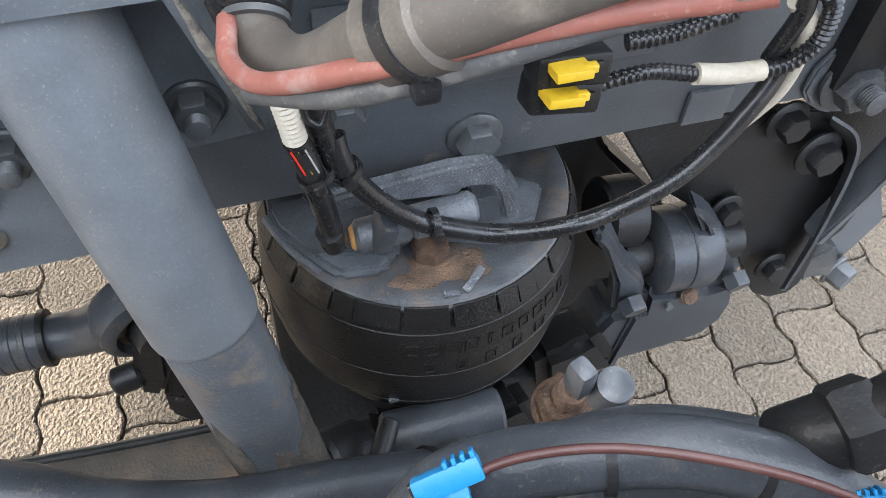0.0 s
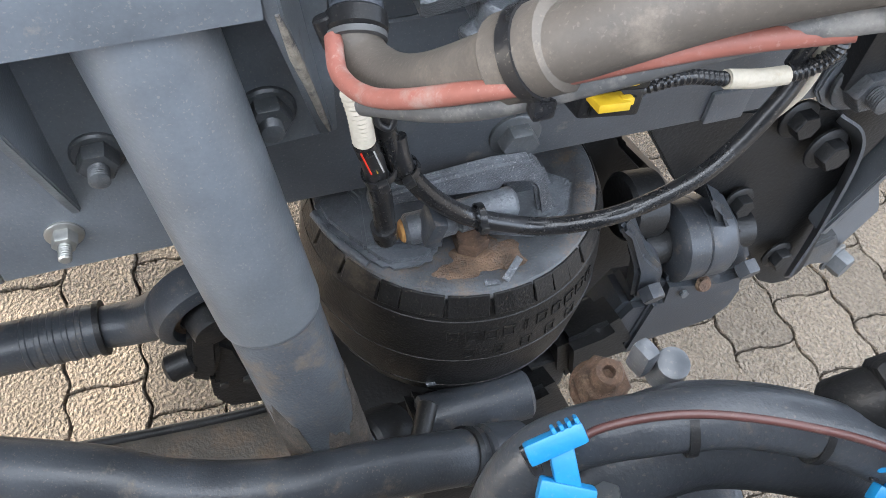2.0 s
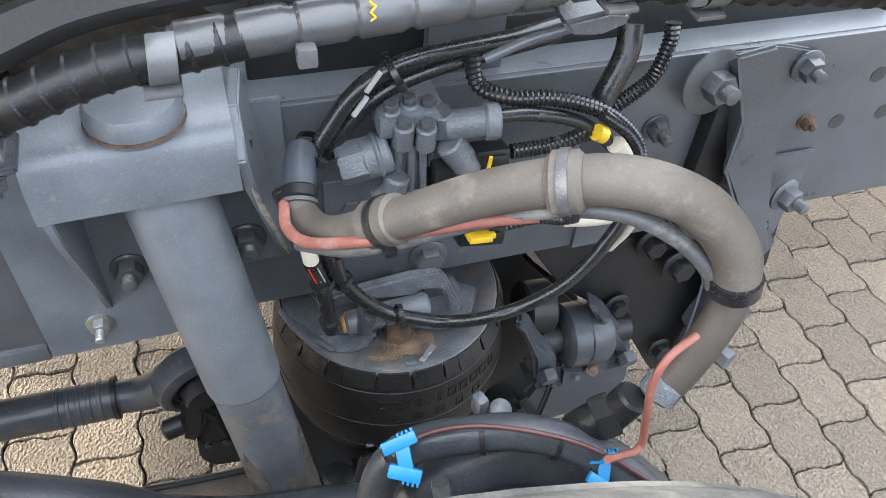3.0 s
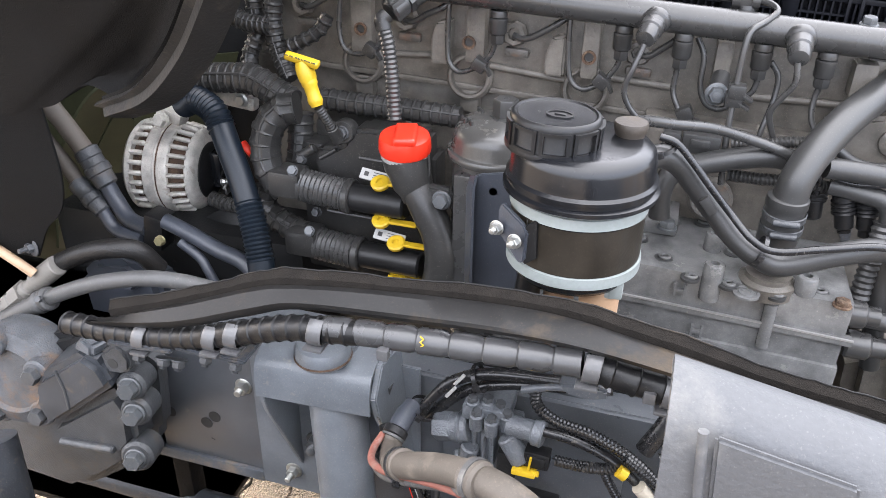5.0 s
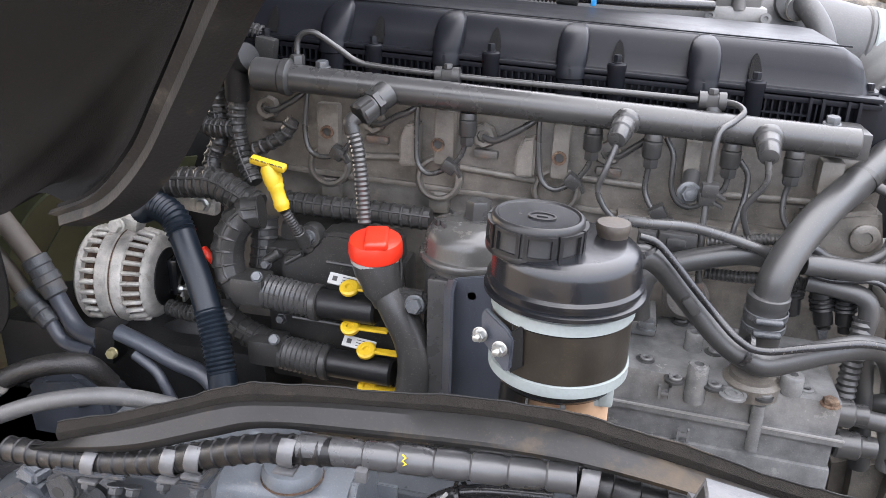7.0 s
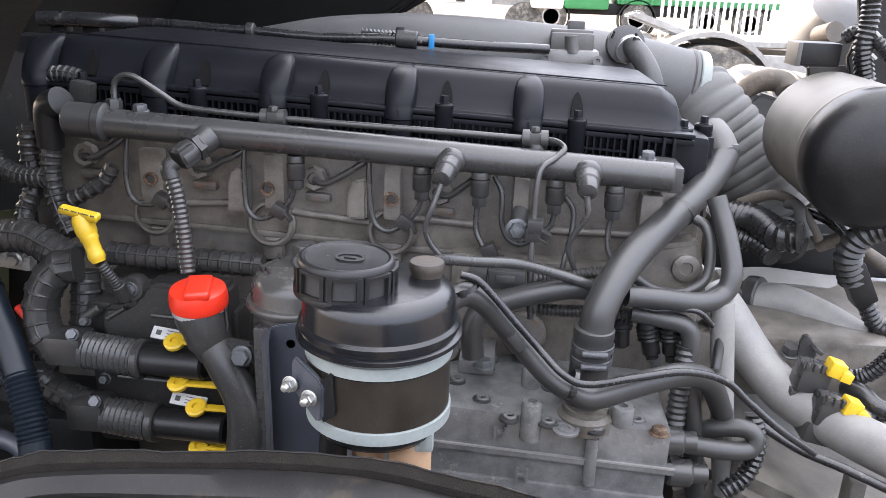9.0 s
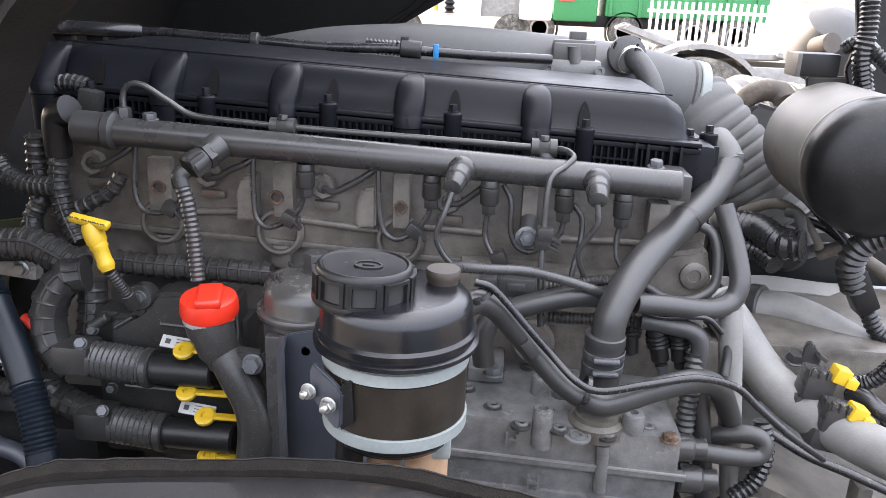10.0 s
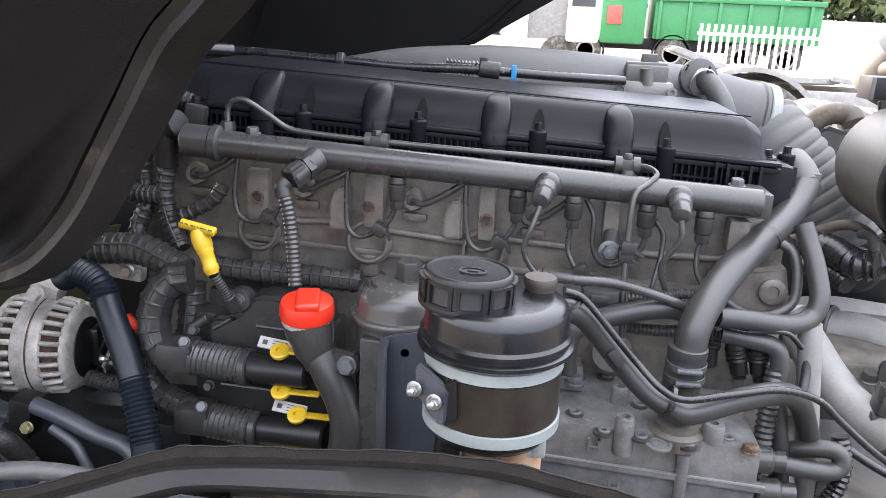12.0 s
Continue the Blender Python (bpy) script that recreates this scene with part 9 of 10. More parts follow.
part("cover_ledge", cyl(bmesh.new(), (-0.53, 0.657, 0.618), (-0.44, 0.657, 0.628), 0.006, seg=12, bev=0.002), M_CASTDUST, sg)
part("smooth_block", plate(bmesh.new(), [(-0.532, 0.648, 0.735), (-0.452, 0.648, 0.793), (-0.424, 0.648, 0.778), (-0.412, 0.648, 0.748), (-0.535, 0.648, 0.645), (-0.55, 0.648, 0.69)], (0, 0.07, 0.01), 0.009), M_HUB, sg, "smooth dark block with a raised seam")
part("block_seam", tube(bmesh.new(), [Vector((-0.495, 0.6475, 0.758)), Vector((-0.488, 0.6475, 0.728)), Vector((-0.489, 0.6475, 0.695))], 0.002, 8), M_CASTDUST, sg)
part("top_rib", plate(bmesh.new(), [(-0.467, 0.655, 0.795), (-0.45, 0.655, 0.815), (-0.435, 0.655, 0.803), (-0.438, 0.655, 0.785)], (0.01, 0.03, 0), 0.004), M_CAST, sg)
lug = part("lug", plate(bmesh.new(), [(-0.43, 0.66, 0.792), (-0.416, 0.66, 0.802), (-0.404, 0.66, 0.812), (-0.393, 0.66, 0.806), (-0.385, 0.66, 0.79), (-0.388, 0.66, 0.774), (-0.4, 0.66, 0.765), (-0.425, 0.66, 0.762)], (0, 0.022, 0.002), 0.004), M_CASTDUST, sg)
# hole shade painted as a dark disc on the lug
part("lug_hole", cyl(bmesh.new(), (-0.411, 0.6593, 0.781), (-0.411, 0.664, 0.781), 0.0075, seg=20), M_DARKPRINT_HOLES, lug)
for c, r in (((-0.398, 0.672, 0.742), 0.02), ((-0.398, 0.67, 0.7), 0.021), ((-0.408, 0.665, 0.622), 0.023)):
    part("bolt_boss", lathe(bmesh.new(), frame_of(c, (0.25, -1, 0.2)), [(r, -0.03), (r, 0.004), (r - 0.004, 0.009), (0.0, 0.009)], 24), M_CASTDUST, sg)
    bolt("gear_bolt", Vector(c) + Vector((0.002, -0.009, 0.002)), (0.25, -1, 0.2), 0.022, 0.012, "", 0.015, 0, parent=sg)
part("flange", lathe(bmesh.new(), frame_of((-0.6, 0.69, 0.7), (0.1, -1, 0.15)), [(0.075, -0.03), (0.078, 0.004), (0.07, 0.022), (0.05, 0.03), (0.046, 0.024), (0.0, 0.026)], 36), M_GEARRUST, sg, "rust-stained round flange")
for k in range(5):
    a = 0.5 + k * 1.25
    c = Vector((-0.6 + 0.062 * math.cos(a), 0.667, 0.7 + 0.062 * math.sin(a)))
    part("flange_boss", lathe(bmesh.new(), frame_of(c, (0.1, -1, 0.15)), [(0.019, -0.02), (0.019, 0.006), (0.016, 0.009), (0.0, 0.009)], 20), M_GEARRUST, sg)
    bolt("gear_bolt", c + Vector((0, -0.009, 0.001)), (0.1, -1, 0.15), 0.021, 0.012, "", 0.0, 0, M_CASTDUST, sg)
part("pitman_tube", pipe([(-0.6, 0.61, 0.5), (-0.511, 0.61, 0.515), (-0.43, 0.61, 0.512), (-0.34, 0.615, 0.535)], 0.021, 18), M_CASTDUST, sg)
part("strut", pipe([(-0.62, 0.63, 0.62), (-0.6, 0.61, 0.53), (-0.585, 0.6, 0.43)], 0.03, 18), M_HUB, sg)
part("boot", ribbed([(-0.55, 0.6, 0.5), (-0.51, 0.605, 0.512)], 0.031, 0.012, 0.006, 20), M_BLACKARM, sg)

# ---- air duct, bellows and filter beyond the cover ----
duct = thing("air_intake_duct", (0.2, 1.63, 1.15), "wide dusty black air intake duct across the engine", "air duct")
DZ = 1.247
dr = curve_through([(-0.42, 1.62, DZ - 0.03), (-0.25, 1.62, DZ - 0.018), (-0.1, 1.62, DZ), (0.1, 1.62, DZ + 0.004), (0.3, 1.63, DZ - 0.005), (0.45, 1.645, DZ - 0.02), (0.575, 1.655, DZ - 0.045)], 8)
part("duct", tube(bmesh.new(), dr, [0.055 + 0.025 * min(1, i / 22) for i in range(len(dr))], 32), M_DUCT, duct)
part("end_band", cyl(bmesh.new(), dr[-1], dr[-1] + (dr[-1] - dr[-2]).normalized() * 0.02, 0.084, seg=40, bev=0.002), M_WHITE, duct, "pale clamp band")
part("end_lip", cyl(bmesh.new(), dr[-1] - (dr[-1] - dr[-2]).normalized() * 0.012, dr[-1], 0.0835, seg=40, bev=0.003), M_DUCT, duct)
part("cube_stop", box(bmesh.new(), Matrix.Translation((0.353, 1.58, 1.32)), (0.03, 0.03, 0.022), 0.003), M_DUCT, duct)
bel = thing("intake_bellows", (0.65, 1.66, 1.0), "grey concertina bellows between duct and air filter", "bellows")
bp = [dr[-1] + Vector((0.015, 0.0, -0.006)), Vector((0.614, 1.63, 1.17)), Vector((0.663, 1.61, 1.114)), Vector((0.712, 1.59, 1.055)), Vector((0.758, 1.57, 0.99))]
brun = even(curve_through(bp, 14), 0.0027)
brad = [0.078 - (0.0006, 0.0, 0.0, 0.0, 0.0004, 0.0018, 0.0034, 0.0022)[i % 8] for i in range(len(brun))]
part("bellows", tube(bmesh.new(), brun, brad, 56), M_BELLOW, bel, smooth=50)
for k in range(5):
    c = brun[10 + 8 * k]
    part("grip_rib", box(bmesh.new(), frame_of(c + Vector((-0.045, -0.058, -0.03)), brun[11 + 8 * k] - c), (0.03, 0.02, 0.017), 0.003), M_BELLOW, bel)
es = thing("breather_elbow", (0.446, 1.55, 1.291), "grey breather elbow clamped into the duct", "elbow")
part("elbow", pipe([(0.438, 1.6, 1.294), (0.457, 1.55, 1.288), (0.475, 1.52, 1.264), (0.487, 1.505, 1.237), (0.497, 1.5, 1.199)], 0.019, 22), M_DUCT, es)
part("collar", lathe(bmesh.new(), frame_of((0.44, 1.575, 1.292), (0.1, -0.8, 0.1)), [(0.024, 0), (0.034, 0.004), (0.034, 0.02), (0.026, 0.024)], 28), M_DUCT, es)
part("spring_clip", lathe(bmesh.new(), frame_of((0.447, 1.55, 1.288), (0.3, -0.9, -0.3)), [(0.0245, 0), (0.026, 0.001), (0.026, 0.007), (0.0245, 0.008)], 28, cap=False), M_ZINC, es)
for s_ in ((0.414, 1.54, 1.305), (0.453, 1.54, 1.303)):
    part("clip_ear", pipe([s_, Vector(s_) + Vector((0.004, 0, 0.012))], 0.0025, 6), M_CABLE, es)
tv = thing("boost_sensor", (0.347, 1.54, 1.272), "dusty brown-grey boost sensor block on the duct", "sensor")
part("base", slab(bmesh.new(), (0.299, 1.52, 1.259), Vector((0.394, 1.52, 1.283)) + Vector((0, 0.06, 0)), 0.006), M_SILVERPIPE, tv)
part("housing", slab(bmesh.new(), (0.307, 1.53, 1.279), Vector((0.384, 1.53, 1.312)) + Vector((0, 0.05, 0)), 0.006), M_TANK, tv)
part("top_bar", slab(bmesh.new(), (0.308, 1.54, 1.305), Vector((0.382, 1.54, 1.317)) + Vector((0, 0.02, 0)), 0.003), M_TANK, tv)
part("neck", cyl(bmesh.new(), (0.347, 1.528, 1.278), (0.344, 1.528, 1.307), 0.012, seg=18), M_TANK, tv)
for c in ((0.301, 1.515, 1.267), (0.391, 1.515, 1.266)):
    part("screw", lathe(bmesh.new(), frame_of(c, (0, -1, 0.2)), [(0.009, 0), (0.009, 0.006), (0.004, 0.006), (0.003, 0.003)], 18), M_TANK, tv)
cable("cover_cable", [(-0.407, 1.43, 1.305), (-0.346, 1.43, 1.304), (-0.265, 1.43, 1.3), (-0.195, 1.43, 1.298), (-0.095, 1.43, 1.293), (0.022, 1.43, 1.295), (0.089, 1.435, 1.293), (0.195, 1.46, 1.288), (0.303, 1.5, 1.284)], 0.0085, M_CABLE, "black cable lying across the valve cover", seg=12)
cn = thing("cable_plug", (0.051, 1.43, 1.3), "black cable plug with a wavy sleeve on the cover", "plug")
part("plug", cyl(bmesh.new(), (0.046, 1.43, 1.297), (0.082, 1.43, 1.294), 0.0155, seg=18, bev=0.002), M_LOOM, cn)
part("lug", box(bmesh.new(), Matrix.Translation((0.053, 1.43, 1.306)), (0.014, 0.012, 0.02), 0.003), M_PLASTIC, cn)
part("frayed_sleeve", ribbed([(-0.014, 1.44, 1.298), (0.016, 1.44, 1.296), (0.046, 1.435, 1.296)], 0.0135, 0.007, 0.005, 12), M_CABLE, cn)
part("blue_clip", box(bmesh.new(), Matrix.Translation((0.107, 1.42, 1.294)), (0.009, 0.012, 0.024), 0.002), M_BLUE, cn, "small blue clip")
for c in ((-0.203, 1.425, 1.299), (-0.525, 1.4, 1.304), (-0.474, 1.41, 1.303)):
    k = thing("cable_holder", c, "black cable holder on the valve cover", "cable holder", "cable holders")
    part("base", box(bmesh.new(), Matrix.Translation(Vector(c) + Vector((0, 0, -0.012))), (0.03, 0.02, 0.012), 0.003), M_PLASTIC, k)
    part("ring", cyl(bmesh.new(), Vector(c) + Vector((-0.007, 0, 0)), Vector(c) + Vector((0.007, 0, 0)), 0.0135, seg=18, bev=0.002), M_LOOM, k)
cable("cover_cable", [(-0.553, 1.38, 1.308), (-0.498, 1.39, 1.308), (-0.443, 1.4, 1.307), (-0.407, 1.43, 1.305)], 0.0125, M_CABLE, "thick black cable end on the valve cover", seg=14)

flt2 = thing("air_filter_housing", (0.95, 1.95, 1.0), "black finned air filter housing with an arched cover", "air filter")
fx = frame_of((0.72, 1.95, 1.06), (1, 0.25, -0.12))
part("shell", lathe(bmesh.new(), fx, [(0.10, -0.02), (0.165, 0.0), (0.17, 0.02), (0.17, 0.42), (0.14, 0.46)], 48), M_DUCT, flt2)
for k in range(7):
    part("fin", lathe(bmesh.new(), fx, [(0.168, 0.03 + 0.03 * k), (0.182, 0.034 + 0.03 * k), (0.182, 0.042 + 0.03 * k), (0.168, 0.046 + 0.03 * k)], 48, cap=False), M_BELLOW, flt2)
part("leg", slab(bmesh.new(), (0.86, 1.93, 0.6), (0.92, 2.03, 0.90), 0.006), M_DUCT, flt2)
part("arch_pipe", pipe([(0.703, 1.75, 1.18), (0.718, 1.74, 1.21), (0.746, 1.73, 1.226), (0.776, 1.72, 1.224), (0.783, 1.71, 1.211)], 0.022, 18), M_HOSE, flt2)
part("front_wedge", plate(bmesh.new(), [(0.692, 1.72, 1.166), (0.736, 1.72, 1.202), (0.788, 1.72, 1.188), (0.809, 1.72, 1.126), (0.776, 1.72, 1.055)], (0, 0.1, 0), 0.008), M_DUCT, flt2)

# ---- dark-ended air tank ----
tank = thing("compressed_air_tank", (0.86, 1.3, 1.0), "dusty cylindrical tank with a dark domed end and fitting", "air tank")
T0, T1 = Vector((0.762, 1.2, 1.172)), Vector((0.78, 1.47, 1.17))
td = (T1 - T0).normalized()
part("shell", lathe(bmesh.new(), frame_of(T0 + td * 0.015, td), [(0.098, 0.0), (0.1, 0.004), (0.1, 0.26), (0.08, 0.29), (0.0, 0.3)], 56), M_TANKPALE, tank)
part("dark_end", lathe(bmesh.new(), frame_of(T0 + td * 0.02, -td), [(0.1005, -0.02), (0.1005, 0.0), (0.098, 0.012), (0.085, 0.028), (0.055, 0.04), (0.0, 0.045)], 56), M_PLASTIC, tank, "glossy dark end dome")
part("band", lathe(bmesh.new(), frame_of(T0 + td * 0.05, td), [(0.1003, 0), (0.1015, 0.002), (0.1015, 0.006), (0.1003, 0.008)], 56, cap=False), M_TANKPALE, tank)
part("label_plate", box(bmesh.new(), frame_of(T0 + td * 0.12 + Vector((-0.088, -0.05, -0.02)), (-0.85, -0.5, -0.2)), (0.02, 0.03, 0.002)), M_LABEL, tank)
part("end_fitting", hexhead(bmesh.new(), T0 + Vector((0.02, -0.02, 0.0)), -td, 0.034, 0.02, 0.027), M_BROWN, tank)
mb = thing("tank_bracket", (0.757, 1.5, 1.296), "black steel bracket above the tank with corrugated hoses", "bracket")
part("arm", slab(bmesh.new(), (0.719, 1.48, 1.276), Vector((0.787, 1.48, 1.315)) + Vector((0, 0.05, 0)), 0.005), M_PLASTIC, mb)
part("end_plate", slab(bmesh.new(), (0.712, 1.47, 1.276), Vector((0.72, 1.47, 1.315)) + Vector((0, 0.06, 0)), 0.002), M_TANK, mb)
part("bolted_plate", plate(bmesh.new(), [(0.76, 1.55, 1.271), (0.831, 1.55, 1.274), (0.833, 1.55, 1.242), (0.765, 1.55, 1.244)], (0, 0.01, 0), 0.003), M_TANK, mb)
part("upright", plate(bmesh.new(), [(0.806, 1.52, 1.416), (0.878, 1.52, 1.418), (0.915, 1.52, 1.24), (0.829, 1.52, 1.241), (0.812, 1.52, 1.288), (0.824, 1.52, 1.335)], (0, 0.012, 0), 0.003), M_BLACKARM, mb)
part("hose", ribbed([(0.805, 1.46, 1.415), (0.808, 1.45, 1.355), (0.806, 1.45, 1.311), (0.83, 1.46, 1.243)], 0.016, 0.008, 0.003, 16), M_CABLE, mb, smooth=25)
part("hose", ribbed([(0.79, 1.48, 1.326), (0.798, 1.46, 1.337), (0.817, 1.45, 1.329), (0.851, 1.44, 1.296)], 0.012, 0.007, 0.0025, 14), M_CABLE, mb, smooth=25)
for q in ((0.822, 1.44, 1.299), (0.827, 1.44, 1.259), (0.821, 1.44, 1.334)):
    part("white_fleck", box(bmesh.new(), Matrix.Translation(q) @ Matrix.Rotation(0.7, 4, "Y"), (0.012, 0.003, 0.005), 0.001), M_LABEL, mb)
part("dome", lathe(bmesh.new(), frame_of((0.907, 1.85, 1.32), (0.1, -0.3, 0.5)), [(0.075, -0.06), (0.08, 0.0), (0.07, 0.04), (0.04, 0.06), (0.0, 0.065)], 32), M_DUCT, mb)
part("dome_stub", cyl(bmesh.new(), (0.841, 1.75, 1.314), (0.851, 1.7, 1.325), 0.02, seg=18), M_HOSE, mb)

# ---- exhaust-side pipes at the rear ----
steel_pipe("charge_air_pipe", [(0.573, 1.25, 0.95), (0.593, 1.22, 0.926), (0.632, 1.18, 0.873), (0.666, 1.12, 0.848), (0.707, 1.06, 0.841), (0.745, 1, 0.844), (0.792, 0.94, 0.848)], 0.031, "thick pale grey charge air pipe", M_SILVERPIPE, 28)
steel_pipe("charge_air_pipe", [(0.669, 1.36, 0.898), (0.717, 1.34, 0.905), (0.777, 1.3, 0.891), (0.844, 1.24, 0.861), (0.908, 1.2, 0.829)], 0.029, "pale grey charge air pipe with a flanged joint", M_SILVERPIPE, 28)
jf = thing("pipe_flange", (0.673, 1.36, 0.899), "dark flange and clamp joining two pipes", "flange")
part("ring", cyl(bmesh.new(), (0.666, 1.37, 0.899), (0.685, 1.355, 0.902), 0.037, seg=32, bev=0.003), M_RAIL, jf)
part("second_ring", cyl(bmesh.new(), (0.576, 1.25, 0.945), (0.591, 1.232, 0.932), 0.036, seg=32, bev=0.003), M_RAIL, jf)
bolt("flange_bolt", (0.618, 1.2, 0.901), (-0.2, -1, 0.5), 0.02, 0.012, "", 0.016, 0, M_SILVERPIPE, jf)
hs = thing("heat_shield", (0.809, 1.5, 0.892), "crumpled pale metal heat shield", "heat shield")
part("sheet", sheet([curve_through([(0.631, 1.45, 0.917), (0.715, 1.47, 0.92), (0.799, 1.48, 0.912), (0.939, 1.5, 0.895), (0.98, 1.5, 0.893)], 4), curve_through([(0.629, 1.4, 0.916), (0.712, 1.42, 0.909), (0.793, 1.43, 0.904), (0.92, 1.45, 0.886), (0.959, 1.45, 0.883)], 4), curve_through([(0.647, 1.42, 0.889), (0.729, 1.43, 0.882), (0.811, 1.44, 0.877), (0.929, 1.46, 0.861), (0.969, 1.46, 0.858)], 4)], 0.003), M_SILVERPIPE, hs)
gb = thing("gearbox", (0.8, 1.25, 0.4), "grey cast bell housing and gearbox, dusty", "gearbox")
part("bell_housing", plate(bmesh.new(), [(0.50, 1.0, 0.76), (0.56, 1.0, 0.79), (0.70, 1.02, 0.72), (1.0, 1.05, 0.63), (1.7, 1.08, 0.60), (1.7, 1.08, 0.38), (0.52, 1.0, 0.42)], (0, 0.55, 0), 0.02), M_ENGINE, gb)
part("rib", slab(bmesh.new(), (0.56, 0.985, 0.50), (0.58, 1.01, 0.83), 0.004), M_ENGINE, gb)
part("rib", slab(bmesh.new(), (0.72, 1.0, 0.48), (0.74, 1.03, 0.79), 0.004), M_ENGINE, gb)
part("top_ledge", slab(bmesh.new(), (0.50, 1.2, 0.80), (1.4, 1.5, 0.90), 0.01), M_ENGINE, gb)
part("rear_wall", slab(bmesh.new(), (0.52, 1.45, 0.80), (0.60, 1.6, 1.12), 0.01), M_ENGINE, gb)
def gearbox_plug(c, yc, tilt):
    """A large square plug with ribbed boot and yellow slide."""
    t = thing("gearbox_plug", c, "dark grey square plug with a yellow slide on the gearbox", "connector", "yellow connectors")
    f = Matrix.Translation(c) @ Matrix.Rotation(tilt, 4, "Y")
    part("housing", box(bmesh.new(), f, (0.042, 0.036, 0.042), 0.006), M_LINE, t)
    for k in range(4):
        part("rib", box(bmesh.new(), f @ Matrix.Translation((-0.018 + 0.011 * k, -0.018, 0.02)), (0.005, 0.008, 0.012), 0.001), M_LINE, t)
    part("base", box(bmesh.new(), f @ Matrix.Translation((0.004, 0.01, -0.036)), (0.055, 0.045, 0.03), 0.006), M_LINE, t)
    g = Matrix.Translation(yc) @ Matrix.Rotation(tilt + 0.15, 4, "Y")
    part("slide", box(bmesh.new(), g, (0.022, 0.024, 0.022), 0.003), M_YELLOW, t, "bright yellow slide")
    part("slide_tab", box(bmesh.new(), g @ Matrix.Translation((0.014, -0.006, -0.004)), (0.016, 0.018, 0.014), 0.002), M_YELLOW, t)
    return t


gearbox_plug((0.683, 1.1, 0.891), (0.706, 1.085, 0.912), 0.15)
gearbox_plug((0.699, 1.06, 0.862), (0.718, 1.045, 0.877), 0.2)
fb = thing("flange_bracket", (0.696, 1.15, 0.911), "folded grey metal bracket beside the pipe joint", "bracket")
part("upright", plate(bmesh.new(), [(0.678, 1.15, 0.887), (0.679, 1.15, 0.922), (0.685, 1.15, 0.929), (0.694, 1.15, 0.923), (0.707, 1.15, 0.901), (0.701, 1.15, 0.884)], (0.004, 0.012, 0), 0.002), M_LINE, fb)
part("hook", box(bmesh.new(), Matrix.Translation((0.702, 1.14, 0.912)) @ Matrix.Rotation(0.6, 4, "Y"), (0.014, 0.014, 0.006), 0.001), M_LINE, fb)
bolt("bolt", (0.672, 1.16, 0.895), (0, -0.3, 1), 0.02, 0.012, "", 0.015, 0, M_LINE, fb)
for k, pts in enumerate(([(0.715, 1.4, 1.058), (0.726, 1.38, 1.058), (0.732, 1.37, 1.034), (0.743, 1.36, 1.013)], [(0.756, 1.42, 1.041), (0.783, 1.4, 1.033), (0.811, 1.38, 1.016), (0.843, 1.37, 1.012)], [(0.758, 1.42, 0.98), (0.785, 1.4, 0.998), (0.818, 1.39, 0.999), (0.832, 1.38, 0.998)], [(0.73, 1.1, 0.877), (0.744, 1.08, 0.881), (0.759, 1.06, 0.872), (0.785, 1.05, 0.867)])):
    cable("loose_hose", pts, (0.009, 0.007, 0.011, 0.012)[k], (M_BELLOW, M_CABLE, M_SILVERPIPE, M_CABLE)[k], ("pale grey bent tube behind the pipes", "thin black cable under the tank", "pale strap-like hose under the tank", "dark hose from the lower plug")[k], "hose")
sp = thing("sensor_pump", (0.716, 1.4, 0.994), "black round pump body between the hoses", "pump")
part("body", lathe(bmesh.new(), frame_of((0.722, 1.42, 0.993), (-0.2, -1, 0.1)), [(0.034, 0), (0.038, 0.006), (0.038, 0.04), (0.03, 0.05), (0.0, 0.052)], 28), M_PLASTIC, sp)
part("neck", pipe([(0.646, 1.36, 1.046), (0.669, 1.37, 1.03), (0.696, 1.39, 1.011)], 0.02, 16), M_PLASTIC, sp)
cable("corrugated_hose", [(0.741, 1.13, 0.878), (0.766, 1.12, 0.889), (0.78, 1.1, 0.924), (0.791, 1.08, 0.968)], 0.012, M_CABLE, "grey corrugated hose from a gearbox plug", "hose", rib=0.008)
cable("corrugated_hose", [(0.777, 1.1, 0.837), (0.799, 1.09, 0.85), (0.819, 1.08, 0.874)], 0.013, M_CABLE, "black corrugated hose from a gearbox plug", "hose", rib=0.008)
cable("corrugated_hose", [(0.777, 1.25, 0.983), (0.76, 1.24, 1.021), (0.766, 1.23, 1.055), (0.786, 1.22, 1.074), (0.82, 1.2, 1.089)], 0.021, M_LOOM, "thick grey corrugated hose below the tank", "hose", rib=0.011)
hcn = thing("hose_connector", (0.794, 1.25, 0.975), "black square hose connector below the tank", "connector")
part("box", box(bmesh.new(), Matrix.Translation((0.785, 1.25, 0.979)) @ Matrix.Rotation(-0.5, 4, "Y"), (0.035, 0.035, 0.07), 0.006), M_PLASTIC, hcn)
part("cable", ribbed([(0.803, 1.25, 0.948), (0.827, 1.25, 0.912), (0.862, 1.24, 0.9)], 0.014, 0.009, 0.002, 14), M_CABLE, hcn, smooth=25)
cable("drain_hose", [(0.582, 1, 0.87), (0.636, 0.98, 0.846), (0.685, 0.96, 0.836), (0.746, 0.94, 0.819)], 0.006, M_CABLE, "thin black hose over the gearbox", "hose")
cable("corrugated_cable", [(0.631, 1.4, 1.031), (0.656, 1.36, 1.037), (0.675, 1.3, 1.032), (0.702, 1.28, 1.036)], 0.026, M_CABLE, "black corrugated hose bundle behind the pipe", "hose", rib=0.012)
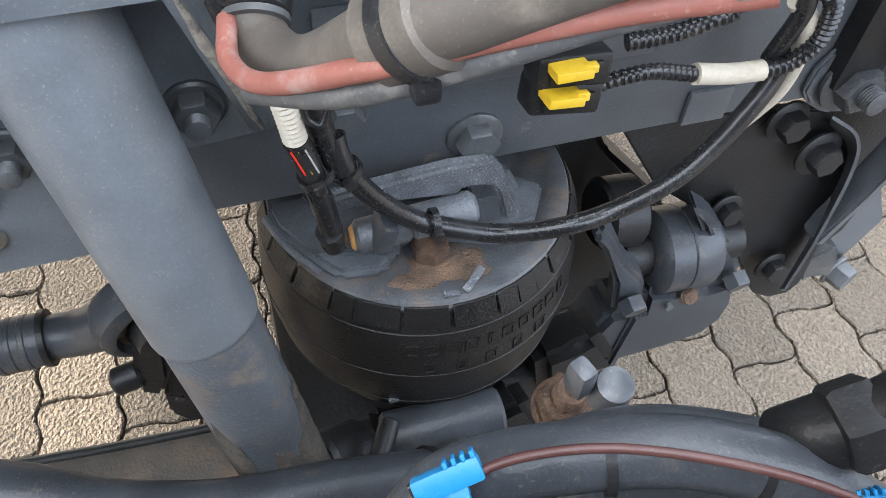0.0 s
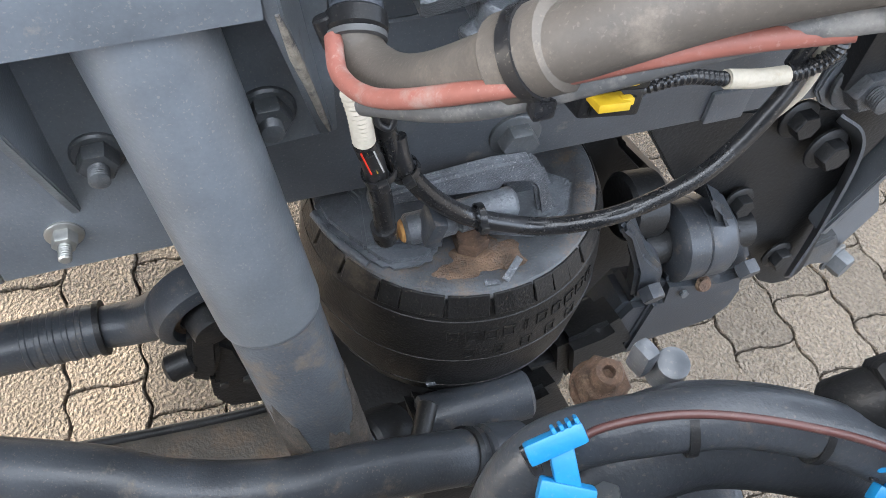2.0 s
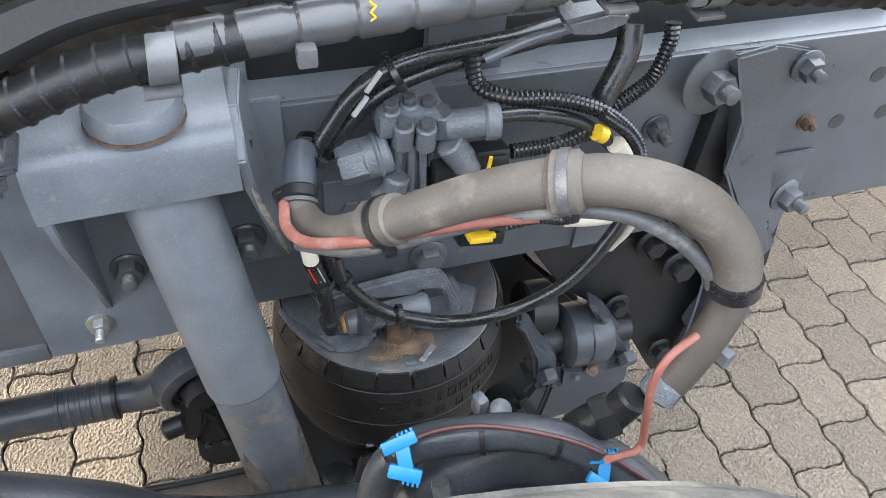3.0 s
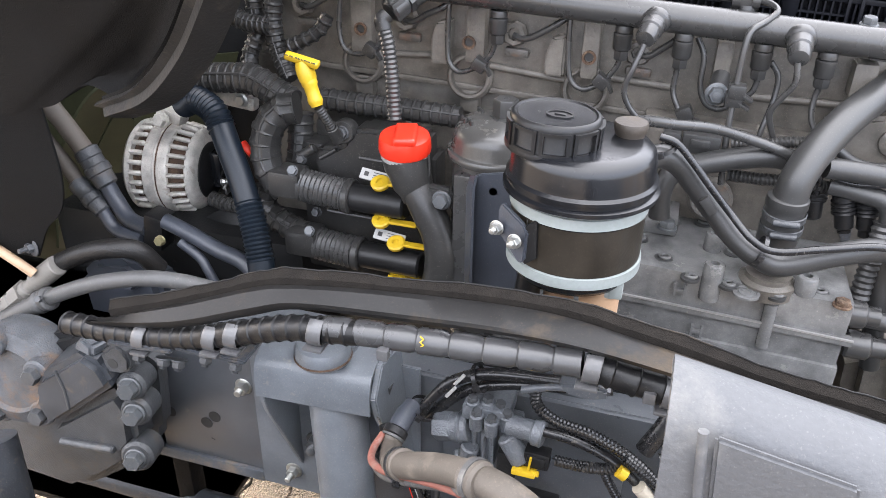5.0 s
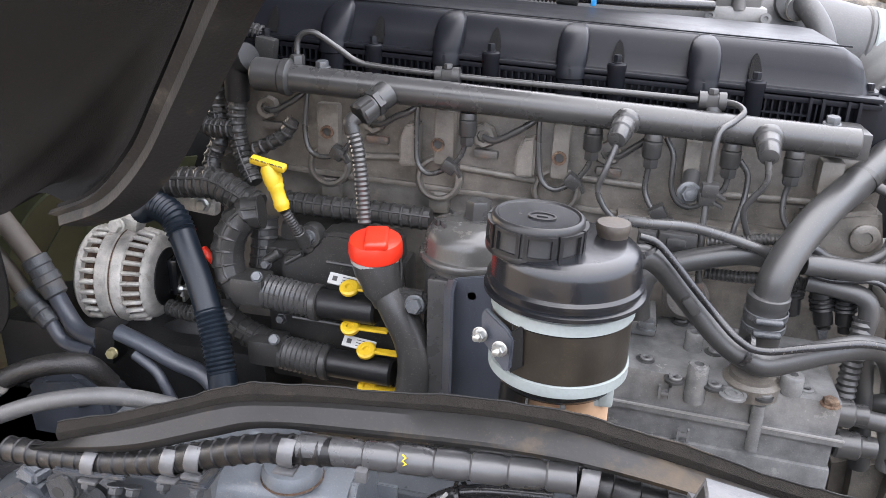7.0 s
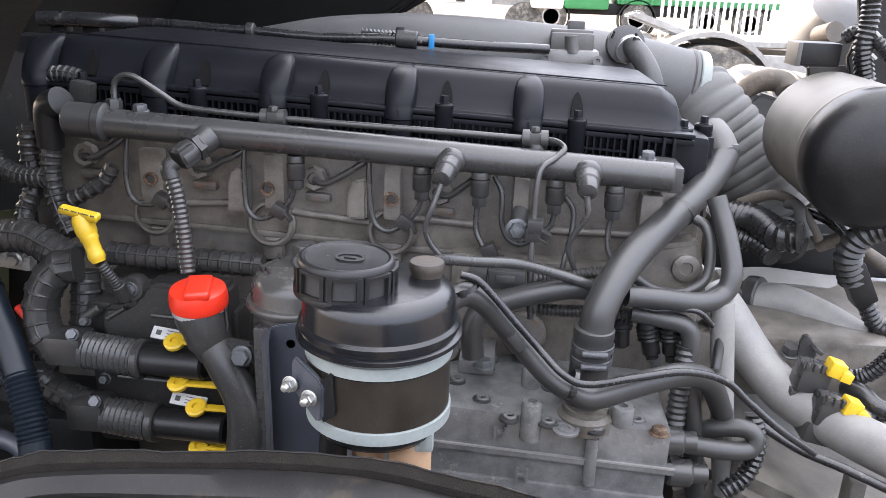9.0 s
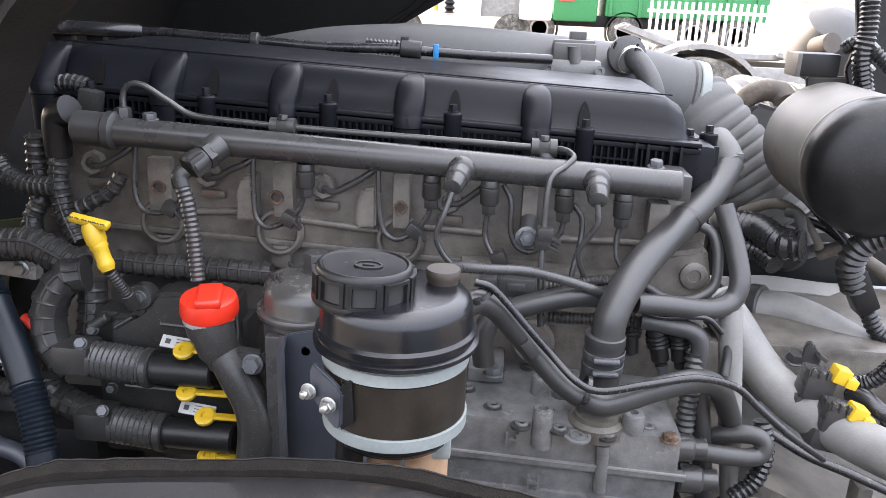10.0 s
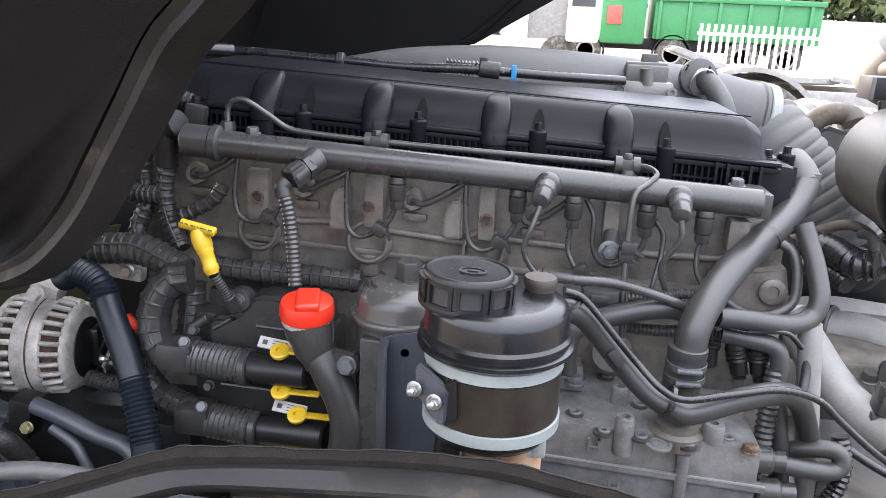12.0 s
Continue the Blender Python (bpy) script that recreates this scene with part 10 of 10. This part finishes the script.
cable("corrugated_cable", [(0.621, 1.38, 1.004), (0.656, 1.34, 1.004), (0.672, 1.3, 0.995)], 0.018, M_CABLE, "black corrugated hose bundle behind the pipe", "hose", rib=0.01)
cable("loose_hose", [(0.652, 1.45, 1.041), (0.696, 1.42, 1.067), (0.728, 1.4, 1.059), (0.749, 1.38, 1.032), (0.768, 1.38, 1.004)], 0.009, M_HOSE, "loose brown-grey hose behind the pipes", "hose")
cable("loose_hose", [(0.777, 1.4, 0.988), (0.803, 1.38, 1.006), (0.834, 1.36, 0.995), (0.884, 1.34, 0.966)], 0.012, M_HOSE, "loose brown-grey hose behind the pipes", "hose")
cable("loose_hose", [(0.742, 1.4, 1.084), (0.778, 1.38, 1.048), (0.802, 1.36, 1.022)], 0.01, M_CABLE, "loose black hose behind the pipes", "hose")
bk = thing("rear_shelf", (0.9, 1.6, 0.8), "dark crossmember with brackets behind the engine", "crossmember")
part("beam", slab(bmesh.new(), (0.62, 1.50, 0.90), (1.7, 1.62, 1.0), 0.01), M_BLACKARM, bk)
part("bracket_plate", plate(bmesh.new(), [(0.834, 1.55, 0.909), (0.883, 1.55, 0.924), (0.866, 1.55, 1.038), (0.84, 1.55, 1.042)], (0, 0.01, 0), 0.002), M_FRAME_DUSTY, bk)

# radiator pack in front of the engine
rad = thing("radiator_pack", (-1.0, 1.35, 0.35), "dark olive radiator pack and shroud in front of the engine", "radiator")
part("core", slab(bmesh.new(), (-1.06, 0.80, 0.46), (-0.98, 2.02, 1.2), 0.01), M_GREEN, rad)
part("side_tank", slab(bmesh.new(), (-1.07, 0.72, 0.46), (-0.96, 0.80, 1.2), 0.015), M_GREEN, rad)
fc_ = thing("frame_crossmember", (-1.3, 1.33, 0.58), "grey steel crossmember between the frame rails", "crossmember")
part("beam", slab(bmesh.new(), (-1.36, 0.766, 0.58), (-1.26, 1.892, 0.75), 0.006), M_FRAME, fc_)
pa = thing("pitman_arm", (-0.86, 0.78, 0.45), "black forged pitman arm between steering gear and drag link", "steering lever")
part("arm", box(bmesh.new(), frame_of(R1 + Vector((0, -0.01, 0.09)), (0.02, -0.05, 1)), (0.05, 0.035, 0.24), 0.01), M_BLACKARM, pa)
part("joint", cyl(bmesh.new(), R1 + Vector((0, -0.04, -0.01)), R1 + Vector((0, 0.03, -0.01)), 0.03, seg=24, bev=0.004), M_BLACKARM, pa)

# ---- yard beyond the truck ----
M_FENCE = mat("white_fence_paint", (0.8, 0.8, 0.79), 0.5, var=0.04, bump=0.05)
M_GTRUCK = mat("green_truck_paint", (0.035, 0.2, 0.07), 0.45, var=0.12, bump=0.05)
M_GLASSY = mat("dark_windscreen", (0.05, 0.06, 0.07), 0.12, var=0.1, bump=0.0)
M_WALL = mat("white_cladding", (0.82, 0.82, 0.8), 0.6, var=0.05, scale=2.0, bump=0.05)
M_LEAF = mat("leaves", (0.07, 0.09, 0.03), 0.8, var=0.4, scale=3.0, bump=0.2)
M_BARK = mat("bark", (0.10, 0.08, 0.06), 0.9, var=0.3, bump=0.6)
M_CHASSIS2 = mat("dusty_light_chassis", (0.24, 0.235, 0.225), 0.6, var=0.2, bump=0.1, dirt=(0.4, 0.38, 0.34), dirt_amount=0.5)

fence = thing("picket_fence", (5.0, 13.0, 0.0), "white painted steel picket fence round the yard", "fence")
me_p = None
for i in range(90):
    x = 2.40 + i * 0.104
    y = 13.0 if i < 17 else 13.0 + (i - 17) * 0.1
    if me_p is None:
        bm = slab(bmesh.new(), (-0.022, -0.012, 0.05), (0.022, 0.012, 1.43), 0.006, 1)
        me_p = finish(bm, "picket", M_FENCE, (0, 0, 0))
    ob = new("picket", me_p)
    ob.parent = fence
    ob.location = Vector((x, y, 0)) - BASE[fence.name]
for z in (0.35, 1.26):
    part("rail", slab(bmesh.new(), (2.35, 13.015, z), (4.1, 13.045, z + 0.05), 0.004), M_FENCE, fence)
    part("rail", plate(bmesh.new(), [(4.1, 13.02, z), (11.7, 20.4, z), (11.7, 20.4, z + 0.05), (4.1, 13.02, z + 0.05)], (0.03, 0.03, 0)), M_FENCE, fence)

gt = thing("green_tipper_truck", (3.0, 27.0, 0.0), "green tipper truck parked beyond the fence", "truck")
part("tipper_body", slab(bmesh.new(), (3.2, 26.2, 0.95), (8.2, 28.4, 2.2), 0.05), M_GTRUCK, gt)
part("body_rim", slab(bmesh.new(), (3.15, 26.1, 2.1), (8.25, 26.25, 2.25), 0.02), M_GTRUCK, gt)
for k in range(6):
    part("stake", slab(bmesh.new(), (3.3 + 0.9 * k, 26.12, 0.95), (3.4 + 0.9 * k, 26.2, 2.1), 0.01), M_GTRUCK, gt)
cabp = part("cab", slab(bmesh.new(), (1.55, 26.1, 0.75), (2.95, 28.4, 3.2), 0.12), M_GTRUCK, gt)
part("side_window", slab(bmesh.new(), (1.9, 26.07, 2.1), (2.7, 26.11, 2.85), 0.01), M_GLASSY, cabp)
part("tail_panel", slab(bmesh.new(), (1.75, 26.06, 1.35), (2.2, 26.12, 1.9), 0.01), mat("faded_red_panel", (0.5, 0.08, 0.06), 0.5), cabp)
part("chassis", slab(bmesh.new(), (0.6, 26.6, 0.6), (8.0, 28.0, 0.95), 0.02), M_BLACKARM, gt)
for x in (1.17, 3.85, 6.0, 7.3):
    w = part("wheel", lathe(bmesh.new(), frame_of((x, 26.55, 0.5), (0, -1, 0)), [(0.28, 0), (0.46, 0.0), (0.5, 0.03), (0.5, 0.28), (0.46, 0.31), (0.3, 0.31)], 32), M_TYRE, gt)
    part("rim", lathe(bmesh.new(), frame_of((x, 26.24, 0.5), (0, -1, 0)), [(0.3, 0), (0.28, 0.02), (0.16, -0.04), (0.1, 0.0), (0.0, 0.0)], 24), M_CHASSIS2, w)
    part("mudguard", lathe(bmesh.new(), frame_of((x, 26.6, 0.5), (0, -1, 0)), [(0.56, 0), (0.6, 0.0), (0.6, 0.4), (0.56, 0.4)], 32, cap=False), M_BLACKARM, gt) if x < 4 else None

wt = thing("white_truck", (-0.5, 22.0, 0.0), "white truck and trailer parked in the yard", "truck")
part("box_body", slab(bmesh.new(), (-3.2, 21.5, 0.9), (-0.55, 24.0, 3.6), 0.05), M_WALL, wt)
part("cab", slab(bmesh.new(), (0.45, 21.4, 0.85), (1.3, 23.8, 3.2), 0.1), M_WALL, wt)
part("cab_gap", slab(bmesh.new(), (-0.55, 21.8, 0.9), (0.45, 23.5, 2.9), 0.02), M_CHASSIS2, wt)
part("door_window", slab(bmesh.new(), (0.55, 21.36, 1.75), (1.15, 21.41, 2.5), 0.01), M_GLASSY, wt)
for x in (-2.6, 0.3):
    part("wheel", lathe(bmesh.new(), frame_of((x, 21.9, 0.5), (0, -1, 0)), [(0.2, 0), (0.46, 0.0), (0.5, 0.03), (0.5, 0.28), (0.46, 0.31), (0.2, 0.31)], 32), M_TYRE, wt)
part("coil_hose", ribbed([(-1.35, 21.3, 0.95), (-1.35, 21.3, 1.4), (-1.35, 21.3, 1.9)], 0.14, 0.13, 0.06, 14), M_BLACKARM, wt)
part("yellow_line", pipe([(-1.7, 21.3, 1.0), (-1.7, 21.3, 1.8)], 0.05, 8), M_YELLOW, wt)

nb = thing("neighbour_chassis", (2.2, 7.3, 0.0), "dusty light grey truck chassis with fifth wheel parked alongside", "truck chassis")
for y in (6.85, 7.65):
    part("rail", slab(bmesh.new(), (0.4, y, 0.72), (6.0, y + 0.08, 0.92), 0.01), M_CHASSIS2, nb)
part("fifth_wheel", lathe(bmesh.new(), Matrix.Translation((2.15, 7.3, 0)) @ Matrix.Diagonal((1.1, 0.9, 1, 1)), [(0.38, 0.96), (0.44, 0.98), (0.44, 1.02), (0.38, 1.04), (0.06, 1.04)], 40), M_CHASSIS2, nb)
part("ramp", plate(bmesh.new(), [(2.45, 6.95, 1.0), (2.95, 7.0, 0.93), (2.95, 7.6, 0.93), (2.45, 7.65, 1.0)], (0, 0, 0.04), 0.005), M_CHASSIS2, nb)
part("mudguard", lathe(bmesh.new(), frame_of((1.75, 6.6, 0.50), (0, 1, 0)), [(0.56, 0.0), (0.6, 0.0), (0.6, 0.5), (0.56, 0.5)], 40, cap=False), M_CHASSIS2, nb)
part("cross_tube", plate(bmesh.new(), [(1.1, 6.9, 1.18), (1.2, 6.9, 1.22), (1.75, 6.9, 1.04), (1.7, 6.9, 0.98)], (0, 0.3, 0), 0.02), M_CHASSIS2, nb)
part("suspension_block", slab(bmesh.new(), (1.0, 7.0, 0.9), (1.35, 7.5, 1.05), 0.04), M_CHASSIS2, nb)
for x in (1.75, 3.6):
    part("wheel", lathe(bmesh.new(), frame_of((x, 6.5, 0.5), (0, 1, 0)), [(0.2, 0), (0.46, 0.0), (0.5, 0.03), (0.5, 0.5), (0.46, 0.53), (0.2, 0.53)], 36), M_TYRE, nb)
for k in range(4):
    part("battery_box", slab(bmesh.new(), (2.9 + 0.5 * k, 6.3, 0.5), (3.3 + 0.5 * k, 6.7, 0.9), 0.03), M_CHASSIS2, nb)

bd_ = thing("white_hall", (20, 46, 0), "long white clad hall behind the yard", "building")
part("wall", slab(bmesh.new(), (11.0, 40, 0), (60, 41, 1.75)), M_WALL, bd_)
part("roof", slab(bmesh.new(), (10.8, 39.8, 1.75), (60.2, 60, 1.9)), M_WALL, bd_)


def tree(x, y, h, seed):
    r = random.Random(seed)
    t = thing("tree", (x, y, 0), "leafy green tree behind the yard", "tree", "trees")
    part("trunk", tube(bmesh.new(), [Vector((x, y, 0)), Vector((x + 0.1, y, h * 0.3)), Vector((x, y + 0.1, h * 0.6))], [0.25, 0.18, 0.08], 10), M_BARK, t)
    for k in range(4):
        a = r.uniform(0, 6.28)
        part("limb", tube(bmesh.new(), [Vector((x, y, h * 0.35)), Vector((x + math.cos(a) * h * 0.16, y + math.sin(a) * h * 0.16, h * 0.6))], [0.09, 0.03], 8), M_BARK, t)
    verts, faces = [], []
    for k in range(1500):
        while True:
            p = Vector((r.uniform(-1, 1), r.uniform(-1, 1), r.uniform(-1, 1)))
            if 0.25 < p.length < 1 and noise.noise(p * 2.2 + Vector((seed, 0, 0))) > -0.15:
                break
        c = Vector((x + p.x * h * 0.42, y + p.y * h * 0.42, h * 0.56 + p.z * h * 0.46))
        u = Vector((r.uniform(-1, 1), r.uniform(-1, 1), r.uniform(-1, 1))).normalized() * h * 0.045
        v = u.cross(Vector((r.uniform(-1, 1), r.uniform(-1, 1), r.uniform(-1, 1)))).normalized() * h * 0.03
        o = len(verts)
        verts += [c - u, c + v, c + u, c - v]
        faces.append((o, o + 1, o + 2, o + 3))
    me = bpy.data.meshes.new("crown")
    me.from_pydata([q - Vector((x, y, 0)) for q in verts], [], faces)
    me.materials.append(M_LEAF)
    ob = new("crown", me)
    ob.parent = t
    return t


for k, (x, y, h) in enumerate(((8, 52, 8), (13, 54, 9), (18, 52, 8), (23, 55, 9), (28, 52, 8.5), (34, 55, 9), (40, 53, 8))):
    tree(x, y, h, k + 3)
